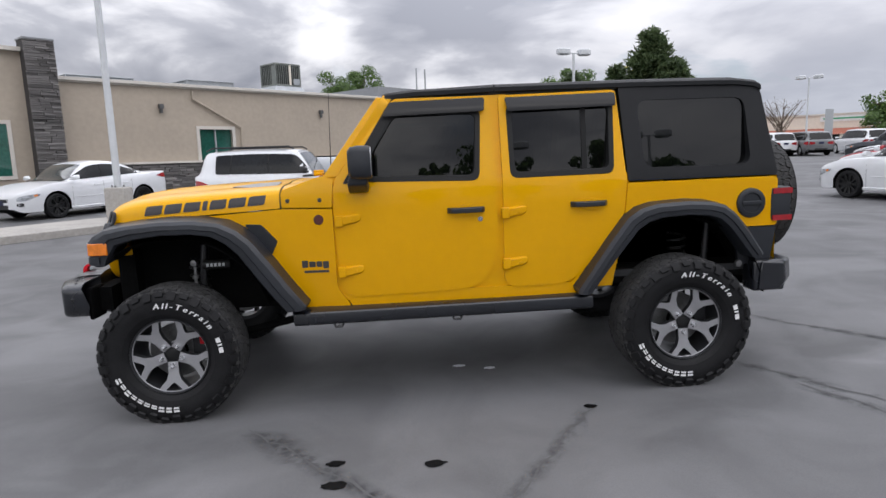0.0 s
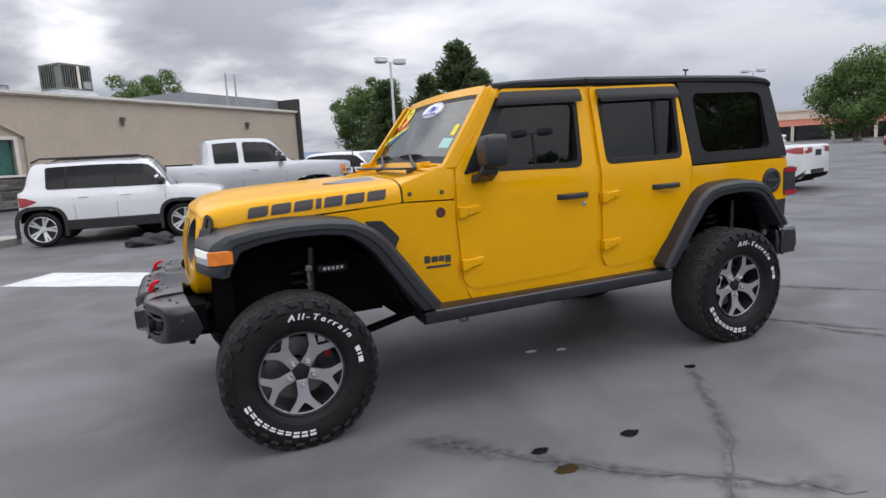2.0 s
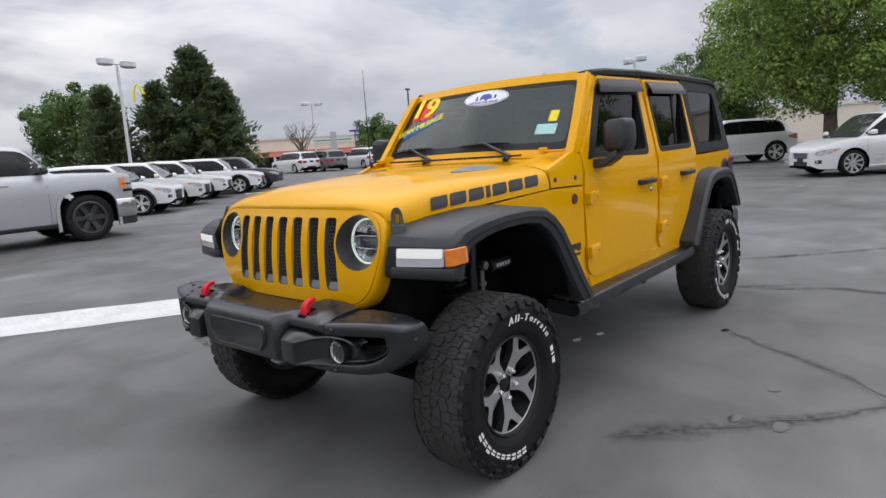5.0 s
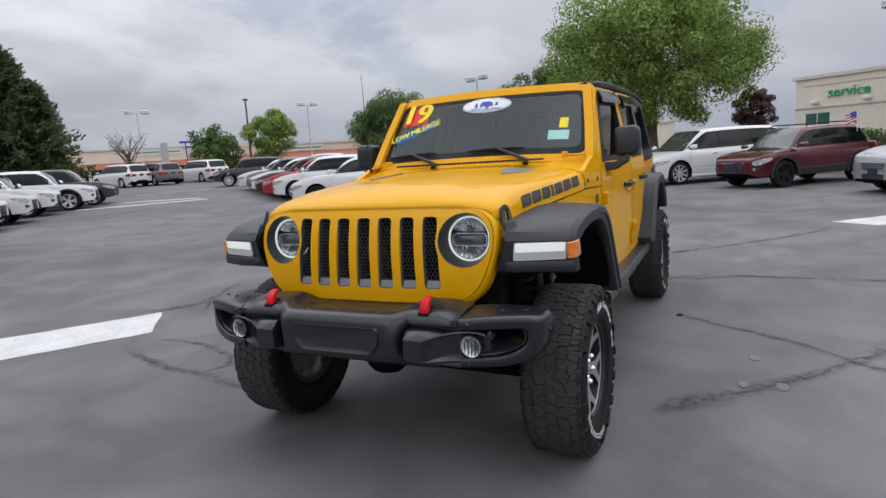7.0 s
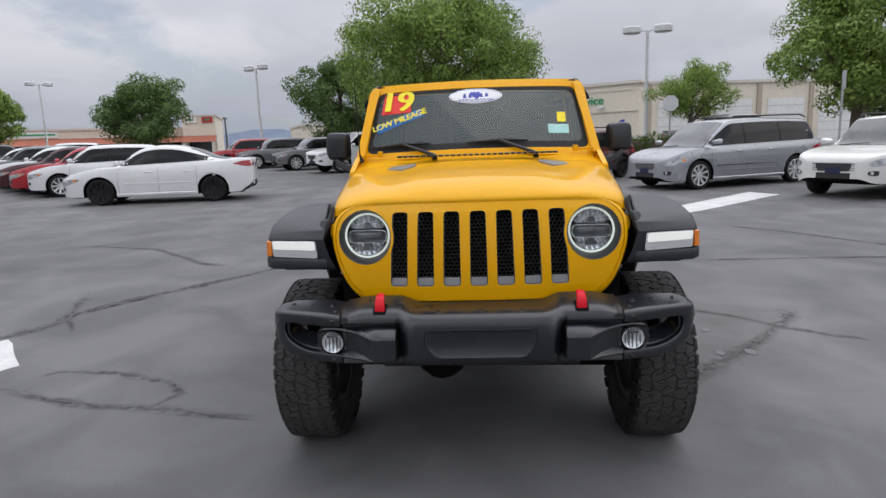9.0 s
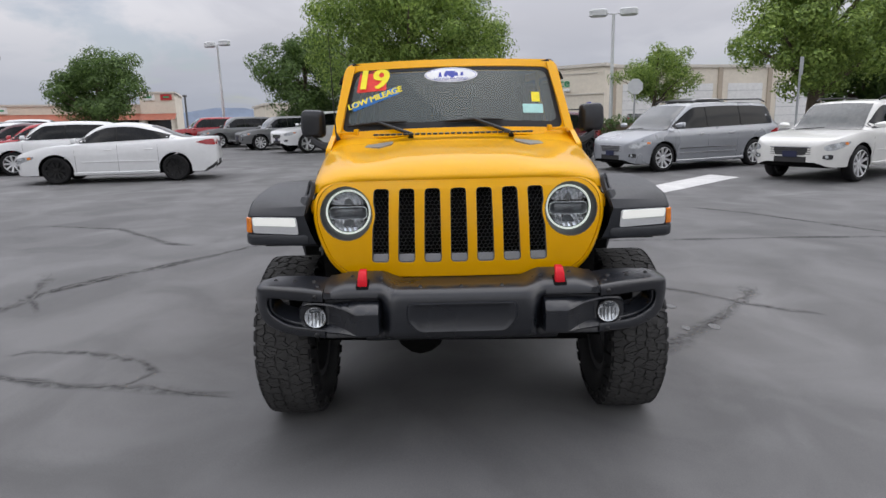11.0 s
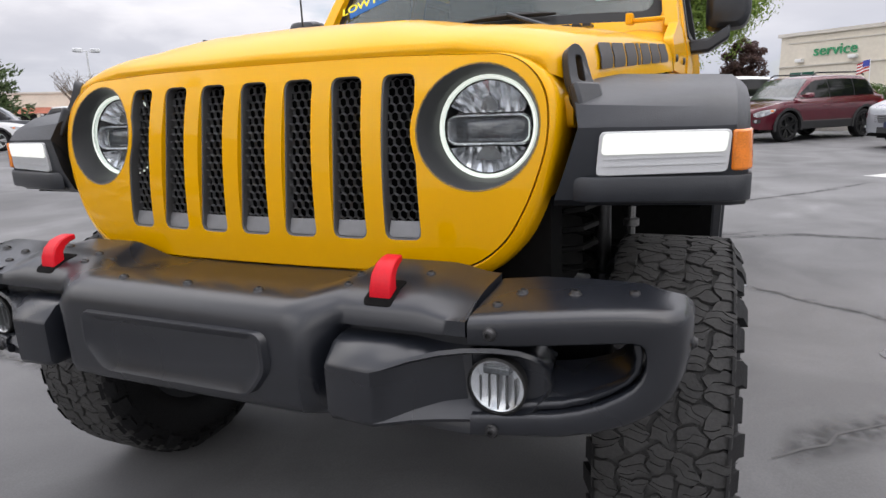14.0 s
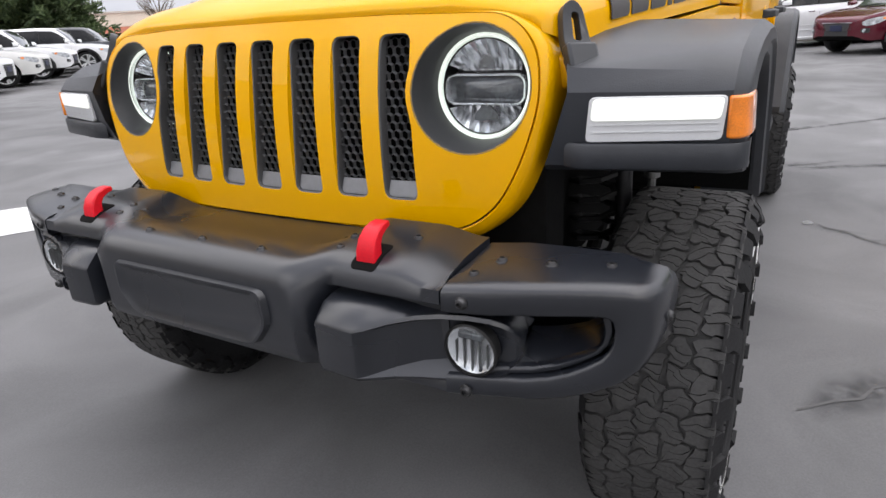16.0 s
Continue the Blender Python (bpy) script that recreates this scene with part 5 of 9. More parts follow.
FO = [(-0.392, 0.925), (-0.410, 0.938), (-0.418, 0.985), (-0.416, 1.058), (-0.385, 1.090), (-0.30, 1.122), (-0.16, 1.142), (0.02, 1.153), (0.20, 1.150), (0.34, 1.130), (0.43, 1.085), (0.50, 1.015), (0.60, 0.880), (0.70, 0.735), (0.778, 0.632), (0.775, 0.612)]
FI = [(-0.345, 0.925), (-0.335, 0.930), (-0.33, 0.945), (-0.32, 0.96), (-0.30, 0.975), (-0.22, 1.005), (-0.10, 1.035), (0.02, 1.05), (0.17, 1.048), (0.27, 1.03), (0.34, 0.985), (0.40, 0.920), (0.47, 0.810), (0.545, 0.70), (0.615, 0.612), (0.635, 0.600)]
FR = [0.0, 0.003, 0.006, 0.010, 0.028, 0.026, 0.022, 0.020, 0.018, 0.016, 0.014, 0.012, 0.012, 0.012, 0.010, 0.0]
FO = [(x, z - (0.008 if 4 <= k <= 10 else 0)) for k, (x, z) in enumerate(FO)]
FI = [i if k < 5 else (i[0] + (o[0] - i[0]) * 0.26, i[1] + (o[1] - i[1]) * 0.26) for k, (i, o) in enumerate(zip(FI, FO))]
flare("front_flare", FO, FI, FR, "wide black front fender flare", (0.22, 0.22, 0.22, 0.22, 0.18, 0.08))
RO = [(2.368, 0.605), (2.375, 0.632), (2.46, 0.752), (2.56, 0.895), (2.665, 1.032), (2.74, 1.082), (2.83, 1.105), (3.02, 1.112), (3.15, 1.102), (3.235, 1.080), (3.30, 1.030), (3.37, 0.945), (3.43, 0.855), (3.475, 0.785), (3.465, 0.77)]
RI = [(2.455, 0.600), (2.470, 0.612), (2.55, 0.715), (2.64, 0.83), (2.735, 0.945), (2.80, 0.988), (2.88, 1.008), (3.02, 1.016), (3.13, 1.008), (3.20, 0.985), (3.25, 0.938), (3.30, 0.875), (3.35, 0.81), (3.385, 0.772), (3.39, 0.765)]
RI = [(i[0] + (o[0] - i[0]) * 0.18, i[1] + (o[1] - i[1]) * 0.18) for i, o in zip(RI, RO)]
flare("rear_flare", RO, RI, [0.0] + [0.018] * 13 + [0.0], "wide black rear fender flare")
for s in (-1, 1):
    drl = rounded([(0.690, 0.982), (0.898, 0.986), (0.902, 1.056), (0.696, 1.057)], 0.010, 3)
    bm = panel(drl, [], lambda u, v, w: (-0.4265 + 0.22 * (u - 0.66) + w, s * u, v), 0.03, (0.75, 0.82, 0.87))
    lamp = jpart("running_light", bm, LAMP_CLEAR, None, "white strip running light", bevel=0.004)
    bm = panel(rounded([(0.699, 1.018), (0.894, 1.020), (0.898, 1.053), (0.702, 1.054)], 0.008, 3), [], lambda u, v, w: (-0.4295 + 0.22 * (u - 0.66) + w, s * u, v), 0.006)
    jpart("light_strip", bm, LAMP_WHITE, lamp, "glowing white light strip")
    for z in (0.998, 1.010):
        bm = panel([(0.703, z), (0.892, z + 0.003), (0.892, z + 0.0045), (0.703, z + 0.0015)], [], lambda u, v, w: (-0.4285 + 0.22 * (u - 0.66) + w, s * u, v), 0.003)
        jpart("lamp_rib", bm, LAMP_CLEAR, lamp, "fine rib in the clear plastic")
    bm = bmesh.new()
    loft(bm, [[(x0 + d, s * y, z) for d, z in ((0.02, 0.981), (-0.003, 0.9805), (-0.0065, 0.976), (-0.0065, 0.945), (-0.004, 0.938), (0.02, 0.932))] for x0, y in ((-0.408, 0.652), (-0.4165, 0.668), (-0.4198, 0.69), (-0.397, 0.795), (-0.374, 0.898), (-0.362, 0.922), (-0.340, 0.9365), (-0.300, 0.9365))])
    jpart("lamp_ledge", bm, BLACK_TRIM, None, "black ledge under the running light", smooth=45)
    bm = bmesh.new()
    loft(bm, [[(x, s * y, z) for z, y in ((0.988, y0), (0.988, y1), (1.055, y1 - 0.004), (1.055, y0))] for x, y0, y1 in ((-0.3735, 0.9045, 0.914), (-0.366, 0.902, 0.928), (-0.350, 0.898, 0.936), (-0.315, 0.888, 0.9395), (-0.285, 0.888, 0.9395), (-0.262, 0.888, 0.934))], ring=True)
    jpart("side_marker", bm, AMBER, lamp, "amber side marker", bevel=0.004)

# grille
HLY, HLZ, HLR = 0.479, 1.070, 0.113
BOW = 0.135


def face_x(z):
    return interp(z, [(0.78, -0.474), (0.84, -0.478), (0.90, -0.479), (0.96, -0.476), (1.02, -0.470), (1.07, -0.462), (1.11, -0.453), (1.14, -0.445), (1.17, -0.434), (1.20, -0.420), (1.22, -0.410)])


def on_grille(proud):
    return lambda u, v, w: (face_x(v) - proud + w + BOW * u * u, u, v)


def both_ways(half):
    return half + [(-u, v) for u, v in reversed(half)]


grille_out = rounded(both_ways([(-0.3, 1.212), (-0.545, 1.203), (-0.618, 1.15), (-0.630, 1.05), (-0.600, 0.94), (-0.560, 0.85), (-0.49, 0.786), (-0.40, 0.772)]), 0.05, 5)
grille_in = rounded(both_ways([(-0.3, 1.205), (-0.540, 1.196), (-0.598, 1.14), (-0.608, 1.05), (-0.578, 0.945), (-0.533, 0.86), (-0.468, 0.812), (-0.38, 0.800)]), 0.05, 5)
slots = []
for k in range(7):
    c = (3 - k)
    yb, yt = c * 0.1125, c * 0.1082
    s_ = rounded([(yb - 0.037, 0.862), (yb + 0.037, 0.862), (yt + 0.033, 1.172), (yt - 0.033, 1.172)], 0.018, 4)
    if abs(c) == 3:
        fine = []
        for a, b in zip(s_, s_[1:] + s_[:1]):
            m_ = max(1, int(math.dist(a, b) / 0.02))
            fine += [(a[0] + (b[0] - a[0]) * j / m_, a[1] + (b[1] - a[1]) * j / m_) for j in range(m_)]
        hy = math.copysign(HLY, c)
        s_ = []
        for p in fine:
            d = Vector((p[0] - hy, p[1] - HLZ))
            s_.append(p if d.length > HLR + 0.012 else (hy + d.normalized().x * (HLR + 0.012), HLZ + d.normalized().y * (HLR + 0.012)))
    slots.append(s_)
rounds = [[(sy + HLR * math.cos(2 * math.pi * k / 40), HLZ + HLR * math.sin(2 * math.pi * k / 40)) for k in range(40)] for sy in (-HLY, HLY)]
grille = jpart("grille", panel(grille_in, slots + rounds, on_grille(0.0), 0.016, (-0.57, -0.52, -0.45, -0.38, -0.28, -0.17, -0.06, 0.06, 0.17, 0.28, 0.38, 0.45, 0.52, 0.57), (0.84, 0.90, 0.96, 1.02, 1.07, 1.11, 1.14, 1.17, 1.19)), YELLOW, None, "yellow seven-slot grille", smooth=50, bevel=0.006, segs=3)
bm = bmesh.new()
def shell_ring(t, d, k=1.0):
    """A ring between the seam (t 0) and the outer edge (t 1) of the grille, d behind its face."""
    out = []
    for (ua, va), (ub, vb) in zip(grille_in, grille_out):
        u, v = ua + (ub - ua) * t, va + (vb - va) * t
        out.append((face_x(v) + d + BOW * u * u, u * k, 1.0 + (v - 1.0) * k))
    return out


loft(bm, [shell_ring(0.10, 0.014), shell_ring(0.12, 0.002), shell_ring(0.2, 0.0), shell_ring(0.6, 0.003), shell_ring(0.9, 0.012), shell_ring(1.0, 0.024), shell_ring(1.0, 0.06, 1.006), shell_ring(1.0, 0.16, 1.004)], ring=True, caps=False)
jpart("grille_shell", bm, YELLOW, None, "yellow grille surround", smooth=50)
bm = bmesh.new()
loft(bm, [shell_ring(-0.3, 0.010), shell_ring(0.3, 0.010)], ring=True, caps=False)
jpart("grille_seam", bm, GAP)
for k, s_ in enumerate(slots):
    cy, cz = sum(p[0] for p in s_) / len(s_), sum(p[1] for p in s_) / len(s_)
    bm = bmesh.new()
    def ring_at(scale, depth, lift=0.0):
        return [on_grille(0)(cy + (u - cy) * scale, cz + (v - cz) * (1 - (1 - scale) * 0.25) + lift * max(0, (cz - v)) / 0.155, depth) for u, v in s_]
    loft(bm, [ring_at(1.0, 0.002), ring_at(0.93, 0.004), ring_at(0.915, 0.026)], ring=True, caps=False)
    ins = jpart("slot_insert", bm, GREY_BEZEL, grille, "grey slot surround")
    low = min(p[1] for p in s_)
    cb = 0.1125 * (3 - k)
    bm = bmesh.new()
    loft(bm, [[(on_grille(0)(cb + y, low, d)[0], cb + y, low + z) for y in (-0.033, 0.0, 0.033)] for d, z in ((0.008, 0.004), (0.009, 0.010), (0.018, 0.034), (0.022, 0.034))])
    jpart("slot_ledge", bm, SLOT_GREY, ins, "silver-grey ledge")
    # honeycomb mesh behind the slot
    verts, faces = [], []
    us, vs = [p[0] for p in s_], [p[1] for p in s_]
    pitch = 0.0178
    row = 0
    z = min(vs) + 0.03
    while z < max(vs) - 0.004:
        y = min(us) + (pitch / 2 if row % 2 else 0)
        while y < max(us):
            if math.hypot(abs(y) - HLY, z - HLZ) < HLR + 0.016:
                y += pitch
                continue
            at = on_grille(0)(y, z, 0.024)[0]
            i0 = len(verts)
            for rr, dx in ((0.01030, 0.0), (0.0098, -0.0020), (0.0095, 0.006)):
                for j in range(6):
                    a = math.pi / 6 + j * math.pi / 3
                    verts.append((at + dx, y + rr * 0.98 * math.cos(a), z + rr * math.sin(a)))
            for j in range(6):
                j2 = (j + 1) % 6
                faces.append((i0 + j, i0 + j2, i0 + 6 + j2, i0 + 6 + j))
                faces.append((i0 + 6 + j, i0 + 6 + j2, i0 + 12 + j2, i0 + 12 + j))
            y += pitch
        z += pitch * 0.87
        row += 1
    raw("slot_mesh", verts, faces, NET_SHEEN, ins, "black honeycomb mesh, greyed with painted gloss highlights", 0)
bm = bmesh.new()
box(bm, (-0.37, -0.378, 0.82), (-0.33, 0.378, 1.18))
jpart("radiator", bm, UNDER)

# headlights
for s in (-1, 1):
    fx = face_x(HLZ) + BOW * HLY * HLY
    m = Matrix.Translation((fx, s * HLY, HLZ)) @ Matrix.Rotation(radians(-90), 4, "Y") @ Matrix.Translation((0, 0, -0.048)) @ Matrix.Rotation(radians(6), 4, "Y")
    bm = bmesh.new()
    around = [2 * math.pi * k / 48 for k in range(48)]
    rings = [[on_grille(0)(s * HLY + (HLR + g) * math.cos(a), HLZ + (HLR + g) * math.sin(a), d) for a in around] for g, d in ((0.0035, 0.003), (0.0015, -0.0005), (-0.0015, 0.001), (-0.004, 0.012))]
    rings += [[m @ Vector((r * math.sin(a), s * 0 + r * math.cos(a), d)) for a in around] for r, d in ((0.1005, -0.006), (0.0985, -0.014), (0.097, -0.04))]
    loft(bm, rings, ring=True, caps=False)
    head = jpart("headlight", bm, LAMP_BEZEL, None, "round LED headlight in a grey bezel")
    bm = bmesh.new()
    lathe(bm, [(0.0975, -0.045), (0.0970, -0.016), (0.0955, -0.011), (0.0915, -0.011), (0.0895, -0.018), (0.0885, -0.035)], 48, m)
    jpart("light_ring", bm, LAMP_RIM, head, "lit white ring")
    bm = bmesh.new()
    lathe(bm, [(0.0885, -0.02), (0.087, -0.07), (0.0, -0.075)], 36, m)
    jpart("lamp_bowl", bm, SEAL, head)
    # faceted mirrors above and below the middle lens
    for lo, hi, z0 in ((28, 152, 0.030), (208, 332, -0.036)):
        bm = bmesh.new()
        n = 8
        for k in range(n):
            a0, a1 = radians(lo + (hi - lo) * k / n), radians(lo + (hi - lo) * (k + 1) / n)
            mid = (a0 + a1) / 2
            rim_ = [Vector((0.086 * math.sin(a), 0.086 * math.cos(a), -0.022)) for a in (a0, mid, a1)]
            foot = [Vector((z0, 0.075 * math.cos(a) * (0.9 if abs(math.cos(a)) > 0.5 else 0.8), -0.055)) for a in (a0, mid, a1)]
            hub_ = [rim_[j].lerp(foot[j], 0.55) - Vector((0, 0, 0.014 if j == 1 else 0.0)) for j in range(3)]
            loft(bm, [[m @ v for v in r] for r in (rim_, hub_, foot)])
        jpart("reflector", bm, REFLECTOR, head, "bright faceted reflector", smooth=0)
    bm = bmesh.new()
    for z, wd in ((0.045, 0.018), (-0.050, 0.026)):
        loft(bm, [[m @ Vector((z + dz, y, -0.030)) for y in (-wd * k, wd * k)] for dz, k in ((-0.012, 1.0), (0.0, 0.9), (0.014, 0.4))])
    jpart("lamp_shade", bm, LENS_DARK, head)
    stadium = rounded([(-0.034, -0.084), (-0.034, 0.084), (0.024, 0.084), (0.024, -0.084)], 0.022, 5)
    bm = bmesh.new()
    rings = []
    for k, d in ((1.0, -0.04), (1.0, -0.020), (0.965, -0.016), (0.93, -0.020), (0.92, -0.035)):
        rings.append([m @ Vector((-0.005 + (u + 0.005) * (k if k == 1 else k - 0.10), v * k, d)) for u, v in stadium])
    loft(bm, rings, ring=True, caps=False)
    jpart("lens_frame", bm, REFLECTOR, head, "bright frame round the middle lens", smooth=50)
    bm = bmesh.new()
    loft(bm, [[m @ Vector((-0.005 + (u + 0.005) * k * 0.9, v * k * 0.95, d)) for u, v in stadium] for k, d in ((1.0, -0.032), (0.8, -0.022), (0.4, -0.017), (0.05, -0.016))], ring=True)
    jpart("projector_lens", bm, LENS_DARK, head, "dark glossy middle lens", smooth=60)
    bm = bmesh.new()
    lathe(bm, [(0.089, -0.012), (0.080, -0.003), (0.055, 0.005), (0.025, 0.009), (0.0, 0.010)], 36, m)
    lens = sheet("lens", facing(bm, (-1, 0, 0)), LENS, head, "clear domed lens")
    lens.visible_shadow = False

# wheels
ADVANCE = {"A": 0.72, "l": 0.30, "-": 0.44, "T": 0.62, "e": 0.60, "r": 0.42, "a": 0.58, "i": 0.30, "n": 0.62, " ": 0.4}


def arc_letters(bm, text, radius, start, size, height):
    """Letters set along an arc, read from outside, running clockwise."""
    a = start
    for ch in text:
        wide = math.degrees(ADVANCE[ch] * size * 1.58 / radius)
        a -= wide / 2
        for k in (-1, 0, 1):
            ob = words("glyph", ch, size, Matrix(), LETTER_WHITE, None, "", 0.001, 1.0, 0.25)
            me = ob.data
            me.transform(Matrix.Rotation(radians(a - 90), 4, "Z") @ Matrix.Translation((k * 0.0018, radius, height + 0.0001 * k)) @ Matrix.Diagonal((1.12, 1, 1, 1)))
            bm.from_mesh(me)
            bpy.data.objects.remove(ob)
            bpy.data.meshes.remove(me)
        a -= wide / 2


def tyre_body():
    bm = bmesh.new()
    prof = [(0.218, -0.100), (0.236, -0.116), (0.262, -0.130), (0.305, -0.138), (0.345, -0.134), (0.370, -0.122), (0.386, -0.104), (0.3905, -0.06), (0.391, 0.0), (0.3905, 0.06), (0.386, 0.104), (0.370, 0.122), (0.345, 0.134), (0.305, 0.138), (0.262, 0.130), (0.236, 0.116), (0.218, 0.100)]
    lathe(bm, prof, 60)
    lathe(bm, [(0.250, 0.1262), (0.255, 0.1300), (0.260, 0.1302), (0.265, 0.1318)], 60)
    for f in bm.faces:
        if f.calc_center_median().xy.length > 0.384:
            f.material_index = 1
    return bm


def clip(poly, px, py, nx, ny):
    """The part of a convex polygon on the far side of a line from the way (nx, ny)."""
    out = []
    for (ax, ay), (bx, by) in zip(poly, poly[1:] + poly[:1]):
        da, db = (ax - px) * nx + (ay - py) * ny, (bx - px) * nx + (by - py) * ny
        if da <= 0:
            out.append((ax, ay))
        if (da < 0 < db) or (db < 0 < da):
            t = da / (da - db)
            out.append((ax + (bx - ax) * t, ay + (by - ay) * t))
    return out


def tread_blocks():
    """The interlocking blocks of the tread, cut by sipes, and the lugs on the shoulders."""
    bm = bmesh.new()
    rng = random.Random(5)
    n = 34
    L = 2 * math.pi / n
    R, half = 0.394, 0.126
    round_ = 2 * math.pi * R
    seeds = []
    for row, (h, count, jog) in enumerate(((-0.098, n, 0.0), (-0.050, 48, 0.3), (0.0, 48, 0.8), (0.050, 48, 0.1), (0.098, n, 0.25))):
        for k in range(count):
            inner = 0 < row < 4
            seeds.append(((k + jog) * round_ / count + rng.uniform(-0.007, 0.007) * inner, h + (rng.uniform(-0.010, 0.010) if inner else (0.008 if k % 2 else -0.006) * (1 if row else -1))))

    def warp(x, y):
        a = 2 * math.pi * x / round_
        fade = 1 - ramp01((abs(y) - 0.10) / 0.026)
        return x + 0.0055 * math.sin(2 * math.pi * y / 0.058 + 2 * math.sin(17 * a)), y + (0.0052 * math.sin(46 * a + 9 * y / 0.05) + 0.002 * math.sin(97 * a)) * fade

    for i, (cx, cy) in enumerate(seeds):
        cell = [(cx - 0.06, -half), (cx + 0.06, -half), (cx + 0.06, half), (cx - 0.06, half)]
        for j, (ox, oy) in enumerate(seeds):
            dx = (ox - cx + round_ / 2) % round_ - round_ / 2
            dy = oy - cy
            d = math.hypot(dx, dy)
            if j == i or d > 0.12:
                continue
            f = 0.5 - 0.0026 / d
            cell = clip(cell, cx + dx * f, cy + dy * f, dx / d, dy / d)
            if len(cell) < 3:
                break
        if len(cell) < 3:
            continue
        wear = rng.uniform(-0.0007, 0.0007)
        turn = rng.uniform(-0.5, 0.5) + (0.0 if abs(cy) > 0.08 else 0.3 * (-1) ** i)
        nx, ny = math.cos(turn), math.sin(turn)
        cell = [tuple(p) for p in rounded(cell, 0.007, 2)]
        cut = rng.uniform(-0.004, 0.004)
        for lo, hi in ((-1, -0.0075 + cut), (-0.0063 + cut, 0.0075 + cut), (0.0087 + cut, 1)):
            piece = clip(clip(cell, cx + nx * hi, cy + ny * hi, nx, ny), cx + nx * lo, cy + ny * lo, -nx, -ny)
            if len(piece) < 3:
                continue
            fine = []
            for (ax, ay), (bx, by) in zip(piece, piece[1:] + piece[:1]):
                steps = max(1, int(math.hypot(bx - ax, by - ay) / 0.009))
                fine += [(ax + (bx - ax) * e / steps, ay + (by - ay) * e / steps) for e in range(steps)]
            piece = [warp(x, y) for x, y in fine]
            mx, my = sum(p[0] for p in piece) / len(piece), sum(p[1] for p in piece) / len(piece)
            rings = []
            for r, sh in ((0.387, 1.0), (0.3975 + wear, 0.99), (0.3985 + wear, 0.95)):
                ring = []
                for x, y in piece:
                    h = my + (y - my) * sh
                    a = (mx + (x - mx) * sh) / R
                    q = r - 0.013 * max(0, (abs(h) - 0.085) / 0.04) ** 2
                    ring.append((q * math.cos(a), q * math.sin(a), h))
                rings.append(ring)
            made = loft(bm, rings, ring=True, caps=False, mi=1)
            bm.faces.new(made[-1]).material_index = 1
    # shoulder lugs on the side walls
    for sgn in (-1, 1):
        for k in range(n):
            a0 = (k + (0.0 if sgn < 0 else 0.25)) * L
            deep = 0.332 if k % 2 else 0.350
            secs = []
            for r, f0, f1 in ((deep, 0.16, 0.74), (deep + 0.010, 0.06, 0.84), (0.366, 0.02, 0.78), (0.380, 0.10, 0.90), (0.3955, 0.08, 0.86)):
                base = interp(r, [(0.33, 0.1350), (0.345, 0.1340), (0.370, 0.1220), (0.386, 0.108), (0.396, 0.104)])
                up = 0.014 if r > deep else 0.002
                fs = (f0, f0 + 0.05, f1 - 0.05, f1)
                secs.append([(r * math.cos(a0 + f * L), r * math.sin(a0 + f * L), sgn * (base + (up if j in (1, 2) else -0.006))) for j, f in enumerate(fs)])
            loft(bm, secs)
        for k in range(n * 2):
            a0 = k * L / 2
            secs = [[(r * math.cos(a0 + f * L), r * math.sin(a0 + f * L), sgn * (0.1365 + (0.0025 if j in (1, 2) else -0.002))) for j, f in enumerate((0.05, 0.08, 0.36, 0.39))] for r in (0.326, 0.331)]
            loft(bm, secs)
    return bm


def wheel_rim(bm_face):
    """Five forked spokes, machined on the face; material 0 the face, 1 the dark flanks."""
    for k in range(5):
        a0 = radians(270 + 72 * k)
        pol = [(0.212, -24), (0.212, -14), (0.168, -4.5), (0.160, 0), (0.168, 4.5), (0.212, 14), (0.212, 24), (0.150, 16), (0.110, 15), (0.085, 20), (0.050, 35.5), (0.050, -35.5), (0.085, -20), (0.110, -15), (0.150, -16)]
        top, low = [], []
        for r, d in pol:
            a = a0 + radians(d)
            h = interp(r, [(0.03, 0.066), (0.10, 0.074), (0.209, 0.096)])
            top.append((r * math.cos(a), r * math.sin(a), h))
            low.append((r * math.cos(a), r * math.sin(a), h - 0.035))
        rows = loft(bm_face, [top, low], ring=True, caps=False, mi=1)
        bm_face.faces.new(rows[0]).material_index = 0
    lathe(bm_face, [(0.0, 0.055), (0.052, 0.055), (0.056, 0.045), (0.056, 0.0)], 25, mi=1)
    lathe(bm_face, [(0.2055, 0.0945), (0.2085, 0.0985), (0.2125, 0.0990), (0.2135, 0.0950)], 60, mi=0)
    lathe(bm_face, [(0.211, 0.098), (0.214, 0.112), (0.218, 0.113), (0.221, 0.108)], 60, mi=1)


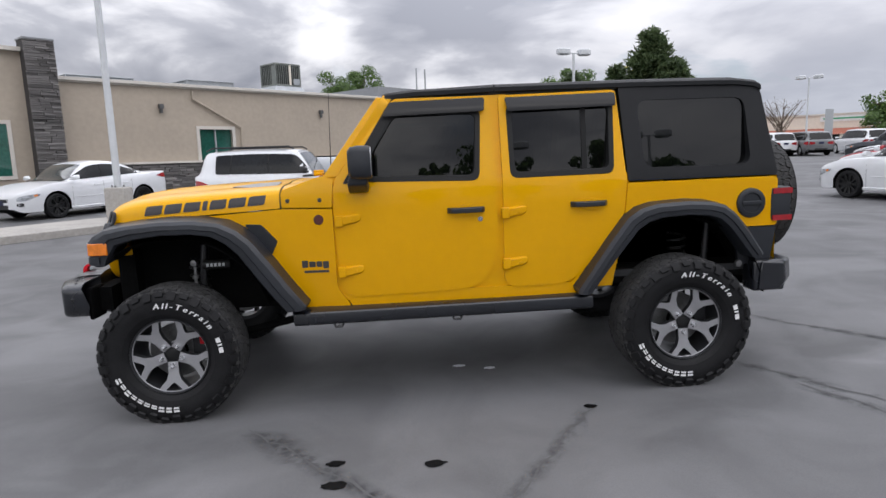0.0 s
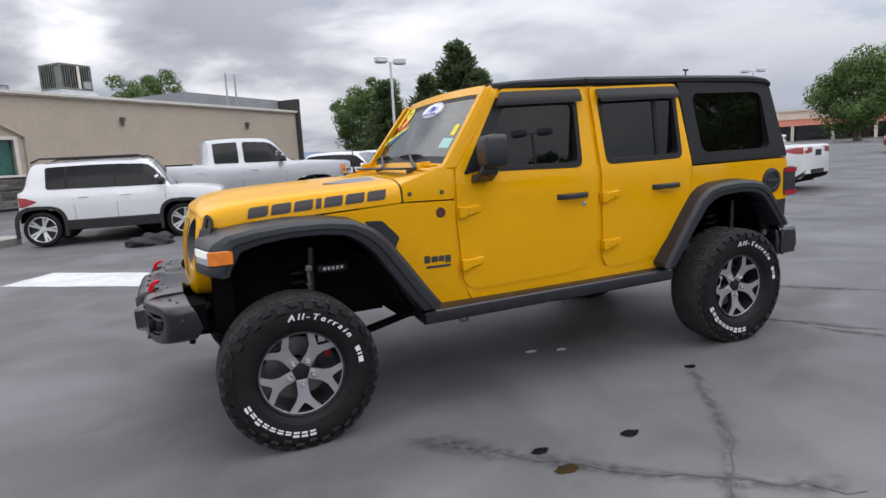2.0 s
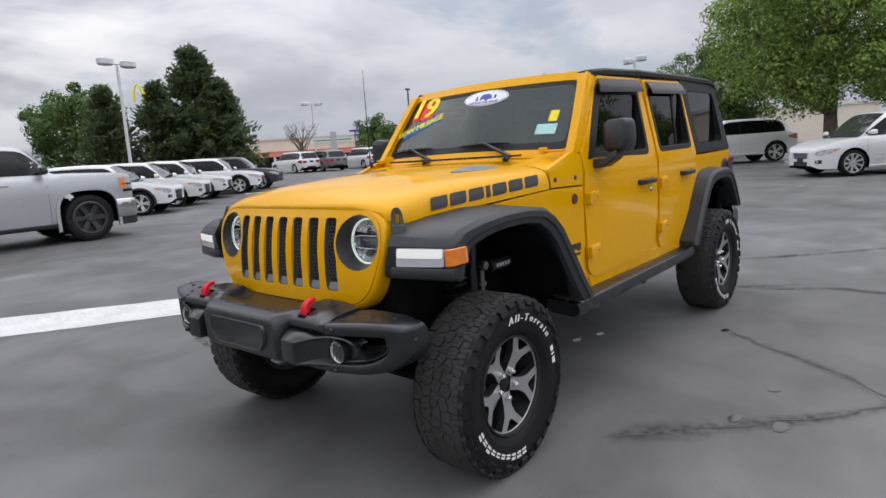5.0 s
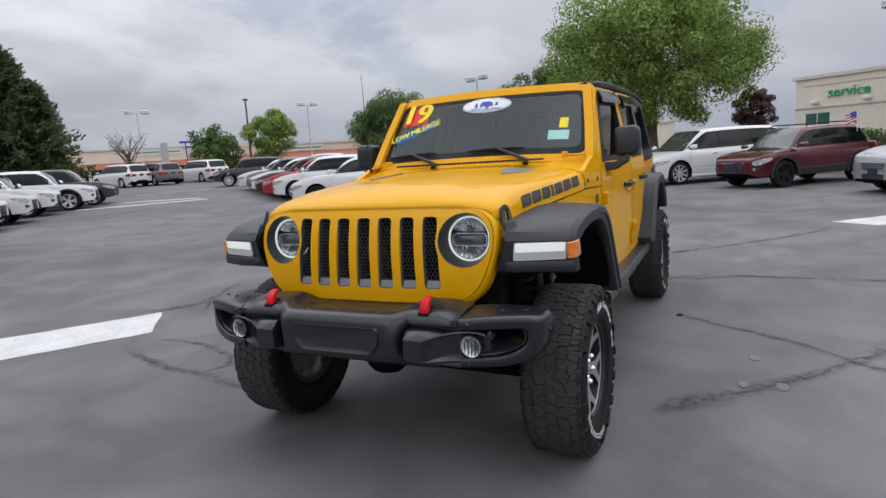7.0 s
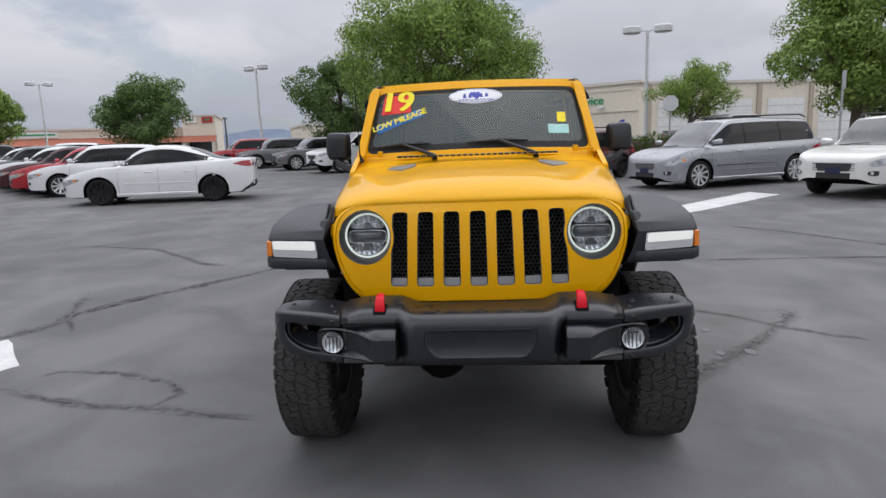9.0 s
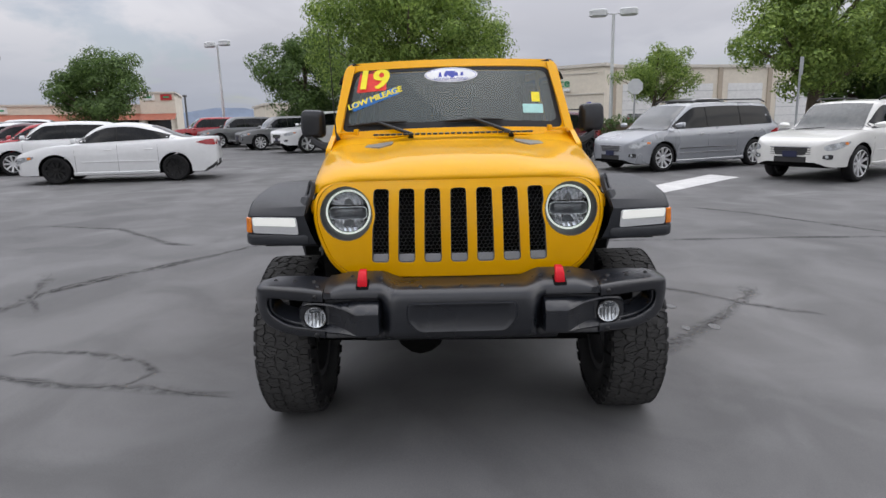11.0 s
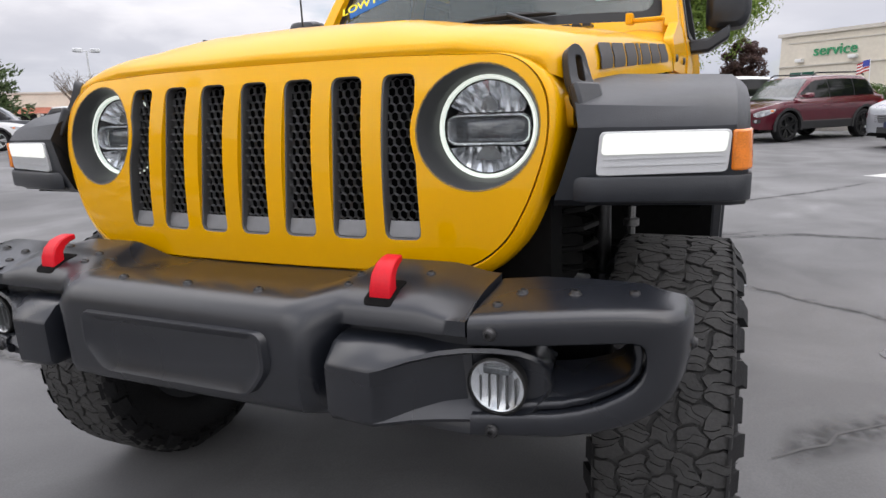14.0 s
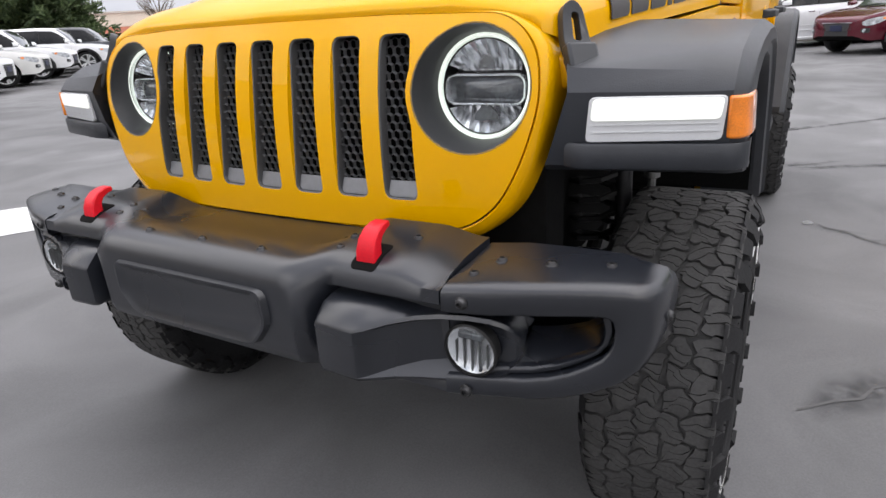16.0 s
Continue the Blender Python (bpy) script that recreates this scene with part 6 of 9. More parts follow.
def build_wheel(name, x, y, z, turn):
    m = pose(x - 1.5, y, z, 90, 0, 0) if turn < 0 else pose(x - 1.5, y, z, -90, 0, 0)
    if turn == 0:
        m = pose(x - 1.5, y, z, 0, 90, 0)
    bm = bmesh.new()
    lathe(bm, [(0.222, 0.104), (0.218, 0.110), (0.212, 0.106), (0.208, 0.085), (0.205, 0.02), (0.195, -0.03), (0.195, -0.10), (0.222, -0.104)], 48)
    wheel = part(name, bm, RIM_DARK, OFF_ROADER, "off-road wheel with chunky tyre", 38, 0, 2, m)
    link_ob = new("tyre", TYRE_MESH)
    link_ob.parent = wheel
    link_ob["label"] = "chunky black all-terrain tyre with white letters"
    for nm, me in (("tread", TREAD_MESH), ("rim_face", RIM_MESH), ("tyre_letters", LETTER_MESH), ("centre_cap", CAP_MESH), ("brake_disc", BRAKE_MESH)):
        o = new(nm, me)
        o.parent = wheel
        if nm in ("tread", "tyre_letters"):
            o["kind"] = "stuff"
    for k in range(5):
        o = new("lug_nut", LUG_MESH)
        o.parent = wheel
        a = radians(270 + 72 * k)
        o.matrix_basis = Matrix.Translation((0.062 * math.cos(a), 0.062 * math.sin(a), 0.064))
    if x == 0.0:
        o = new("caliper_clip", CALIPER_MESH)
        o.parent = wheel
    return wheel


def shared(name, bm, mats, smooth=38):
    bmesh.ops.recalc_face_normals(bm, faces=bm.faces)
    me = bpy.data.meshes.new(name)
    bm.to_mesh(me)
    bm.free()
    for one in mats:
        me.materials.append(one)
    me.polygons.foreach_set("use_smooth", [True] * len(me.polygons))
    me.set_sharp_from_angle(angle=radians(smooth))
    return me


TYRE_MESH = shared("tyre", tyre_body(), [TYRE, TREAD], 35)
TREAD_MESH = shared("tread", tread_blocks(), [TYRE, TREAD], 35)
_bm = bmesh.new()
wheel_rim(_bm)
RIM_MESH = shared("rim_face", _bm, [RIM_FACE, RIM_DARK], 30)
_bm = bmesh.new()
arc_letters(_bm, "All-Terrain", 0.302, 101, 0.044, 0.1398)
for a0, a1 in ((20, 14.5), (12.8, 10.8), (9.0, 3.0)):
    loft(_bm, [[(r * math.cos(radians(a)), r * math.sin(radians(a)), 0.1393) for r in (0.287, 0.312)] for a in (a0, a1)])
for k in range(10):
    a = 276 - 7.9 * k
    r1 = 0.318 if k in (0, 1, 2, 7, 9) else 0.309
    for r0, r2 in ((0.288, 0.288 + (r1 - 0.288) * 0.38), (0.288 + (r1 - 0.288) * 0.58, r1)):
        loft(_bm, [[(r * math.cos(radians(t)), r * math.sin(radians(t)), 0.1393) for r in (r0, r2)] for t in (a, a - 2.9, a - 5.8)])
LETTER_MESH = shared("tyre_letters", _bm, [LETTER_WHITE], 0)
_bm = bmesh.new()
lathe(_bm, [(0.0, 0.066), (0.030, 0.066), (0.038, 0.062), (0.040, 0.05)], 20)
CAP_MESH = shared("centre_cap", _bm, [SEAL])
_bm = bmesh.new()
lathe(_bm, [(0.0, 0.034), (0.008, 0.033), (0.014, 0.022), (0.016, 0.0)], 8)
LUG_MESH = shared("lug_nut", _bm, [REFLECTOR])
_bm = bmesh.new()
lathe(_bm, [(0.06, -0.03), (0.160, -0.03), (0.160, -0.05), (0.06, -0.05)], 30, closed=True)
box(_bm, (0.10, -0.02, -0.055), (0.172, 0.10, 0.0), 1)
BRAKE_MESH = shared("brake_disc", _bm, [STEEL, RIM_DARK])
_bm = bmesh.new()
box(_bm, (0.140, 0.035, -0.004), (0.166, 0.075, 0.004))
CALIPER_MESH = shared("caliper_clip", _bm, [RED])
for wx in (0.0, 3.008):
    build_wheel("wheel", wx, -0.812, HUB_Z, -1)
    build_wheel("wheel", wx, 0.812, HUB_Z, 1)
build_wheel("spare_wheel", 3.90, 0.0, 1.06, 0)
bm = bmesh.new()
box(bm, (3.63, -0.15, 0.95), (3.80, 0.15, 1.2))
jpart("spare_carrier", bm, UNDER)

# rock rails, wheel houses and underbody
for s in (-1, 1):
    bm = bmesh.new()
    loft(bm, [[(x, s * (0.845 + o), 0.512 + dz) for o, dz in ((-0.16, 0.0), (0.0, -0.012), (0.03, 0.0), (0.038, 0.03), (0.03, 0.068), (0.0, 0.078), (-0.16, 0.078))] for x in (0.70, 0.74, 1.5, 2.40, 2.46)], ring=True)
    jpart("rock_rail", bm, BUMPER_BLACK, None, "black tubular rock rail", bevel=0.006)
    for x in (0.95, 1.65):
        bm = bmesh.new()
        tube(bm, [(x - 0.03, s * 0.82, 0.505), (x - 0.02, s * 0.83, 0.48), (x + 0.02, s * 0.83, 0.48), (x + 0.03, s * 0.82, 0.505)], 0.008, 6)
        jpart("rail_hook", bm, BUMPER_BLACK)
    for cx, r, x0, x1 in ((0.03, 0.56, -0.44, 0.62), (3.0, 0.52, 2.45, 3.46)):
        bm = bmesh.new()
        secs = []
        for k in range(13):
            a = radians(48 + 118 * k / 12) if cx < 1 else radians(15 + 163 * k / 12)
            p = (cx - r * math.cos(a), 0.52 + r * math.sin(a) * 0.96)
            secs.append([(p[0], s * (0.86 if cx > 1 or k < 7 else 0.895), min(p[1], 1.04)), (p[0], s * 0.50, min(p[1], 1.04))])
        loft(bm, secs)
        loft(bm, [[(p[0][0], s * 0.50, p[0][2]) for p in secs], [(p[0][0], s * 0.50, 0.55) for p in secs]])
        jpart("wheel_house", bm, UNDER, None, "black wheel arch liner")
    for cx in (0.0, 3.008):
        bm = bmesh.new()
        pts = []
        for k in range(60):
            a = k * 0.9
            pts.append((cx + 0.10 + 0.055 * math.cos(a), s * 0.56 + 0.055 * math.sin(a), 0.46 + 0.0072 * k))
        tube(bm, pts, 0.009, 5)
        jpart("coil_spring", bm, SEAL)
        bm = bmesh.new()
        sx = cx + (0.11 if cx < 1 else 0.22)
        tube(bm, [(sx, s * 0.63, 0.40), (sx + 0.02, s * 0.63, 0.66)], 0.032, 10)
        tube(bm, [(sx + 0.02, s * 0.63, 0.66), (sx + 0.05, s * 0.62, 0.98)], 0.022, 10)
        jpart("shock_absorber", bm, BOLT, None, "dark shock absorber")
        if cx < 1:
            bm = bmesh.new()
            tube(bm, [(sx + 0.005, s * 0.70, 0.62), (sx + 0.01, s * 0.70, 0.86)], 0.010, 8)
            for z in (0.72, 0.80):
                lathe(bm, [(0.010, -0.012), (0.020, -0.008), (0.020, 0.008), (0.010, 0.012)], 10, Matrix.Translation((sx + 0.008, s * 0.70, z)))
            lathe(bm, [(0.0, -0.02), (0.018, -0.017), (0.022, 0.0), (0.018, 0.017), (0.0, 0.02)], 12, Matrix.Translation((sx + 0.01, s * 0.71, 0.885)) @ Matrix.Rotation(radians(90), 4, "X"))
            jpart("sway_link", bm, STEEL, None, "bright steel link")
            bm = bmesh.new()
            lathe(bm, [(0.0, 0.0), (0.028, 0.0), (0.030, 0.01), (0.030, 0.15), (0.026, 0.16), (0.0, 0.16)], 12, Matrix.Translation((sx + 0.06, s * 0.70, 0.87)) @ Matrix.Rotation(radians(90), 4, "Y"))
            can = jpart("damper_can", bm, SEAL, None, "black damper reservoir")
            bm = bmesh.new()
            for j in range(5):
                box(bm, (sx + 0.085 + 0.023 * j, s * 0.732 - 0.001, 0.862), (sx + 0.099 + 0.023 * j, s * 0.732 + 0.001, 0.880))
            jpart("printed_bars", bm, GREY_METAL, can)
    bm = bmesh.new()
    tube(bm, [(0.05, s * 0.50, 0.34), (0.85, s * 0.40, 0.48)], 0.025, 8)
    jpart("control_arm", bm, UNDER)
bm = bmesh.new()
for s in (-1, 1):
    box(bm, (-0.50, s * 0.43 - 0.04, 0.56), (3.62, s * 0.43 + 0.04, 0.68))
box(bm, (0.65, -0.62, 0.50), (2.40, 0.62, 0.60))
box(bm, (-0.30, -0.45, 0.60), (0.70, 0.45, 1.08))
box(bm, (2.45, -0.50, 0.60), (3.62, 0.50, 1.0))
box(bm, (0.6, -0.72, 0.62), (3.6, 0.72, 0.70))
jpart("chassis", bm, UNDER, None, "dark chassis and belly")
for cx in (0.0, 3.008):
    bm = bmesh.new()
    tube(bm, [(cx, -0.72, HUB_Z), (cx, 0.72, HUB_Z)], 0.045, 12)
    lathe(bm, [(0.0, -0.1), (0.10, -0.08), (0.13, 0.0), (0.10, 0.08), (0.0, 0.1)], 14, Matrix.Translation((cx, 0.2 if cx < 1 else 0.0, HUB_Z)) @ Matrix.Rotation(radians(90), 4, "Y"))
    jpart("axle", bm, UNDER, None, "black live axle")
bm = bmesh.new()
tube(bm, [(-0.16, -0.62, 0.40), (-0.16, 0.62, 0.42)], 0.02, 8)
jpart("tie_rod", bm, UNDER)
bm = bmesh.new()
box(bm, (-0.36, -0.60, 0.60), (-0.26, 0.60, 0.95))
jpart("front_crossmember", bm, UNDER)

# cabin
bm = bmesh.new()
loft(bm, [[(1.0, y, 1.18), (0.98, y, 1.33), (1.25, y, 1.33), (1.34, y, 1.26), (1.32, y, 1.0)] for y in (-0.70, 0.70)], ring=True)
jpart("dashboard", bm, CARPET, None, "dark dashboard", bevel=0.02)
bm = bmesh.new()
lathe(bm, [(0.185 + 0.016 * math.cos(2 * math.pi * k / 8), 0.016 * math.sin(2 * math.pi * k / 8)) for k in range(8)], 28, Matrix.Translation((1.47, -0.37, 1.24)) @ Matrix.Rotation(radians(-68), 4, "Y"), closed=True)
jpart("steering_wheel", bm, SEAL)
for x, ys in ((1.75, (-0.37, 0.37)), (2.60, (-0.37, 0.37))):
    for y in ys:
        bm = bmesh.new()
        loft(bm, [[(x + 0.18 * t + dx, y + dy, 0.95 + 0.62 * t) for dx, dy in ((-0.06, -0.23 + 0.05 * t), (-0.06, 0.23 - 0.05 * t), (0.06, 0.22 - 0.05 * t), (0.06, -0.22 + 0.05 * t))] for t in (0, 0.5, 1.0)], ring=True)
        box(bm, (x + 0.15, y - 0.13, 1.58), (x + 0.25, y + 0.13, 1.74))
        box(bm, (x - 0.50, y - 0.25, 0.86), (x + 0.05, y + 0.25, 1.0))
        jpart("seat", bm, SEAT, None, "charcoal cloth seat", bevel=0.03)
bm = bmesh.new()
box(bm, (0.95, -0.74, 0.66), (3.6, 0.74, 0.70))
jpart("cabin_floor", bm, CARPET)
bm = bmesh.new()
loft(bm, [[(1.28, y, 1.765), (3.5, y, 1.78)] for y in (-0.66, 0, 0.66)])
jpart("headliner", bm, CARPET)
bm = bmesh.new()
box(bm, (1.20, -0.11, 1.66), (1.215, 0.11, 1.72))
jpart("inner_mirror", bm, SEAL, None, "", bevel=0.006)

# front bumper, from section to section across the car
def beam(y):
    """How far forward the bumper's face lies at y."""
    return interp(abs(y), [(0, -0.737), (0.26, -0.735), (0.30, -0.722), (0.34, -0.692), (0.55, -0.690), (0.60, -0.683), (0.70, -0.645), (0.79, -0.606), (0.83, -0.586), (0.85, -0.566), (0.862, -0.538)])


BOLT_FORM = [(0.0, 0.004), (0.004, 0.004), (0.0045, 0.0085), (0.0075, 0.0075), (0.0092, 0.003), (0.0112, 0.002), (0.0112, -0.001)]
MID = [(-0.47, 0.797), (-0.596, 0.797), (-0.618, 0.812), (-0.688, 0.812), (-0.716, 0.805), (-0.731, 0.789), (-0.737, 0.768), (-0.737, 0.70), (-0.736, 0.648), (-0.728, 0.624), (-0.700, 0.604), (-0.62, 0.588), (-0.50, 0.592)]
SHOULDER = [(-0.50, 0.836), (-0.575, 0.834), (-0.60, 0.832), (-0.645, 0.824), (-0.672, 0.813), (-0.688, 0.797), (-0.690, 0.774), (-0.664, 0.763), (-0.660, 0.642), (-0.676, 0.626), (-0.678, 0.607), (-0.62, 0.590), (-0.50, 0.596)]
bm = bmesh.new()
secs = []
for k in range(-60, 61):
    y = k * 0.545 / 60
    soft, hard = ramp01((abs(y) - 0.24) / 0.095), ramp01((abs(y) - 0.272) / 0.056)
    rise = ramp01((abs(y) - 0.45) / 0.09)
    ring = []
    for j, (p, q) in enumerate(zip(MID, SHOULDER)):
        t = hard if 6 <= j <= 9 else soft
        ring.append((p[0] + (q[0] - p[0]) * t, y, p[1] + (q[1] - p[1]) * t - (0.014 * rise if j < 5 else 0)))
    secs.append(ring)
loft(bm, secs, ring=True)
bumper = jpart("front_bumper", bm, BUMPER_BLACK, None, "black steel front bumper with round fog lights", smooth=62)
bm = bmesh.new()
loft(bm, [[(-0.63, y, 0.592), (-0.60, y, 0.562), (-0.45, y, 0.53), (-0.44, y, 0.58)] for y in (-0.40, -0.34, 0.34, 0.40)], ring=True)
jpart("skid_plate", bm, BUMPER_BLACK, bumper, bevel=0.01)
plate = rounded([(-0.212, 0.763), (0.212, 0.763), (0.216, 0.695), (0.176, 0.647), (-0.176, 0.647), (-0.216, 0.695)], 0.020, 4)
dip = [(u * 0.88, 0.707 + (v - 0.707) * 0.72) for u, v in plate]
bm = bmesh.new()
loft(bm, [[(x, u * k, 0.705 + (v - 0.705) * k) for u, v in plate] for x, k in ((-0.732, 1.02), (-0.7405, 1.0), (-0.7480, 0.985), (-0.7485, 0.955))] + [[(-0.7400, u, v) for u, v in dip]], ring=True)
jpart("plate_panel", bm, BUMPER_BLACK, bumper, "blank black plate panel", smooth=30)
for s in (-1, 1):
    # end cap: one pressing round the open corner
    rim_out = [(0.5485, 0.804), (0.62, 0.811), (0.70, 0.811), (0.78, 0.808), (0.82, 0.804), (0.845, 0.797), (0.857, 0.785), (0.861, 0.768), (0.861, 0.735), (0.853, 0.692), (0.838, 0.659), (0.812, 0.634), (0.775, 0.618), (0.73, 0.608), (0.68, 0.604), (0.5485, 0.604)]
    rim_in = [(0.5485, 0.759), (0.62, 0.759), (0.70, 0.759), (0.75, 0.758), (0.775, 0.757), (0.786, 0.754), (0.793, 0.747), (0.796, 0.735), (0.795, 0.715), (0.789, 0.698), (0.778, 0.685), (0.760, 0.674), (0.735, 0.662), (0.705, 0.654), (0.67, 0.650), (0.5485, 0.646)]

    bm = bmesh.new()
    secs = []
    for k, (o, i) in enumerate(zip(rim_out, rim_in)):
        o, i = Vector(o), Vector(i)
        deep = interp(k, [(0, -0.50), (4, -0.475), (6, -0.46), (9, -0.43), (11, -0.46), (15, -0.54)])
        up = 0.008 if k < 4 else 0.0
        r = interp(k, [(0, 1.0), (5, 1.1), (9, 1.2), (12, 1.4), (15, 1.5)])
        ring = []
        for f, d in ((0.0, None), (0.0, 0.026 * r), (0.05, 0.013 * r), (0.14, 0.004 * r), (0.26, 0.0005), (0.55, 0.0), (0.88, 0.0), (0.96, 0.003), (1.0, 0.010), (1.0, 0.085)):
            q = o.lerp(i, f)
            ring.append((deep if d is None else beam(q.x) + d, s * q.x, q.y + (up if d is None else 0)))
        secs.append(ring)
    loft(bm, secs, ring=True)
    cap = jpart("bumper_wing", bm, BUMPER_BLACK, bumper, "", smooth=60)
    lip = [(0.60, 0.654), (0.68, 0.657), (0.715, 0.664), (0.748, 0.677), (0.772, 0.691), (0.785, 0.708), (0.788, 0.730), (0.784, 0.752)]
    bm = bmesh.new()
    secs = []
    for k, (y, z) in enumerate(lip):
        e = ramp01((k - 2) / 4)
        secs.append([(beam(y) + d, s * (y - a * e), z + a * (1 - e)) for d, a in ((0.016, -0.004), (0.013, 0.001), (0.013, 0.005), (0.018, 0.009), (0.06, 0.011), (0.06, -0.004))])
    loft(bm, secs, ring=True)
    jpart("wing_lip", bm, BUMPER_BLACK, cap, smooth=50)
    bm = bmesh.new()
    loft(bm, [[(beam(y) + 0.018, s * y, z - 0.002), (beam(y) + 0.045, s * (y - e * 0.4), z + (z2 - z) * 0.45), (beam(y) + 0.095, s * (y - e), z2)] for y, z, z2, e in ((0.60, 0.656, 0.700, 0.0), (0.68, 0.659, 0.700, 0.0), (0.715, 0.666, 0.702, 0.005), (0.748, 0.679, 0.706, 0.012), (0.772, 0.693, 0.714, 0.02), (0.784, 0.709, 0.724, 0.02), (0.787, 0.73, 0.738, 0.016), (0.783, 0.752, 0.755, 0.012))])
    jpart("wing_ramp", bm, BUMPER_BLACK, cap, smooth=60)
    # pod beside the plate, running out to the fog light
    bm = bmesh.new()
    secs = []
    for y, x, z0, z1, zt, hollow in ((0.320, -0.712, 0.642, 0.712, 0.745, 0), (0.326, -0.742, 0.633, 0.722, 0.756, 0), (0.335, -0.747, 0.629, 0.725, 0.757, 0), (0.410, -0.748, 0.627, 0.725, 0.757, 0), (0.424, -0.739, 0.626, 0.727, 0.757, 0.003), (0.46, -0.715, 0.625, 0.736, 0.757, 0.014), (0.50, -0.698, 0.625, 0.744, 0.757, 0.024), (0.54, -0.687, 0.626, 0.749, 0.757, 0.028), (0.585, -0.679, 0.628, 0.751, 0.757, 0.028), (0.620, -0.669, 0.633, 0.747, 0.753, 0.024), (0.640, -0.659, 0.643, 0.738, 0.744, 0.016), (0.653, -0.646, 0.658, 0.724, 0.730, 0.006), (0.660, -0.63, 0.672, 0.710, 0.716, 0)):
        secs.append([(-0.60, s * y, z0), (x + 0.014, s * y, z0), (x + 0.004, s * y, z0 + 0.004), (x, s * y, z0 + 0.011), (x + hollow, s * y, z0 + 0.011 + hollow * 0.8), (x + hollow, s * y, z1 - 0.004 - hollow * 0.4), (x, s * y, z1 - 0.002), (x + 0.004, s * y, z1 + 0.004), (x + 0.03, s * y, zt - 0.006), (x + 0.055, s * y, zt), (-0.60, s * y, zt)])
    loft(bm, secs, ring=True)
    jpart("bumper_pod", bm, BUMPER_BLACK, bumper, "", smooth=35)
    m = Matrix.Translation((-0.668, s * 0.587, 0.692)) @ Matrix.Rotation(radians(-90), 4, "Y") @ Matrix.Diagonal((0.92, 0.92, 1, 1))
    bm = bmesh.new()
    lathe(bm, [(0.047, -0.02), (0.0510, 0.0), (0.0515, 0.006), (0.0475, 0.008), (0.0465, 0.002), (0.045, -0.02)], 30, m)
    fog = jpart("fog_light", bm, SEAL, bumper, "round fog light")
    bm = bmesh.new()
    lathe(bm, [(0.0470, 0.002), (0.03, -0.006), (0.0, -0.009)], 28, m)
    refl = jpart("fog_reflector", bm, REFLECTOR, fog, "bright ribbed reflector")
    for k in (-2, -1, 0, 1, 2):
        bm = bmesh.new()
        half_h = math.sqrt(0.043 ** 2 - (k * 0.015) ** 2)
        box(bm, (-half_h, k * 0.015 - 0.0009, -0.010), (half_h * 0.45, k * 0.015 + 0.0009, 0.0015))
        bmesh.ops.transform(bm, matrix=m, verts=bm.verts)
        jpart("fog_rib", bm, GREY_BEZEL, refl)
    bm = bmesh.new()
    box(bm, (0.020, -0.024, -0.010), (0.034, 0.024, 0.004))
    bmesh.ops.transform(bm, matrix=m, verts=bm.verts)
    jpart("fog_lamp_block", bm, LENS_DARK, refl, bevel=0.003)
    bm = bmesh.new()
    lathe(bm, [(0.045, 0.006), (0.03, 0.011), (0.0, 0.013)], 28, m)
    fl = sheet("fog_lens", facing(bm, (-1, 0, 0)), LENS, fog)
    fl.visible_shadow = False
    # tow hook
    bm = bmesh.new()
    pts = [(-0.650, 0.790), (-0.655, 0.812), (-0.655, 0.832), (-0.650, 0.847), (-0.639, 0.859), (-0.622, 0.866), (-0.606, 0.868)]
    secs = []
    for k, (x, z) in enumerate(pts):
        q, r = Vector(pts[max(k - 1, 0)]), Vector(pts[min(k + 1, 6)])
        d = (r - q).normalized()
        n_ = Vector((-d.y, d.x)) * interp(k, [(0, 0.016), (3, 0.011), (6, 0.0055)])
        hw = interp(k, [(0, 0.0205), (3, 0.018), (6, 0.0145)])
        secs.append([(x + n_.x, s * 0.392 - hw, z + n_.y), (x + n_.x, s * 0.392 + hw, z + n_.y), (x - n_.x, s * 0.392 + hw, z - n_.y), (x - n_.x, s * 0.392 - hw, z - n_.y)])
    loft(bm, secs, ring=True)
    jpart("tow_hook", bm, RED, None, "bright red tow hook", bevel=0.003, segs=2)
    # dark patch laid on the closed bumper stands for the slot's shade
    bm = panel(rounded([(-0.680, s * 0.392 - 0.026), (-0.615, s * 0.392 - 0.026), (-0.615, s * 0.392 + 0.026), (-0.680, s * 0.392 + 0.026)], 0.008, 3), [], lambda u, v, w: (u, v, interp(u, [(-0.688, 0.7985), (-0.672, 0.8145), (-0.645, 0.8255), (-0.60, 0.8335)]) - w), 0.006, (-0.672, -0.645), ())
    jpart("hook_slot", bm, UNDER, bumper, "dark patch for the shaded slot round the tow hook")
    for x, y, z in ((-0.639, 0.318, 0.8215), (-0.592, 0.296, 0.816), (-0.600, 0.322, 0.8285), (-0.575, 0.443, 0.832), (-0.629, 0.578, 0.806), (-0.575, 0.603, 0.813), (-0.564, 0.685, 0.8145), (-0.53, 0.772, 0.810)):
        bm = bmesh.new()
        lathe(bm, BOLT_FORM, 12, Matrix.Translation((x, s * y, z - 0.002)))
        jpart("bolt_head", bm, BOLT, bumper, "dark bolt head")
    for y, z in ((0.581, 0.780), (0.581, 0.622)):
        bm = bmesh.new()
        lathe(bm, BOLT_FORM, 12, Matrix.Translation((beam(y) + 0.003, s * y, z)) @ Matrix.Rotation(radians(-90), 4, "Y"))
        jpart("bolt_head", bm, BOLT, bumper)
    bm = bmesh.new()
    lathe(bm, BOLT_FORM, 12, Matrix.Translation((-0.515, s * 0.859, 0.735)) @ Matrix.Rotation(radians(-90 * s), 4, "X"))
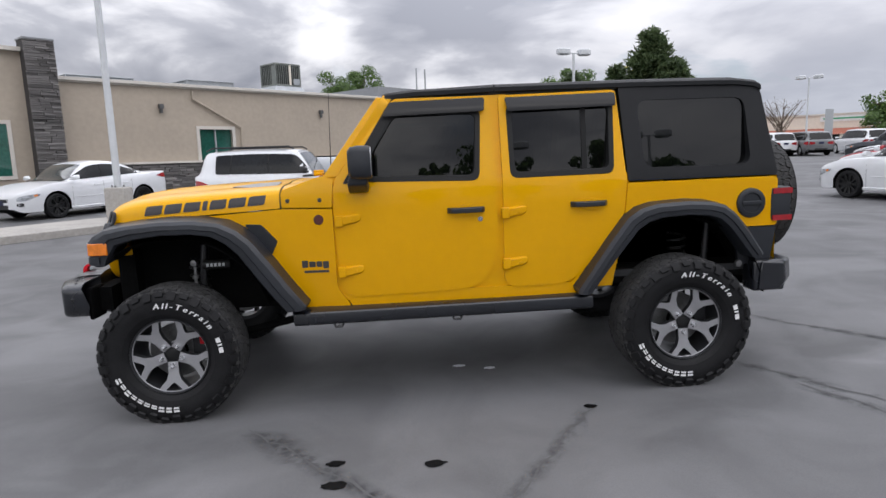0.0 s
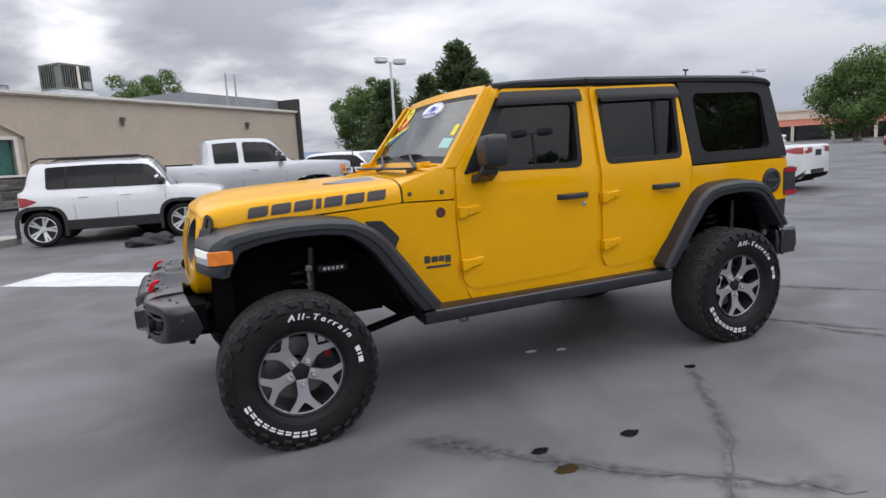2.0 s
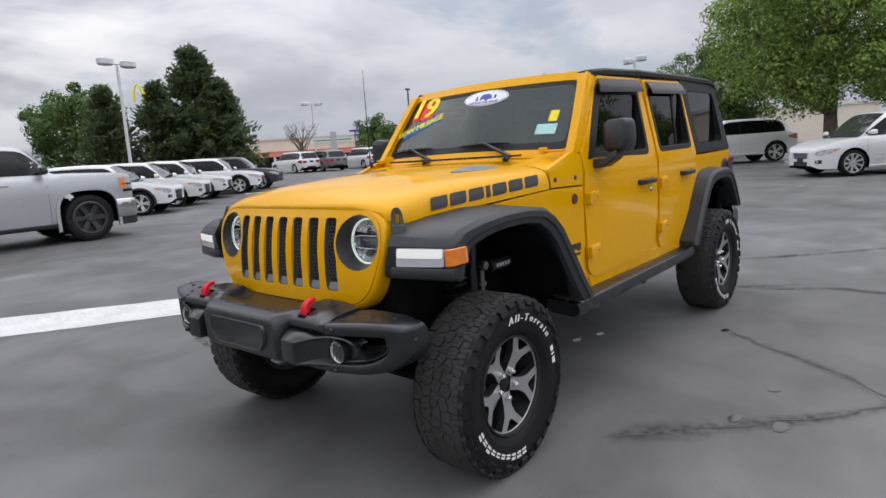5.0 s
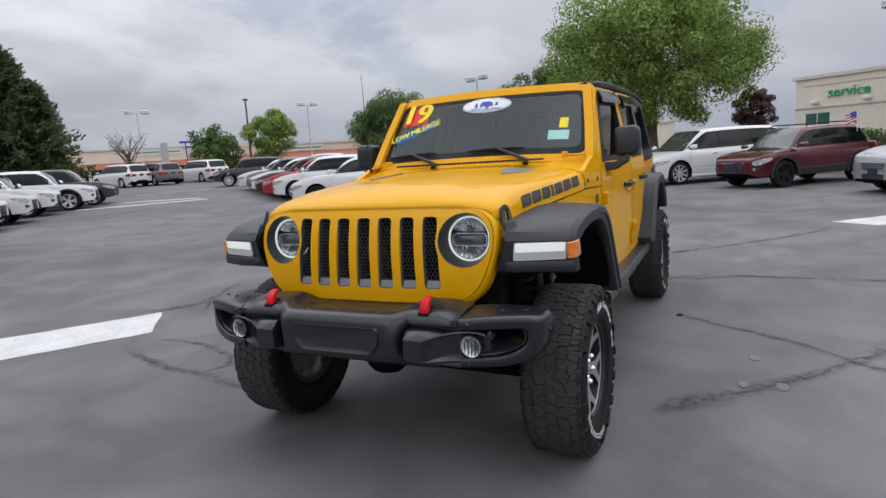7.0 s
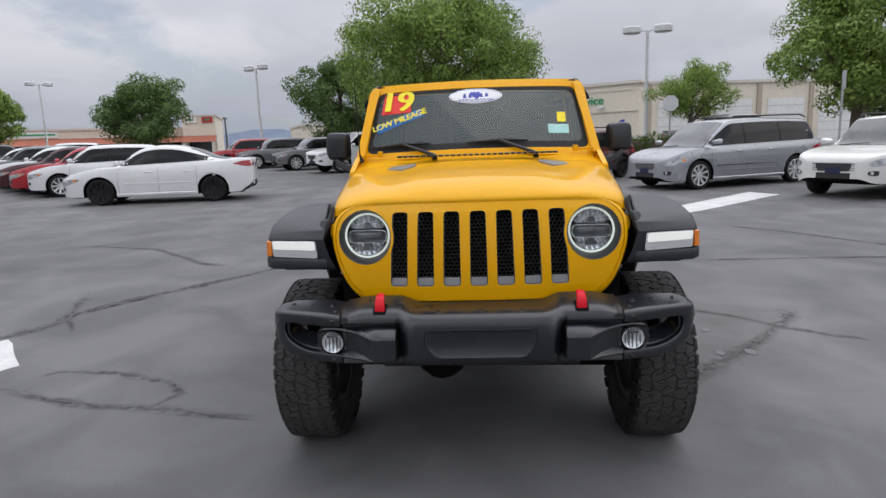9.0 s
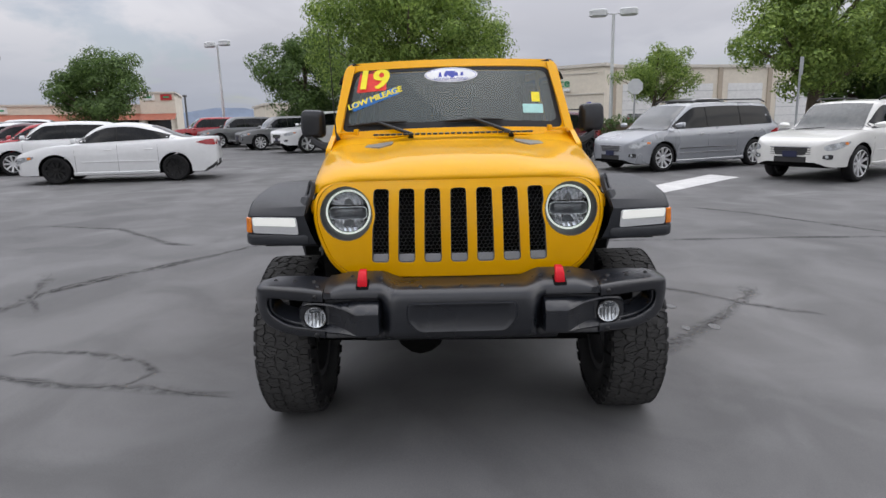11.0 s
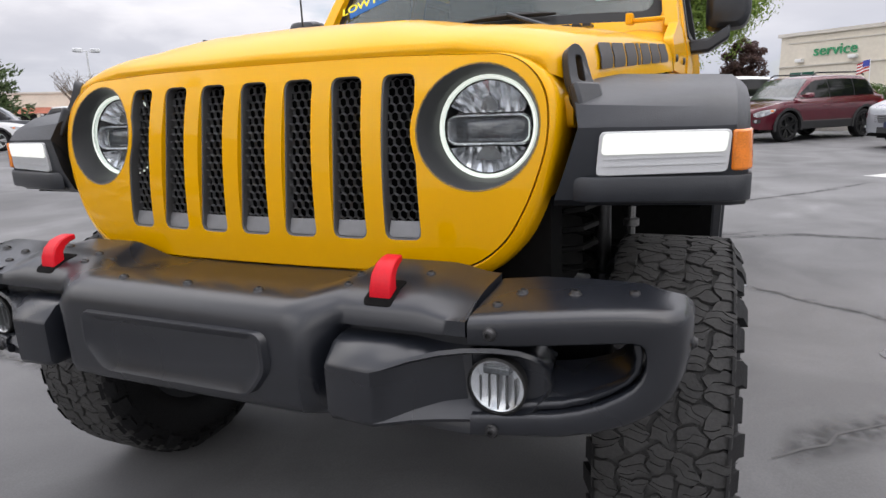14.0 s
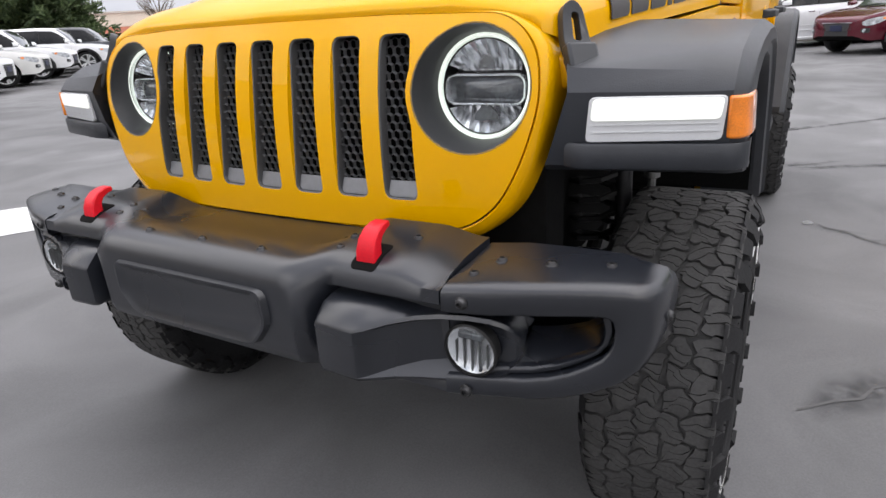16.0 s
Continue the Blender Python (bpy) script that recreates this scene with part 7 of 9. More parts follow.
    jpart("bolt_head", bm, BOLT, bumper)
    bm = bmesh.new()
    box(bm, (-0.52, s * 0.50 - 0.14, 0.62), (-0.40, s * 0.50 + 0.14, 0.76))
    jpart("bumper_bracket", bm, UNDER)
    bm = bmesh.new()
    box(bm, (-0.50, s * 0.575, 0.585), (-0.47, s * 0.735, 0.775))
    jpart("wing_bracket", bm, UNDER, None, "", bevel=0.01)
for y in (-0.161, 0.0, 0.161):
    bm = bmesh.new()
    lathe(bm, BOLT_FORM, 12, Matrix.Translation((-0.679, y, 0.810)))
    jpart("bolt_head", bm, BOLT, bumper)

# ---- parked cars ----
def paint(name, c, rough=0.3, metal=0.0):
    return material(name, c, rough, metal=metal, coat=0.6, vary=0.03, scale=1.2)


WHITE = paint("white_car_paint", (0.72, 0.73, 0.74))
PEARL = paint("pearl_white_paint", (0.66, 0.66, 0.64))
SILVER = paint("silver_paint", (0.44, 0.46, 0.48), 0.3, 0.3)
GREY = paint("grey_paint", (0.16, 0.165, 0.17), 0.3, 0.3)
DARK = paint("charcoal_paint", (0.03, 0.034, 0.042), 0.3, 0.2)
MAROON = paint("maroon_paint", (0.092, 0.0034, 0.013), 0.2, 0.25)
CRIMSON = paint("red_paint", (0.38, 0.012, 0.02), 0.28)
BROWN = paint("dark_brown_paint", (0.060, 0.012, 0.018), 0.3, 0.2)
CAR_GLASS = material("car_window_glass", (0.006, 0.007, 0.008), 0.05, vary=0.4, scale=1.5, spec=0.28)
PLATE_BLUE = material("dark_blue_plate", (0.012, 0.017, 0.055), 0.4)
WIRE = material("dark_grille_plastic", (0.05, 0.052, 0.055), 0.4, vary=0.1)
# paler than the side glass: reflected sky is put into the base colour
SCREEN_GLASS = material("sky_lightened_windscreen", (0.045, 0.053, 0.053), 0.05, vary=0.35, scale=0.9, coat=0.7)
VAN_GREY = paint("silver_grey_paint", (0.31, 0.325, 0.35), 0.28, 0.35)
CLAD = material("black_cladding", (0.022, 0.022, 0.023), 0.7, vary=0.15, scale=6)
ALLOY = material("bright_alloy", (0.66, 0.67, 0.68), 0.32, metal=0.55, vary=0.08, scale=10)
HEADLAMP = material("car_headlamp", (0.36, 0.38, 0.40), 0.12, coat=0.9, vary=0.6, scale=11)

SHAPES = {
    # front overhang, rear overhang, wheelbase, width, height, belt, wheel radius, (screen base, roof start, roof end, rear base) along the length, nose, hood, deck
    "sedan": (0.92, 1.00, 2.70, 1.78, 1.46, 0.93, 0.328, (0.245, 0.42, 0.66, 0.90), 0.68, 0.95, 1.09),
    "hatch": (0.86, 0.75, 2.60, 1.76, 1.50, 0.95, 0.325, (0.22, 0.40, 0.83, 0.965), 0.72, 0.94, 1.02),
    "suv": (0.90, 0.86, 2.66, 1.84, 1.61, 1.00, 0.362, (0.25, 0.41, 0.85, 0.972), 0.82, 1.01, 1.07),
    "boxy": (0.80, 0.42, 2.60, 1.82, 1.67, 1.08, 0.345, (0.24, 0.36, 0.93, 0.978), 0.96, 1.07, 1.10),
    "minivan": (0.88, 1.04, 3.06, 1.95, 1.67, 1.02, 0.345, (0.195, 0.375, 0.91, 0.978), 0.76, 1.00, 1.07),
    "pickup": (0.95, 1.22, 3.65, 2.02, 1.92, 1.30, 0.425, (0.232, 0.33, 0.585, 0.595), 1.27, 1.345, 1.36),
}


def make_wheel_set(r, style):
    key = (round(r, 3), style)
    if key in WHEELS:
        return WHEELS[key]
    bm = bmesh.new()
    lathe(bm, [(r * 0.70, -0.10), (r * 0.86, -0.115), (r * 0.98, -0.085), (r, -0.03), (r, 0.04), (r * 0.97, 0.085), (r * 0.88, 0.108), (r * 0.74, 0.10), (r * 0.70, 0.085)], 28)
    if style == "truck":
        for k in range(26):
            a = 2 * math.pi * k / 26
            for z0, z1, d in ((0.02, 0.10, 0.0), (-0.10, -0.02, 0.12)):
                loft(bm, [[(q * math.cos(a + d + e), q * math.sin(a + d + e), z) for e in (-0.085, 0.085)] for q, z in ((r * 0.90, z1 + 0.010), (r * 0.985, z1), (r * 1.018, z1 - 0.02), (r * 1.018, z0))])
    tyre = shared("tyre", bm, [TYRE])
    bm = bmesh.new()
    lathe(bm, [(r * 0.735, 0.10), (r * 0.715, 0.106), (r * 0.69, 0.100)], 28)
    lathe(bm, [(r * 0.69, 0.100), (r * 0.67, 0.02), (0.0, 0.0)], 28, mi=1)
    spokes = {"black": [(k * 36.0, 0.055) for k in range(10)], "alloy": [(k * 40.0, 0.062) for k in range(9)], "five": [(k * 72.0 + d, 0.05) for k in range(5) for d in (-9, 9)], "dark": [(k * 72.0 + d, 0.05) for k in range(5) for d in (-11, 11)], "truck": [(k * 60.0, 0.085) for k in range(6)]}[style]
    for turn, wd in spokes:
        a0 = radians(turn)
        c_, s_ = math.cos(a0), math.sin(a0)
        top = [(rr * c_ - w * s_, rr * s_ + w * c_, h) for rr, w, h in ((r * 0.12, -r * wd, 0.066), (r * 0.70, -r * wd * 1.3, 0.098), (r * 0.70, r * wd * 1.3, 0.098), (r * 0.12, r * wd, 0.066))]
        low = [(x, y, h - 0.03) for x, y, h in top]
        rows = loft(bm, [top, low], ring=True, caps=False)
        bm.faces.new(rows[0])
    lathe(bm, [(0, 0.082), (r * 0.15, 0.080), (r * 0.20, 0.065)], 12)
    if style == "truck":
        lathe(bm, [(r * 0.735, 0.10), (r * 0.69, 0.112), (r * 0.62, 0.106), (r * 0.61, 0.09)], 28)
    rim = shared("rim", bm, [{"black": SEAL, "alloy": ALLOY, "five": ALLOY, "dark": SEAL, "truck": LAMP_BEZEL}[style], RIM_DARK], 30)
    WHEELS[key] = (tyre, rim)
    return WHEELS[key]


WHEELS = {}


def car(kind, wheel_xy, heading, side, colour, label, name="car", style="alloy", roof=None, rails=False, clad=False, scale=1.0, lift=0.0):
    """wheel_xy: where the front wheel on the seen side ('L' or 'R') meets the ground; heading in degrees."""
    fo, ro, wb, W, H, belt, wr, (u0, u1, u2, u3), nose, hood, deck = SHAPES[kind]
    fo, ro, wb, W, H, belt, wr, nose, hood, deck = (v * scale for v in (fo, ro, wb, W, H, belt, wr, nose, hood, deck))
    H, belt, nose, hood, deck, wr = (v + lift for v in (H, belt, nose, hood, deck, wr))
    hw, L = W / 2, fo + wb + ro
    h = radians(heading)
    f, lft = Vector((math.cos(h), math.sin(h), 0)), Vector((-math.sin(h), math.cos(h), 0))
    p = Vector((*wheel_xy, 0)) + lft * (hw - 0.1) * (1 if side == "R" else -1) - f * (wb / 2)
    ahead, behind = p + f * wb / 2, p - f * wb / 2
    tilt = math.degrees(math.atan2(ground_z(ahead.x, ahead.y) - ground_z(behind.x, behind.y), wb))
    root = thing(name, Matrix.Translation((p.x, p.y, ground_z(p.x, p.y))) @ pose(0, 0, 0, 0, 0, heading) @ pose(0, 0, 0, 0, -tilt, 0), label, "car" if kind != "pickup" else "pickup truck", "parked cars")
    blunt = kind in ("pickup", "boxy")
    slope = {"sedan": 0.20, "hatch": 0.16, "suv": 0.14}.get(kind, 0.05)
    square = kind in ("pickup", "boxy")
    rr = wr + (0.10 if kind == "pickup" else 0.055)
    sill = 0.22 * scale + lift + (0.10 if kind in ("suv", "boxy", "pickup") else 0)

    def bulge(c):
        return math.copysign(abs(c) ** 0.62, c) if square else c

    def X(u):
        return wb / 2 + fo - u * L

    def U(x):
        return (wb / 2 + fo - x) / L

    def half_width(u):
        if blunt:
            n = interp(u, [(0, 0.84), (0.004, 0.90), (0.012, 0.94), (0.03, 0.975), (0.07, 1.0)])
        else:
            n = interp(u, [(0, 0.56), (0.004, 0.67), (0.012, 0.775), (0.025, 0.86), (0.05, 0.935), (0.08, 0.975), (0.12, 1.0)])
        t = interp(u, [(0.88, 1.0), (0.94, 0.97), (0.975, 0.925), (0.992, 0.855), (1.0, 0.75)])
        return hw * n * t

    def top_z(u):
        if u < u0:
            t = u / u0
            z = nose + (hood - nose) * (1 - (1 - t) ** 1.8)
            return z - interp(u, [(0, 0.10), (0.004, 0.045), (0.012, 0.015), (0.025, 0.0)]) * (0.6 if blunt else 1)
        if u < u3:
            return hood + (deck - hood) * (u - u0) / (u3 - u0)
        return deck - interp(u, [(u3, 0.0), (0.985, 0.008), (0.994, 0.03), (1.0, 0.10)])

    def low_z(u):
        x = X(u)
        z = sill + interp(u, [(0, 0.09), (0.01, 0.03), (0.03, 0.0)]) + interp(u, [(0.93, 0.0), (0.985, 0.08), (1.0, 0.18)])
        for ax in (wb / 2, -wb / 2):
            if abs(x - ax) < rr * 0.9995:
                t = abs(x - ax) / rr
                z = max(z, wr + rr * ((1 - t ** 3.2) ** (1 / 3.2) if square else math.sqrt(1 - t * t)))
        return z

    d = u2 - u1
    arch = 1.9 if kind == "sedan" else 1.0
    ridge = [(u0, hood), (u1, H - 0.03 * arch), (u1 + 0.28 * d, H - 0.004), (u1 + 0.5 * d, H), (u2 - 0.22 * d, H - 0.012 * arch), (u2, H - 0.045 * arch), (u3, deck)]

    def sil(u):
        """The roofline, its corners rounded."""
        got = []
        for k in range(-3, 4):
            q = u + k * (0.002 if kind == "pickup" and u > u2 - 0.02 else 0.005 if kind == "pickup" else 0.0075)
            got.append(max(top_z(q), interp(q, ridge)) if u0 <= q <= u3 else top_z(min(max(q, 0), 1)))
        return sum(got) / 7

    wt, wl = hw * 0.755, hw * 0.93

    def half_section(u):
        w, top, zs = half_width(u), top_z(u), low_z(u)
        b = min(belt + slope * (u - 0.3), top - 0.012)
        s = sill
        pts = [(w * (0.955 if zs < sill + 0.15 else 0.99), zs)]
        for k, y in ((0.30, 0.985), (0.46, 0.995), (0.60, 1.0), (0.70, 1.0), (0.80, 0.988), (0.94, 0.972)):
            z = s + (b - s) * k
            pts.append((w * y, max(z, zs + 0.006 * (k + 1))))
        b = max(b, zs + 0.02)
        high = max(sil(u), top)
        c = ramp01((high - top) / 0.30)
        thin = w / hw
        low_part = [(w * y, b + (top - b) * k) for y, k in ((0.945, 0.0), (0.91, 0.3), (0.84, 0.55), (0.66, 0.82), (0.40, 0.96), (0.0, 1.08))]
        cab = [(wl * thin, b), ((wl + (wt - wl) * 0.5 + 0.014) * thin, b + (high - 0.07 - b) * 0.5), (wt * thin, high - 0.075), ((wt - 0.055) * thin, high - 0.022), (wt * 0.55 * thin, high), (0.0, high + 0.012)]
        return pts + [(ya + (yb - ya) * c, za + (zb - za) * c) for (ya, za), (yb, zb) in zip(low_part, cab)]

    def y_at(u, z):
        q = half_section(u)
        for (ya, za), (yb, zb) in zip(q, q[1:]):
            if za <= z <= zb:
                return ya + (yb - ya) * (z - za) / max(zb - za, 1e-6)
        return q[0][0] if z < q[0][1] else q[-2][0]

    us = [0.0, 0.004, 0.012, 0.025, 0.05, 0.08, 0.11, u0 - 0.03, 0.90, 0.94, 0.965, 0.985, 0.994, 1.0] + [u0 - 0.012 + (u3 - u0 + 0.024) * k / 36 for k in range(37)]
    for ax in (wb / 2, -wb / 2):
        us += [U(ax + rr * math.cos(math.pi * k / 12)) for k in range(13)] + [U(ax + rr * 0.998), U(ax - rr * 0.998)]
    us = sorted(u for u in set(round(v, 6) for v in us) if 0 <= u <= 1)
    bm = bmesh.new()
    rows = []
    for u in us:
        q, x = half_section(u), X(u)
        rows.append([(x, -y, z) for y, z in q] + [(x, y, z) for y, z in reversed(q[:-1])])
    made = loft(bm, rows)
    for r in (made[0], made[-1]):
        bm.faces.new(r)
    loft(bm, [[r[0], (r[0][0], 0.0, r[0][2]), r[-1]] for r in rows], mi=1)
    body = part("body", bm, [colour, UNDER], root, "", 40)
    bm = bmesh.new()
    box(bm, (-wb / 2 - ro * 0.7, -hw + 0.28, sill - 0.03), (wb / 2 + fo * 0.7, hw - 0.28, sill + 0.30))
    part("underbody", bm, UNDER, root)

    def z_at(u, y):
        q = half_section(u)
        for (ya, za), (yb, zb) in zip(reversed(q[:-1]), reversed(q[1:])):
            if yb <= y <= ya:
                return zb + (za - zb) * (y - yb) / max(ya - yb, 1e-6)
        return q[-6][1]

    def patch(name, ua, ub, wa, wb_, mat, lab, dx, dz):
        """A pane or panel lying on the upper shell between two stations."""
        rows = []
        for k in range(8):
            u = ua + (ub - ua) * k / 7
            half = wa + (wb_ - wa) * k / 7
            rows.append([(X(u) + dx, half * j / 5, z_at(u, abs(half * j / 5)) + dz) for j in range(-5, 6)])
        bm = bmesh.new()
        loft(bm, rows)
        return part(name, bm, mat, body, lab, 60)

    patch("windscreen", u0 + 0.016, u1 - 0.012, wl * 0.84, wt * 0.88, SCREEN_GLASS, "windscreen with sky reflection lightened into its colour", 0.010, 0.008)
    if kind != "pickup":
        patch("rear_window", u2 + 0.02 * (u3 - u2) + 0.004, u2 + 0.86 * (u3 - u2), wt * 0.86, wl * 0.80, CAR_GLASS, "dark rear window", -0.010, 0.008)
    if roof:
        patch("roof", u1 - 0.005, u2 + 0.01, wt * 0.93, wt * 0.93, roof, "black roof panel", 0.0, 0.010)

    posts = {"sedan": (0.50,), "hatch": (0.53,), "suv": (0.52, 0.72), "boxy": (0.53, 0.76), "minivan": (0.46, 0.69), "pickup": (0.45,)}[kind]
    last = {"sedan": u2 + 0.60 * (u3 - u2), "hatch": u2 + 0.05, "suv": u2 + 0.035, "boxy": u2 - 0.075, "minivan": u2 + 0.015, "pickup": u2 - 0.016}[kind]

    def sides(u):
        return min(belt + slope * (u - 0.3), top_z(u) - 0.012) + 0.035, sil(u) - 0.10

    first = u0
    while sides(first)[1] - sides(first)[0] < 0.035:
        first += 0.004

    def opening(a, b):
        n = 9
        us_ = [a + (b - a) * k / n for k in range(n + 1)]
        low = [(X(u), sides(u)[0]) for u in us_]
        top = [(X(u), max(sides(u)[1], sides(u)[0] + 0.02)) for u in us_]
        return rounded(low + top[::-1], [0.02] + [0.0] * (n - 1) + [0.045, 0.045] + [0.0] * (n - 1) + [0.02], 3)

    for sgn in (-1, 1):
        def laid(proud):
            return lambda x, z, w: (x, sgn * (y_at(U(x), z) + proud - w), z)

        cut_x = [X(first + (last - first) * k / 8) for k in range(1, 8)]
        cut_z = [belt + 0.06 + (H - 0.14 - belt - 0.06) * k / 5 for k in range(6)]
        if kind != "pickup":
            part("window_surround", panel(opening(first, last), [], laid(0.004), 0.006, cut_x, cut_z), SEAL, body, "", 50)
        marks = [first + 0.006] + [q for q in posts if first + 0.05 < q < last - 0.03] + [last - 0.006]
        inset = 0.013 if kind == "pickup" else 0.004
        for a, b in zip(marks, marks[1:]):
            if kind == "pickup":
                part("window_surround", panel(opening(a + 0.010, b - 0.010), [], laid(0.004), 0.006, cut_x, cut_z), SEAL, body, "", 50)
            part("side_window", panel(opening(a + inset, b - inset), [], laid(0.008), 0.006, cut_x, cut_z), CAR_GLASS, body, "dark side window", 50)
        # doors
        gaps = (u0 + 0.05, posts[0], (posts[0] + 0.20 if kind != "pickup" else 0.585))
        for u in gaps:
            zs = [low_z(u) + 0.06 + (belt - 0.02 - low_z(u) - 0.06) * k / 5 for k in range(6)]
            bm = bmesh.new()
            loft(bm, [[(X(u) - 0.003, sgn * (y_at(u, z) + 0.002), z), (X(u) + 0.003, sgn * (y_at(u, z) + 0.002), z)] for z in zs])
            part("door_gap", bm, SEAL, body)
        for u in (posts[0] - 0.045, posts[0] + 0.155):
            y = y_at(u, belt - 0.13)
            bm = bmesh.new()
            box(bm, (X(u) - 0.09, sgn * (y - 0.02), belt - 0.145), (X(u) + 0.09, sgn * (y + 0.022), belt - 0.115))
            part("door_handle", bm, colour if kind != "minivan" else CHROME, root, "", 30, 0.008)
        # sill, side moulding and arch trim
        bm = bmesh.new()
        top = sill + (0.17 if clad else 0.06)
        loft(bm, [[(x, sgn * (hw * 0.93), sill - 0.03), (x, sgn * (hw * 0.985), sill - 0.015), (x, sgn * (hw + 0.004), top - 0.02), (x, sgn * hw * 0.985, top)] for x in (-wb / 2 + rr, wb / 2 - rr)])
        part("sill_trim", bm, CLAD if clad or kind == "pickup" else colour, root, "", 30)
        if kind in ("minivan", "sedan", "suv") and not clad:
            strips = (0.42, 0.27) if kind == "minivan" else (0.42,)
            for level in strips:
                bm = bmesh.new()
                z = sill + (belt - sill) * level
                loft(bm, [[(X(u), sgn * (y_at(u, z + dz) + o), z + dz) for dz, o in ((-0.014, 0.0), (-0.010, 0.010), (0.010, 0.010), (0.014, 0.0))] for u in (u0 + 0.08, 0.45, 0.6, posts[0] + 0.19)])
                part("side_moulding", bm, CHROME if kind == "minivan" and colour is VAN_GREY else colour, root)
        for ax in (wb / 2, -wb / 2):
            n = 14
            if clad or kind == "pickup":
                o = 0.014
                bm = bmesh.new()
                loft(bm, [[(ax + q * bulge(math.cos(a)), sgn * (hw * 0.995 + dy), wr + q * bulge(math.sin(a))) for q, dy in ((rr - 0.004, -0.05), (rr - 0.004, o), (rr + 0.052, o), (rr + 0.06, -0.01))] for a in (math.pi * (-0.06 + 1.12 * k / n) for k in range(n + 1))])
                part("arch_trim", bm, CLAD if clad else colour, root, "", 40)
        bm = bmesh.new()
        x = X(u0 + 0.06)
        zm = belt + 0.03
        ring = lambda y, k, dx: [(x + dx + cx * k, sgn * y, zm + 0.07 + cz * k) for cx, cz in ((0.06, -0.05), (0.075, 0.02), (0.03, 0.065), (-0.06, 0.07), (-0.07, -0.05))]
        loft(bm, [ring(hw * 0.94, 0.35, 0.02), ring(hw + 0.02, 0.8, 0.01), ring(hw + 0.10, 1.0, 0.0), ring(hw + 0.17, 0.9, -0.01), ring(hw + 0.19, 0.6, -0.015)], ring=True)
        part("side_mirror", bm, CLAD if blunt else colour, root, "", 50)
        # lamps
        bm = bmesh.new()
        if blunt:
            drop = 0.36 if kind == "pickup" else 0.25
            cells = [(0.001, nose - drop + 0.01, nose - 0.10), (0.010, nose - drop, nose - 0.09), (0.025, nose - drop, nose - 0.08), (0.045, nose - drop + 0.04, nose - 0.08), (0.055, nose - drop + 0.06, nose - 0.09)]
        else:
            cells = [(0.007, nose - 0.16, nose - 0.10), (0.014, nose - 0.18, nose - 0.06), (0.028, nose - 0.17, nose - 0.035), (0.055, nose - 0.13, nose - 0.015), (0.085, nose - 0.08, nose - 0.005), (0.105, nose - 0.04, nose - 0.005)]
        loft(bm, [[(X(u) + 0.005, sgn * (y_at(u, z) + 0.006), z) for z in (z0, z0 * 0.5 + z1 * 0.5, z1)] for u, z0, z1 in cells])
        head_lamp = part("headlight", bm, HEADLAMP, root, "clear headlight", 60)
        if kind == "pickup":
            bm = bmesh.new()
            for z0_, z1_ in ((nose - drop - 0.02, nose - drop + 0.035), (nose - 0.235, nose - 0.205)):
                loft(bm, [[(X(u) + 0.009, sgn * (y_at(u, z) + 0.010), z) for z in (z0_, z1_)] for u in (0.001, 0.010, 0.025, 0.045)])
            part("lamp_divider", bm, SEAL, head_lamp, "black strip across the headlight", 60)
        u, z0, z1 = cells[-2]
        bm = bmesh.new()
        loft(bm, [[(X(uu) + 0.006, sgn * (y_at(uu, z) + 0.009), z) for z in (z0 + 0.015, z1 - 0.012)] for uu in (u - 0.012, u + 0.006)])
        part("turn_lamp", bm, AMBER, head_lamp)
        bm = bmesh.new()
        zl = deck - (0.14 if kind in ("sedan", "hatch") else 0.20)
        tall = {"sedan": 0.075, "boxy": 0.09}.get(kind, 0.11)
        rows_ = [[(X(u), sgn * (y_at(u, z) + 0.006), z) for z in (zl - tall * k, zl, zl + tall * k)] for u, k in ((0.90, 0.08), (0.925, 0.5), (0.95, 0.85), (0.975, 1.0), (0.99, 1.0), (0.998, 1.0))]
        rows_ += [[(X(1.0) - 0.008, sgn * hw * y, z) for z in (zl - tall * k, zl, zl + tall * k * 0.9)] for y, k in ((0.70, 0.95), (0.55, 0.8), (0.40, 0.5))]
        loft(bm, rows_)
        part("tail_light", bm, TAIL_RED, root, "red tail light", 60)
        # dark lower edge of the tail, from the arch round to the back
        bm = bmesh.new()
        rows_ = [[(X(u), sgn * (y_at(u, z) + 0.004), z) for z in (low_z(u) + 0.004, low_z(u) + k)] for u, k in ((0.935, 0.02), (0.95, 0.06), (0.975, 0.09), (0.992, 0.10), (0.999, 0.10))]
        rows_.append([(X(1.0) - 0.006, 0.0, z) for z in (low_z(1.0) + 0.004, low_z(1.0) + 0.10)])
        loft(bm, rows_)
        part("rear_valance", bm, CLAD, root, "black lower tail edge", 60)
        bm = bmesh.new()
        zf = sill + 0.20
        loft(bm, [[(X(u) + 0.005, sgn * (y_at(u, z) + 0.006), z) for z in (zf - k, zf + k)] for u, k in ((0.006, 0.03), (0.014, 0.05), (0.026, 0.04))])
        fog = part("fog_recess", bm, CLAD, root)
        bm = bmesh.new()
        lathe(bm, [(0, 0.02), (0.035, 0.015), (0.04, 0)], 10, Matrix.Translation((X(0.012), sgn * (y_at(0.012, zf) - 0.01), zf)) @ Matrix.Rotation(radians(90), 4, "Y"))
        part("fog_light", bm, HEADLAMP, fog)
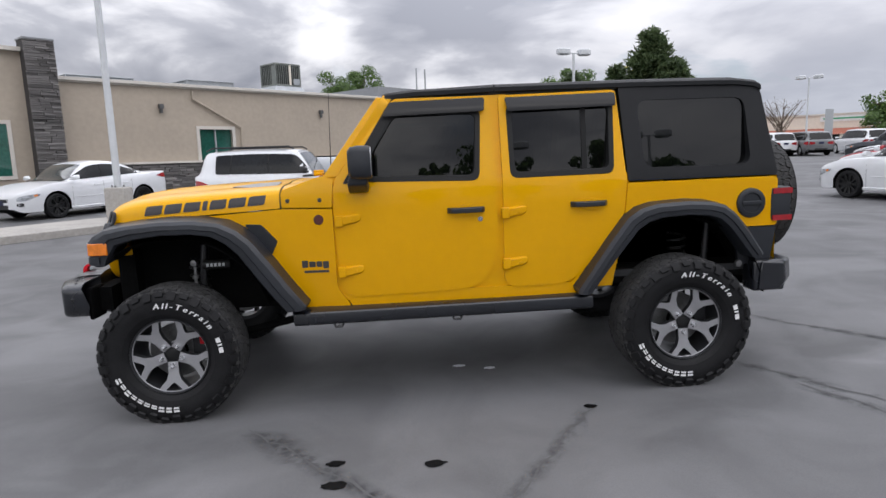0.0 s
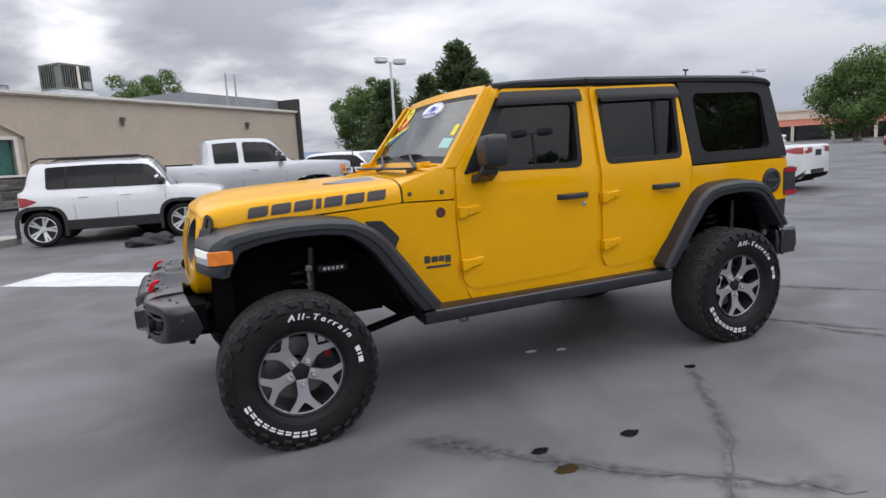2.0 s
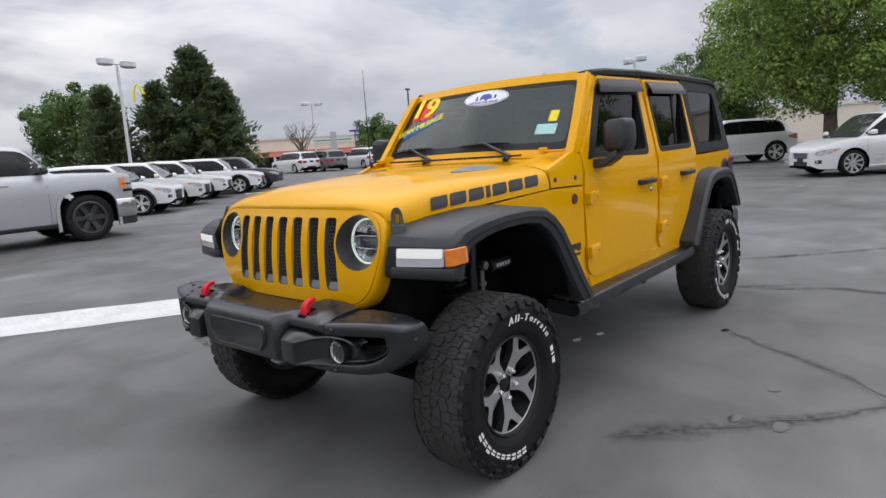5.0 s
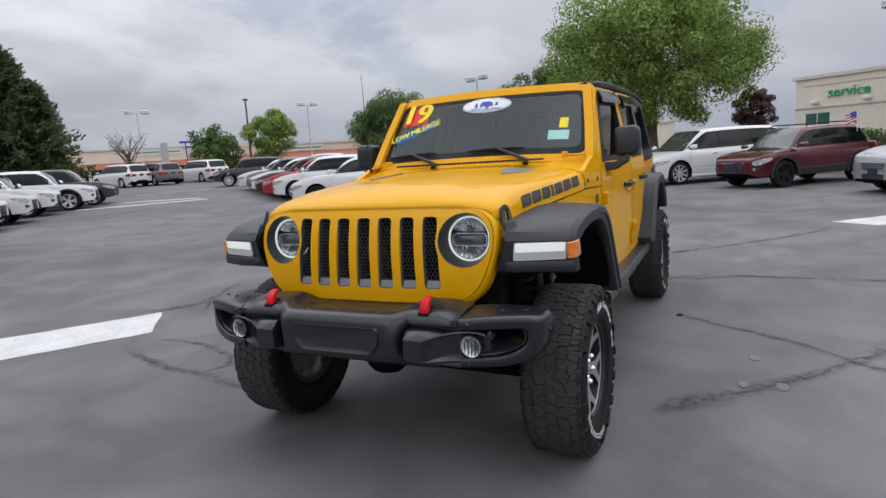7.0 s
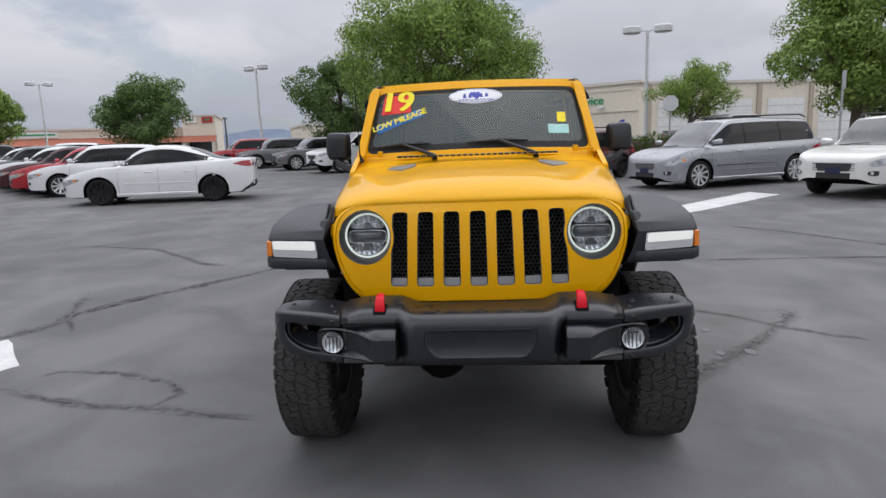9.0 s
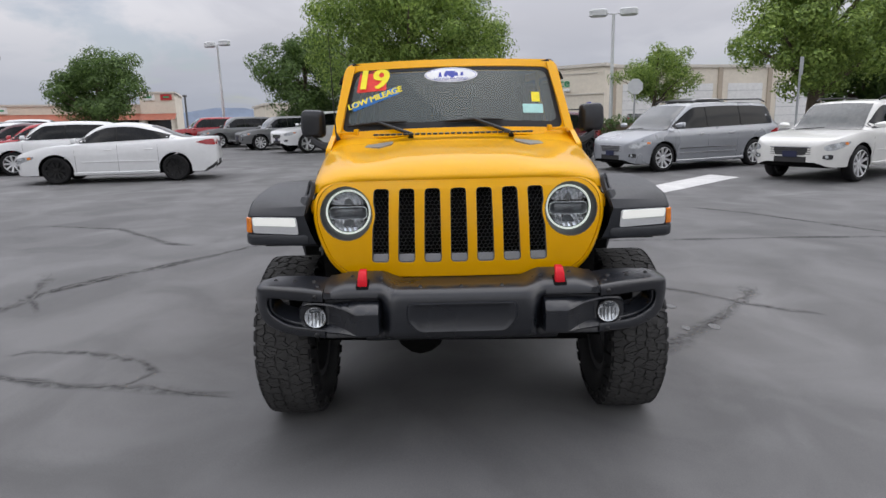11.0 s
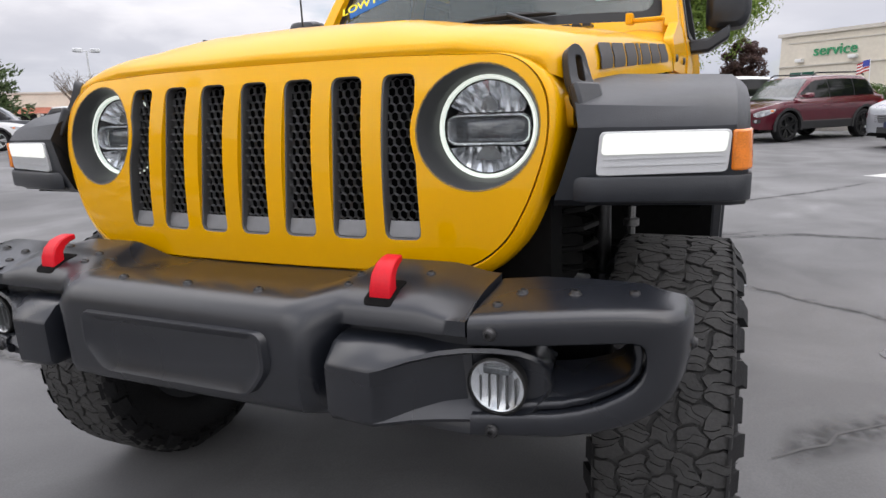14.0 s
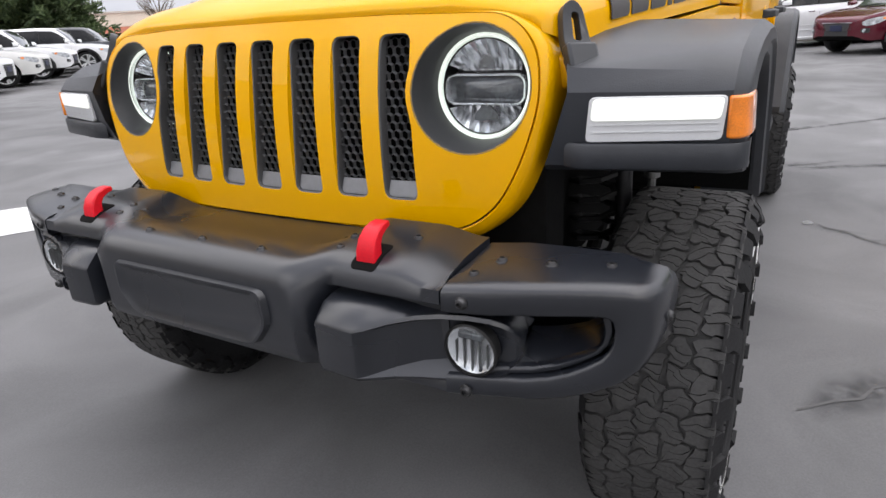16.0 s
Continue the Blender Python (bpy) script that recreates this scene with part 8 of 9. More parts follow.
        if rails:
            bm = bmesh.new()
            tube(bm, [(X(u1 + 0.02), sgn * (wt - 0.06), H - 0.01), (X(u1 + 0.05), sgn * (wt - 0.06), H + 0.05), (X(u2 - 0.05), sgn * (wt - 0.06), H + 0.05), (X(u2 - 0.01), sgn * (wt - 0.06), H - 0.02)], 0.018, 6)
            part("roof_rail", bm, CLAD, root, "black roof rail")
        tyre, rim = make_wheel_set(wr, style)
        for ax in (wb / 2, -wb / 2):
            o = new("wheel", tyre)
            o.parent, o.matrix_basis = root, pose(ax, sgn * (hw - 0.115), wr, 90 if sgn < 0 else -90, 0, 0)
            q = new("rim", rim)
            q.parent = o
    # nose
    gw = hw * {"sedan": 0.40, "hatch": 0.40, "suv": 0.46, "boxy": 0.50, "minivan": 0.46, "pickup": 0.72}[kind]
    g0, g1 = {"sedan": (0.20, 0.11), "hatch": (0.20, 0.12), "suv": (0.27, 0.11), "boxy": (0.25, 0.10), "minivan": (0.26, 0.10), "pickup": (0.40, 0.10)}[kind]

    def front_x(y):
        return X(0.0) + 0.008 - 0.012 * (y / gw) ** 2 if abs(y) <= half_width(0.0) else X(0.004)

    cols = [gw * k / 4 for k in range(-4, 5)]
    bm = bmesh.new()
    loft(bm, [[(front_x(y), y * (0.86 if j == 0 else 1.0), z) for j, z in enumerate((nose - g0, nose - (g0 + g1) / 2, nose - g1))] for y in cols])
    grille_ = part("grille", bm, WIRE, root, "dark grille", 60)
    for k in range(4):
        z = nose - g0 + (g0 - g1) * (k + 0.5) / 4
        bm = bmesh.new()
        tube(bm, [(front_x(y) + 0.005, y * 0.96, z) for y in cols[::2]], 0.007, 4)
        part("grille_bar", bm, CHROME if kind in ("minivan", "pickup") else CLAD, grille_)
    bm = bmesh.new()
    tube(bm, [(front_x(y) + 0.004, y, nose - g1) for y in cols[::2]], 0.010, 5)
    part("grille_edge", bm, CHROME, grille_)
    bm = bmesh.new()
    loft(bm, [[(X(0.0) + 0.004 - 0.03 * (abs(y) / hw) ** 2, y, z) for z in (sill + 0.09, sill + 0.20)] for y in [hw * 0.5 * k / 3 for k in range(-3, 4)]])
    part("lower_intake", bm, CLAD, root, "black lower intake", 60)
    bm = bmesh.new()
    zr = deck - 0.20
    box(bm, (X(1.0) - 0.016, -0.155, zr - 0.07), (X(1.0) - 0.004, 0.155, zr + 0.07))
    part("rear_plate", bm, PLATE_BLUE, root, "dark blue dealer plate", 30, 0.004)
    bm = bmesh.new()
    box(bm, (X(0.0) + 0.004, -0.152, sill + 0.19), (X(0.0) + 0.018, 0.152, sill + 0.31))
    part("front_plate", bm, PLATE_BLUE, root, "dark blue dealer plate", 30, 0.004)
    if kind == "pickup":
        bm = bmesh.new()
        box(bm, (X(0.985), -hw * 0.80, deck - 0.04), (X(0.63), hw * 0.80, deck + 0.014))
        part("bed", bm, SEAL, root, "open cargo bed")
        bm = bmesh.new()
        arc = [(-0.42, -1.012), (-0.16, -1.015), (-0.06, -0.99), (0.0, -0.90), (0.035, -0.6), (0.05, 0.0), (0.035, 0.6), (0.0, 0.90), (-0.06, 0.99), (-0.16, 1.015), (-0.42, 1.012)]
        loft(bm, [[(X(0.0) + cx + dx * (1 if abs(cy) < 0.95 else 0), hw * cy + (0.02 if dx else 0) * (1 if cy > 0.95 else -1 if cy < -0.95 else 0), z) for dx, z in ((0.0, sill + 0.06), (0.03, sill + 0.09), (0.035, sill + 0.24), (0.03, sill + 0.27), (0.035, sill + 0.30), (0.030, sill + 0.40), (0.0, sill + 0.43))] for cx, cy in arc])
        part("front_bumper", bm, CHROME, root, "chrome bumper", 40)
        bm = bmesh.new()
        loft(bm, [[(X(0.0) + cx + dx, hw * cy * 0.99, z) for dx, z in ((-0.02, sill - 0.10), (0.015, sill - 0.08), (0.01, sill + 0.07))] for cx, cy in arc])
        part("air_dam", bm, CLAD, root, "black air dam", 40)
    bm = bmesh.new()
    tube(bm, [(X(u0 - 0.005), -0.55, hood + 0.015), (X(u0 + 0.012), 0.0, hood + 0.05)], 0.010, 5)
    part("wiper", bm, SEAL, root)
    return root

# ---- setting round the lot ----
tan_building()
roof_unit(-4.35, 27.5, 5.0, 1.45, 1.3, 1.08, 44, "boxy dark green louvred rooftop cooler on a metal skirt", True)
roof_unit(-11.0, 22.5, 4.55, 2.6, 1.5, 0.45, 44, "low grey rooftop machine")
roof_unit(-7.2, 24.4, 4.55, 2.2, 1.4, 0.4, 44, "low grey rooftop machine")

# kerbed island with the nearest pole
island = [(-6.3, 7.1), (-4.62, 9.0), (-3.42, 10.8), (-3.7, 11.25), (-4.7, 11.3), (-6.1, 10.1), (-7.8, 8.2), (-14.0, 4.6), (-14.0, 3.0)]
bm = panel(rounded(island, 0.35, 4), [], lambda u, v, w: (u, v, ground_z(u, v) + 0.15 - w), 0.16)
tagged(part("kerb_island", bm, CONCRETE, None, "", 30, 0.02), "pale concrete kerbed island at the lot's edge", "kerb", kind="structure")
px, py = -5.16, 10.35
pz = ground_z(px, py) + 0.15
p1 = thing("lot_lamp", pose(px, py, pz), "tall white pole on a square concrete footing", "street lamp", "lot lamps")
bm = bmesh.new()
loft(bm, [[(dx * k, dy * k, z) for dx, dy in ((-1, -1), (1, -1), (1, 1), (-1, 1))] for k, z in ((0.23, -0.05), (0.23, 0.66), (0.21, 0.70))], ring=True)
part("footing", bm, CONCRETE, p1, "square concrete footing", 30, 0.02)
bm = bmesh.new()
tube(bm, [(0, 0, 0.68), (0, 0, 8.5)], [0.080, 0.062], 12)
part("pole", bm, POLE_PAINT, p1)
bm = bmesh.new()
for a in range(4):
    lathe(bm, [(0, 0.05), (0.02, 0.05), (0.02, 0)], 6, Matrix.Translation((0.13 * math.cos(a * 1.57), 0.13 * math.sin(a * 1.57), 0.70)))
part("anchor_bolt", bm, STEEL, p1)
for s in (-1, 1):
    bm = bmesh.new()
    lathe(bm, [(0, 0.1), (0.3, 0.1), (0.36, 0.05), (0.36, -0.16), (0, -0.2)], 14, Matrix.Translation((s * 0.6, 0, 8.5)))
    part("lamp_head", bm, POLE_PAINT, p1)

lot_lamp(10.33, 27.1, 6.4, 20)
lot_lamp(34.9, 44.8, 6.8, -30)
lot_lamp(24.16, -7.15, 5.75, 80)
lot_lamp(34.4, 13.2, 6.2, 60)
lot_lamp(45.6, 34.9, 7.1, -40)
lot_lamp(13.4, -22.4, 6.1, 10)
lot_lamp(6.3, -24.0, 6.0, 10)

# trees
tree(24.2, 1.5, 8.2, 4.7, 0.26, 1, "broad leafy street tree with dense light green crown", 80000, 0.062, LEAF, 0.20, clumps=190)
tree(33.2, 8.0, 6.6, 3.2, 0.22, 2, "leafy tree with a dense darker green crown", 32000, 0.075, LEAF_DARK, 0.15, clumps=95)
tree(23.7, -8.9, 4.15, 1.8, 0.11, 3, "small young tree with a round green crown", 15000, 0.045, LEAF, 0.40, clumps=60)
tree(20.2, -13.6, 7.6, 3.4, 0.28, 4, "large leafy tree with a wide green crown", 52000, 0.062, LEAF, 0.2, clumps=140)
tree(55.15, 32.0, 8.2, 4.5, 0.3, 5, "round dense green tree by the far shops", 26000, 0.12, LEAF_DARK, 0.06, clumps=95)
tree(43.4, 37.6, 6.2, 2.9, 0.25, 6, "round green tree at the far end of the lot", 11000, 0.12, LEAF, 0.16)
tree(38.6, 40.0, 4.6, 2.6, 0.2, 7, "low bushy green tree at the far end", 9000, 0.11, LEAF_DARK, 0.15)
tree(14.6, 45.8, 7.6, 3.5, 0.25, 8, "bushy dark green tree behind the lot", 15000, 0.12, LEAF_DARK, 0.1)
tree(-1.4, 36.0, 6.7, 2.5, 0.2, 9, "leafy tree showing over the building's roof", 22000, 0.07, LEAF_DARK, 0.35)
tree(27.7, -2.2, 3.6, 0.95, 0.10, 10, "small dark red-leaved tree", 7000, 0.06, leaf_material("plum_leaves", (0.055, 0.026, 0.026), (0.15, 0.080, 0.066)), 0.3, clumps=60)
tree(23.0, -17.5, 4.6, 2.6, 0.3, 16, "tall leafy tree across the lot", 9000, 0.14, LEAF_DARK, 0.2)
for x, y, h, r, k in ((4.0, -25.7, 7.0, 1.9, 14), (1.2, -25.8, 5.8, 1.2, 15), (7.1, -25.3, 6.0, 1.2, 17), (10.9, -24.4, 6.4, 1.5, 18), (14.2, -23.6, 5.7, 2.0, 19), (-5.0, -25.0, 6.5, 1.8, 20)):
    tree(x, y, h, r, 0.2, k, "leafy tree across the lot", 5000, 0.12, LEAF_DARK, 0.2)
pine(16.03, 31.08, 7.65, 3.3, 21, "tall dark green pine with a ragged outline", 19000)
pine(17.2, 30.6, 5.9, 2.7, 23, "broad dark green pine beside a taller one", 11000)
pine(14.4, 32.4, 5.8, 2.2, 24, "slender dark green pine behind the row", 7000)
pine(12.2, 33.8, 5.6, 2.3, 22, "shorter dark green pine", 7000)

# buildings across the road
def block(a, b, depth, height, mat, name, label, edge=None):
    m, length = wall_frame(a, b)
    o = thing(name, m, label, "building", "buildings round the lot")
    z = ground_z(*a)
    boxes("wall", [((0, 0, z - 0.5), (length, depth, height))], mat, o)
    boxes("roof_edge", [((-0.15, -0.15, height), (length + 0.15, depth + 0.15, height + 0.2))], edge or TRIM_TAN, o)
    return o, length


o, ln = block((43.5, -5.1), (39.4, -10.72), 12, 4.75, STUCCO_PALE, "workshop_building", "pale stucco workshop with a green sign and green windows")
for k in (-1, 0, 1):
    words("sign_letters", "service", 0.86, pose(3.25 + 0.012 * k, -0.06 - 0.002 * k, 3.78, 90, 0, 0), SIGN_GREEN, o, "green sign letters", 0.03)
boxes("cornice", [((0.0, -0.08, 2.95), (ln, 0, 3.03))], TRIM_TAN, o)
boxes("sign_border", [((0.5, -0.05, 4.32), (ln - 0.5, 0, 4.38))], TRIM_TAN, o)
for x in (1.3, 4.3):
    boxes("wall_lamp", [((x - 0.2, -0.35, 3.2), (x + 0.2, 0, 3.4))], SIGN_WHITE, o, "white wall lamp", 0.03)
g = boxes("window", [((0.7, -0.03, 0.4), (2.15, 0.0, 2.62))], GREEN_GLASS, o, "green tinted window")
boxes("mullion", [((1.4, -0.06, 0.4), (1.46, -0.03, 2.62))], GREY_METAL, g)
o, ln = block((40.4, -10.8), (46.5, -33.0), 14, 4.7, STUCCO_PALE, "workshop_hall", "long pale workshop hall with white roller doors")
for k in range(5):
    x = 1.6 + k * 4.3
    d = boxes("roller_door", [((x, -0.04, 0.2), (x + 3.0, 0.0, 3.6))], SIGN_WHITE, o, "white roller door")
    for j in range(5):
        boxes("door_rib", [((x, -0.06, 0.6 + j * 0.62), (x + 3.0, -0.04, 0.63 + j * 0.62))], GREY_METAL, d)
    boxes("pier", [((x - 0.9, -0.12, 0.1), (x - 0.55, 0.0, 4.7))], STUCCO, o)

def store(a, b, depth, wall, label, signs=()):
    o, ln = block(a, b, depth, wall, STUCCO_PALE, "shop_row", label)
    z = ground_z(*a)
    bm = bmesh.new()
    loft(bm, [[(x, -2.4, z + 1.7), (x, 0.05, z + 2.45)] for x in (0, ln)])
    part("tile_roof", bm, RED_TILE, o, "red tiled canopy")
    boxes("shop_front", [((0.6, -0.03, z + 0.1), (ln - 0.6, 0, z + 1.7))], DARK_GLASS, o)
    n = int(ln / 3.5)
    for k in range(n + 1):
        x = 0.3 + k * (ln - 0.6) / n
        boxes("canopy_post", [((x - 0.15, -2.3, z), (x + 0.15, -2.0, z + 1.75))], STUCCO_PALE, o)
    for x, w, m in signs:
        s_ = boxes("sign", [((x, -0.12, wall - 0.75), (x + w, -0.02, wall - 0.1))], m, o, "sign board with bars for lettering")
        boxes("sign_bar", [((x + 0.3, -0.14, wall - 0.5), (x + w - 0.3, -0.12, wall - 0.32))], SIGN_GREEN, s_)
    return o


store((38.0, 82.0), (66.0, 57.0), 18, 4.7, "low shopping row with red tiled canopy", [(6, 5, SIGN_GREEN), (20, 6, SIGN_WHITE), (29, 3, SIGN_WHITE)])
store((57.0, 54.0), (70.0, 35.0), 14, 4.0, "low tan shopping row with red tiled canopy", [(5, 5, SIGN_WHITE)])
o = store((68.5, 34.6), (69.7, 31.1), 12, 5.3, "taller tan corner shop with sign boards", [(0.4, 1.2, SIGN_WHITE), (2.2, 1.2, SIGN_RED)])
block((60.0, 18.0), (66.0, 4.0), 10, 3.4, STUCCO_PALE, "far_shop", "pale low shop building far behind the lot")

# hills on the skyline, with distance haze put into their colour
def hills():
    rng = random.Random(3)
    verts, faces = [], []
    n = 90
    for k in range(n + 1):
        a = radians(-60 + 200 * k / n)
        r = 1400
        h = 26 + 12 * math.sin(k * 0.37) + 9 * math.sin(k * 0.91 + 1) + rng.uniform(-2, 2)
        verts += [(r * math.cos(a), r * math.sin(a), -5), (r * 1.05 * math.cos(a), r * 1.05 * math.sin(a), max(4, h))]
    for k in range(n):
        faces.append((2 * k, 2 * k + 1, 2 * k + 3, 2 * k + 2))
    tagged(raw("backdrop_hills", verts, faces, HILL, smooth=60), "low hills on the skyline, blue-grey from painted haze", "hills", kind="structure")


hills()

# road signs and poles
def sign_post(x, y, h, name, label, face):
    z = ground_z(x, y)
    t = thing(name, pose(x, y, z), label, "sign")
    bm = bmesh.new()
    tube(bm, [(0, 0, 0), (0, 0, h)], 0.035, 8)
    part("post", bm, GALV, t)
    face(t, h)
    return t


def octagon(t, h):
    bm = bmesh.new()
    lathe(bm, [(0, 0.01), (0.32, 0.01), (0.32, -0.01), (0, -0.01)], 8, Matrix.Translation((-0.05, 0, h - 0.3)) @ Matrix.Rotation(radians(90), 4, "Y") @ Matrix.Rotation(radians(22.5), 4, "Z"))
    part("sign_plate", bm, POLE_PAINT, t, "bare metal back of an eight-sided sign")


def upright(t, h):
    bm = bmesh.new()
    box(bm, (-0.06, -0.055, h - 0.55), (-0.04, 0.055, h))
    part("sign_plate", bm, GALV, t, "narrow metal sign", bevel=0.004)


sign_post(22.3, -7.6, 2.75, "road_sign", "eight-sided road sign seen from behind on a steel post", octagon)
sign_post(16.7, -11.0, 3.0, "lot_sign", "narrow metal sign on a steel post", upright)
for x, y, h in ((44.3, 41.2, 7.2), (55.8, 24.2, 3.7), (26.0, 46.0, 6.2)):
    t = thing("utility_pole", pose(x, y, ground_z(x, y)), "slim dark utility pole with a small lamp", "pole", "utility poles")
    bm = bmesh.new()
    tube(bm, [(0, 0, 0), (0, 0, h)], [0.12, 0.08], 8)
    part("pole", bm, DARK_POLE, t)
    bm = bmesh.new()
    box(bm, (-0.25, -0.12, h), (0.25, 0.12, h + 0.18))
    part("lamp_head", bm, DARK_POLE, t, bevel=0.03)

# things standing far off beyond the lot
def bare_tree(x, y, height, seed, label):
    rng = random.Random(seed)
    t = thing("bare_tree", pose(x, y, ground_z(x, y)), label, "tree")
    bm = bmesh.new()
    tube(bm, [(0, 0, -0.1), (0.05, 0, height * 0.3), (0, 0.05, height * 0.6)], [0.13, 0.10, 0.06], 8)
    part("trunk", bm, BARK, t)
    bm = bmesh.new()
    for k in range(26):
        a, tip = rng.uniform(0, 2 * math.pi), rng.uniform(0.5, 1.0)
        foot = Vector((0, 0.03, height * rng.uniform(0.28, 0.6)))
        end = Vector((height * 0.42 * tip * math.cos(a), height * 0.42 * tip * math.sin(a), height * rng.uniform(0.62, 1.0)))
        mid = foot.lerp(end, 0.5) + Vector((0, 0, 0.15))
        tube(bm, [foot, mid, end], [0.035, 0.022, 0.008], 4)
        for _ in range(7):
            p = mid.lerp(end, rng.uniform(0, 1))
            tube(bm, [p, p + Vector((rng.gauss(0, 0.3), rng.gauss(0, 0.3), rng.uniform(0.1, 0.5)))], [0.012, 0.005], 3)
    part("twigs", bm, BARK, t, "bare grey twigs")["kind"] = "stuff"
    return t


bare_tree(29.0, 38.9, 4.0, 61, "small leafless grey tree at the far end of the lot")
t = thing("slab_sign", pose(34.5, 41.6, ground_z(34.5, 41.6), 0, 0, -35), "tall narrow grey-violet sign slab", "sign")
bm = bmesh.new()
box(bm, (-0.28, -0.09, 0.0), (0.28, 0.09, 3.3))
part("slab", bm, GREY_METAL, t, "", 30, 0.02)
bm = bmesh.new()
box(bm, (-0.42, -0.2, -0.1), (0.42, 0.2, 0.25))
part("plinth", bm, CONCRETE, t, "", 30, 0.02)
t = thing("roof_sign", pose(48.5, 53.0, 4.0, 0, 0, -41), "blue frame sign standing over the shop roofs", "sign")
for dx in (-0.9, 0.9):
    bm = bmesh.new()
    tube(bm, [(dx, 0, -1.5), (dx, 0, 0.75)], 0.07, 6)
    part("post", bm, STICK_NAVY, t)
for z0, z1, hw_ in ((0.10, 0.30, 1.0), (0.62, 0.85, 1.55)):
    bm = bmesh.new()
    box(bm, (-hw_, -0.08, z0), (hw_, 0.08, z1))
    part("board", bm, STICK_NAVY, t, "dark blue sign board", 30, 0.02)
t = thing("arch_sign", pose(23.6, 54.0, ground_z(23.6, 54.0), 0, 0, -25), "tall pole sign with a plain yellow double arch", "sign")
bm = bmesh.new()
tube(bm, [(0, 0, 0), (0, 0, 7.1)], [0.14, 0.10], 8)
part("pole", bm, POLE_PAINT, t)
for dx in (-0.42, 0.42):
    bm = bmesh.new()
    tube(bm, [(dx - 0.40, 0, 7.0), (dx - 0.36, 0, 7.7), (dx - 0.2, 0, 8.35), (dx, 0, 8.55), (dx + 0.2, 0, 8.35), (dx + 0.36, 0, 7.7), (dx + 0.40, 0, 7.0)], 0.10, 6)
    part("arch", bm, STICK_YELLOW, t, "yellow arch")

# low planting
def hedge(name, x0, y0, length, width, height, turn, seed, label, count=5000):
    rng = random.Random(seed)
    t = thing(name, pose(x0, y0, ground_z(x0, y0), 0, 0, turn), label, "hedge")
    bm = bmesh.new()
    box(bm, (0.1, -width * 0.35, 0), (length - 0.1, width * 0.35, height * 0.8))
    part("hedge_core", bm, BARK, t)
    c = [((rng.uniform(0, length), rng.uniform(-width / 2, width / 2) * 0.8, rng.uniform(0.1, height * 0.85)), width * 0.28) for _ in range(int(length * 18))]
    v, f = leaf_cloud(rng, c, count, 0.06)
    ob = raw("leaves", v, f, HEDGE_LEAF, t, "", 0)
    ob["kind"] = "stuff"


hedge("hedge", -13.2, 13.6, 2.4, 1.0, 1.35, 44, 31, "clipped dark green hedge by the building", 5000)
hedge("shrub_bed", 20.6, -4.9, 3.2, 1.4, 1.3, -70, 32, "long grassy green shrubs in a planting strip", 6000)
ISLAND = rounded([(20.0, -3.0), (22.8, 2.9), (24.9, 2.9), (26.0, -1.0), (24.5, -10.5), (21.2, -16.0), (18.6, -15.2)], 1.0, 4)
bm = panel(ISLAND, [], lambda u, v, w: (u, v, ground_z(u, v) + 0.14 - w), 0.15)
kerbed = part("planted_island", bm, CONCRETE, None, "", 30, 0.02)
tagged(kerbed, "pale kerbed planting island with grass behind the parked cars", "kerb", kind="structure")
icx, icy = sum(q[0] for q in ISLAND) / len(ISLAND), sum(q[1] for q in ISLAND) / len(ISLAND)
verts, faces = [], []
rng = random.Random(90)
for _ in range(16000):
    q, e = rng.choice(ISLAND), math.sqrt(rng.random()) * 0.93
    x, y = icx + (q[0] - icx) * e + rng.uniform(-0.5, 0.5) * e, icy + (q[1] - icy) * e + rng.uniform(-0.5, 0.5) * e
    a, h = rng.uniform(0, math.pi), rng.uniform(0.08, 0.22)
    z = ground_z(x, y) + 0.13
    k = len(verts)
    verts += [(x - 0.05 * math.cos(a), y - 0.05 * math.sin(a), z), (x + 0.05 * math.cos(a), y + 0.05 * math.sin(a), z), (x + rng.uniform(-0.08, 0.08), y + rng.uniform(-0.08, 0.08), z + h)]
    faces.append((k, k + 1, k + 2))
raw("grass", verts, faces, HEDGE_LEAF, kerbed, "tufts of green grass", 0)["kind"] = "stuff"

# heap of dark cloth beside the small white car
rng = random.Random(77)
bm = bmesh.new()
bmesh.ops.create_icosphere(bm, subdivisions=4, radius=1)
for v in bm.verts:
    n_ = noise.noise(v.co * 1.7) * 0.35 + noise.noise(v.co * 4.0) * 0.16
    v.co = Vector((v.co.x * 0.42 * (1 + n_), v.co.y * 0.26 * (1 + n_), max(-0.02, v.co.z * 0.15 * (1 + 1.6 * n_) + 0.05)))
t = part("dark_cloth", bm, CLOTH_DARK, None, "", 60, m=pose(-1.0, 8.55, ground_z(-1.0, 8.55), 0, 0, 12))
tagged(t, "crumpled heap of dark grey cloth on the asphalt", "cloth")

# small flag clipped to a car window
t = thing("flag", pose(15.1, -4.2, 1.38, 0, 0, 40), "small striped red, white and blue flag on a thin white stick", "flag")
bm = bmesh.new()
tube(bm, [(0, 0, 0), (0.02, 0, 0.48)], 0.008, 6)
part("stick", bm, SIGN_WHITE, t)
for k in range(7):
    bm = bmesh.new()
    loft(bm, [[(0.02 + 0.32 * j / 4, 0.03 * math.sin(j * 1.4), 0.24 + 0.034 * (k + e) - 0.02 * j) for e in (0, 1)] for j in range(5)])
    part("stripe", bm, SIGN_RED if k % 2 == 0 else SIGN_WHITE, t)
bm = bmesh.new()
loft(bm, [[(0.02 + 0.14 * j / 2, 0.006 + 0.03 * math.sin(j * 1.0), 0.345 + 0.135 * e - 0.01 * j) for e in (0, 1)] for j in range(3)])
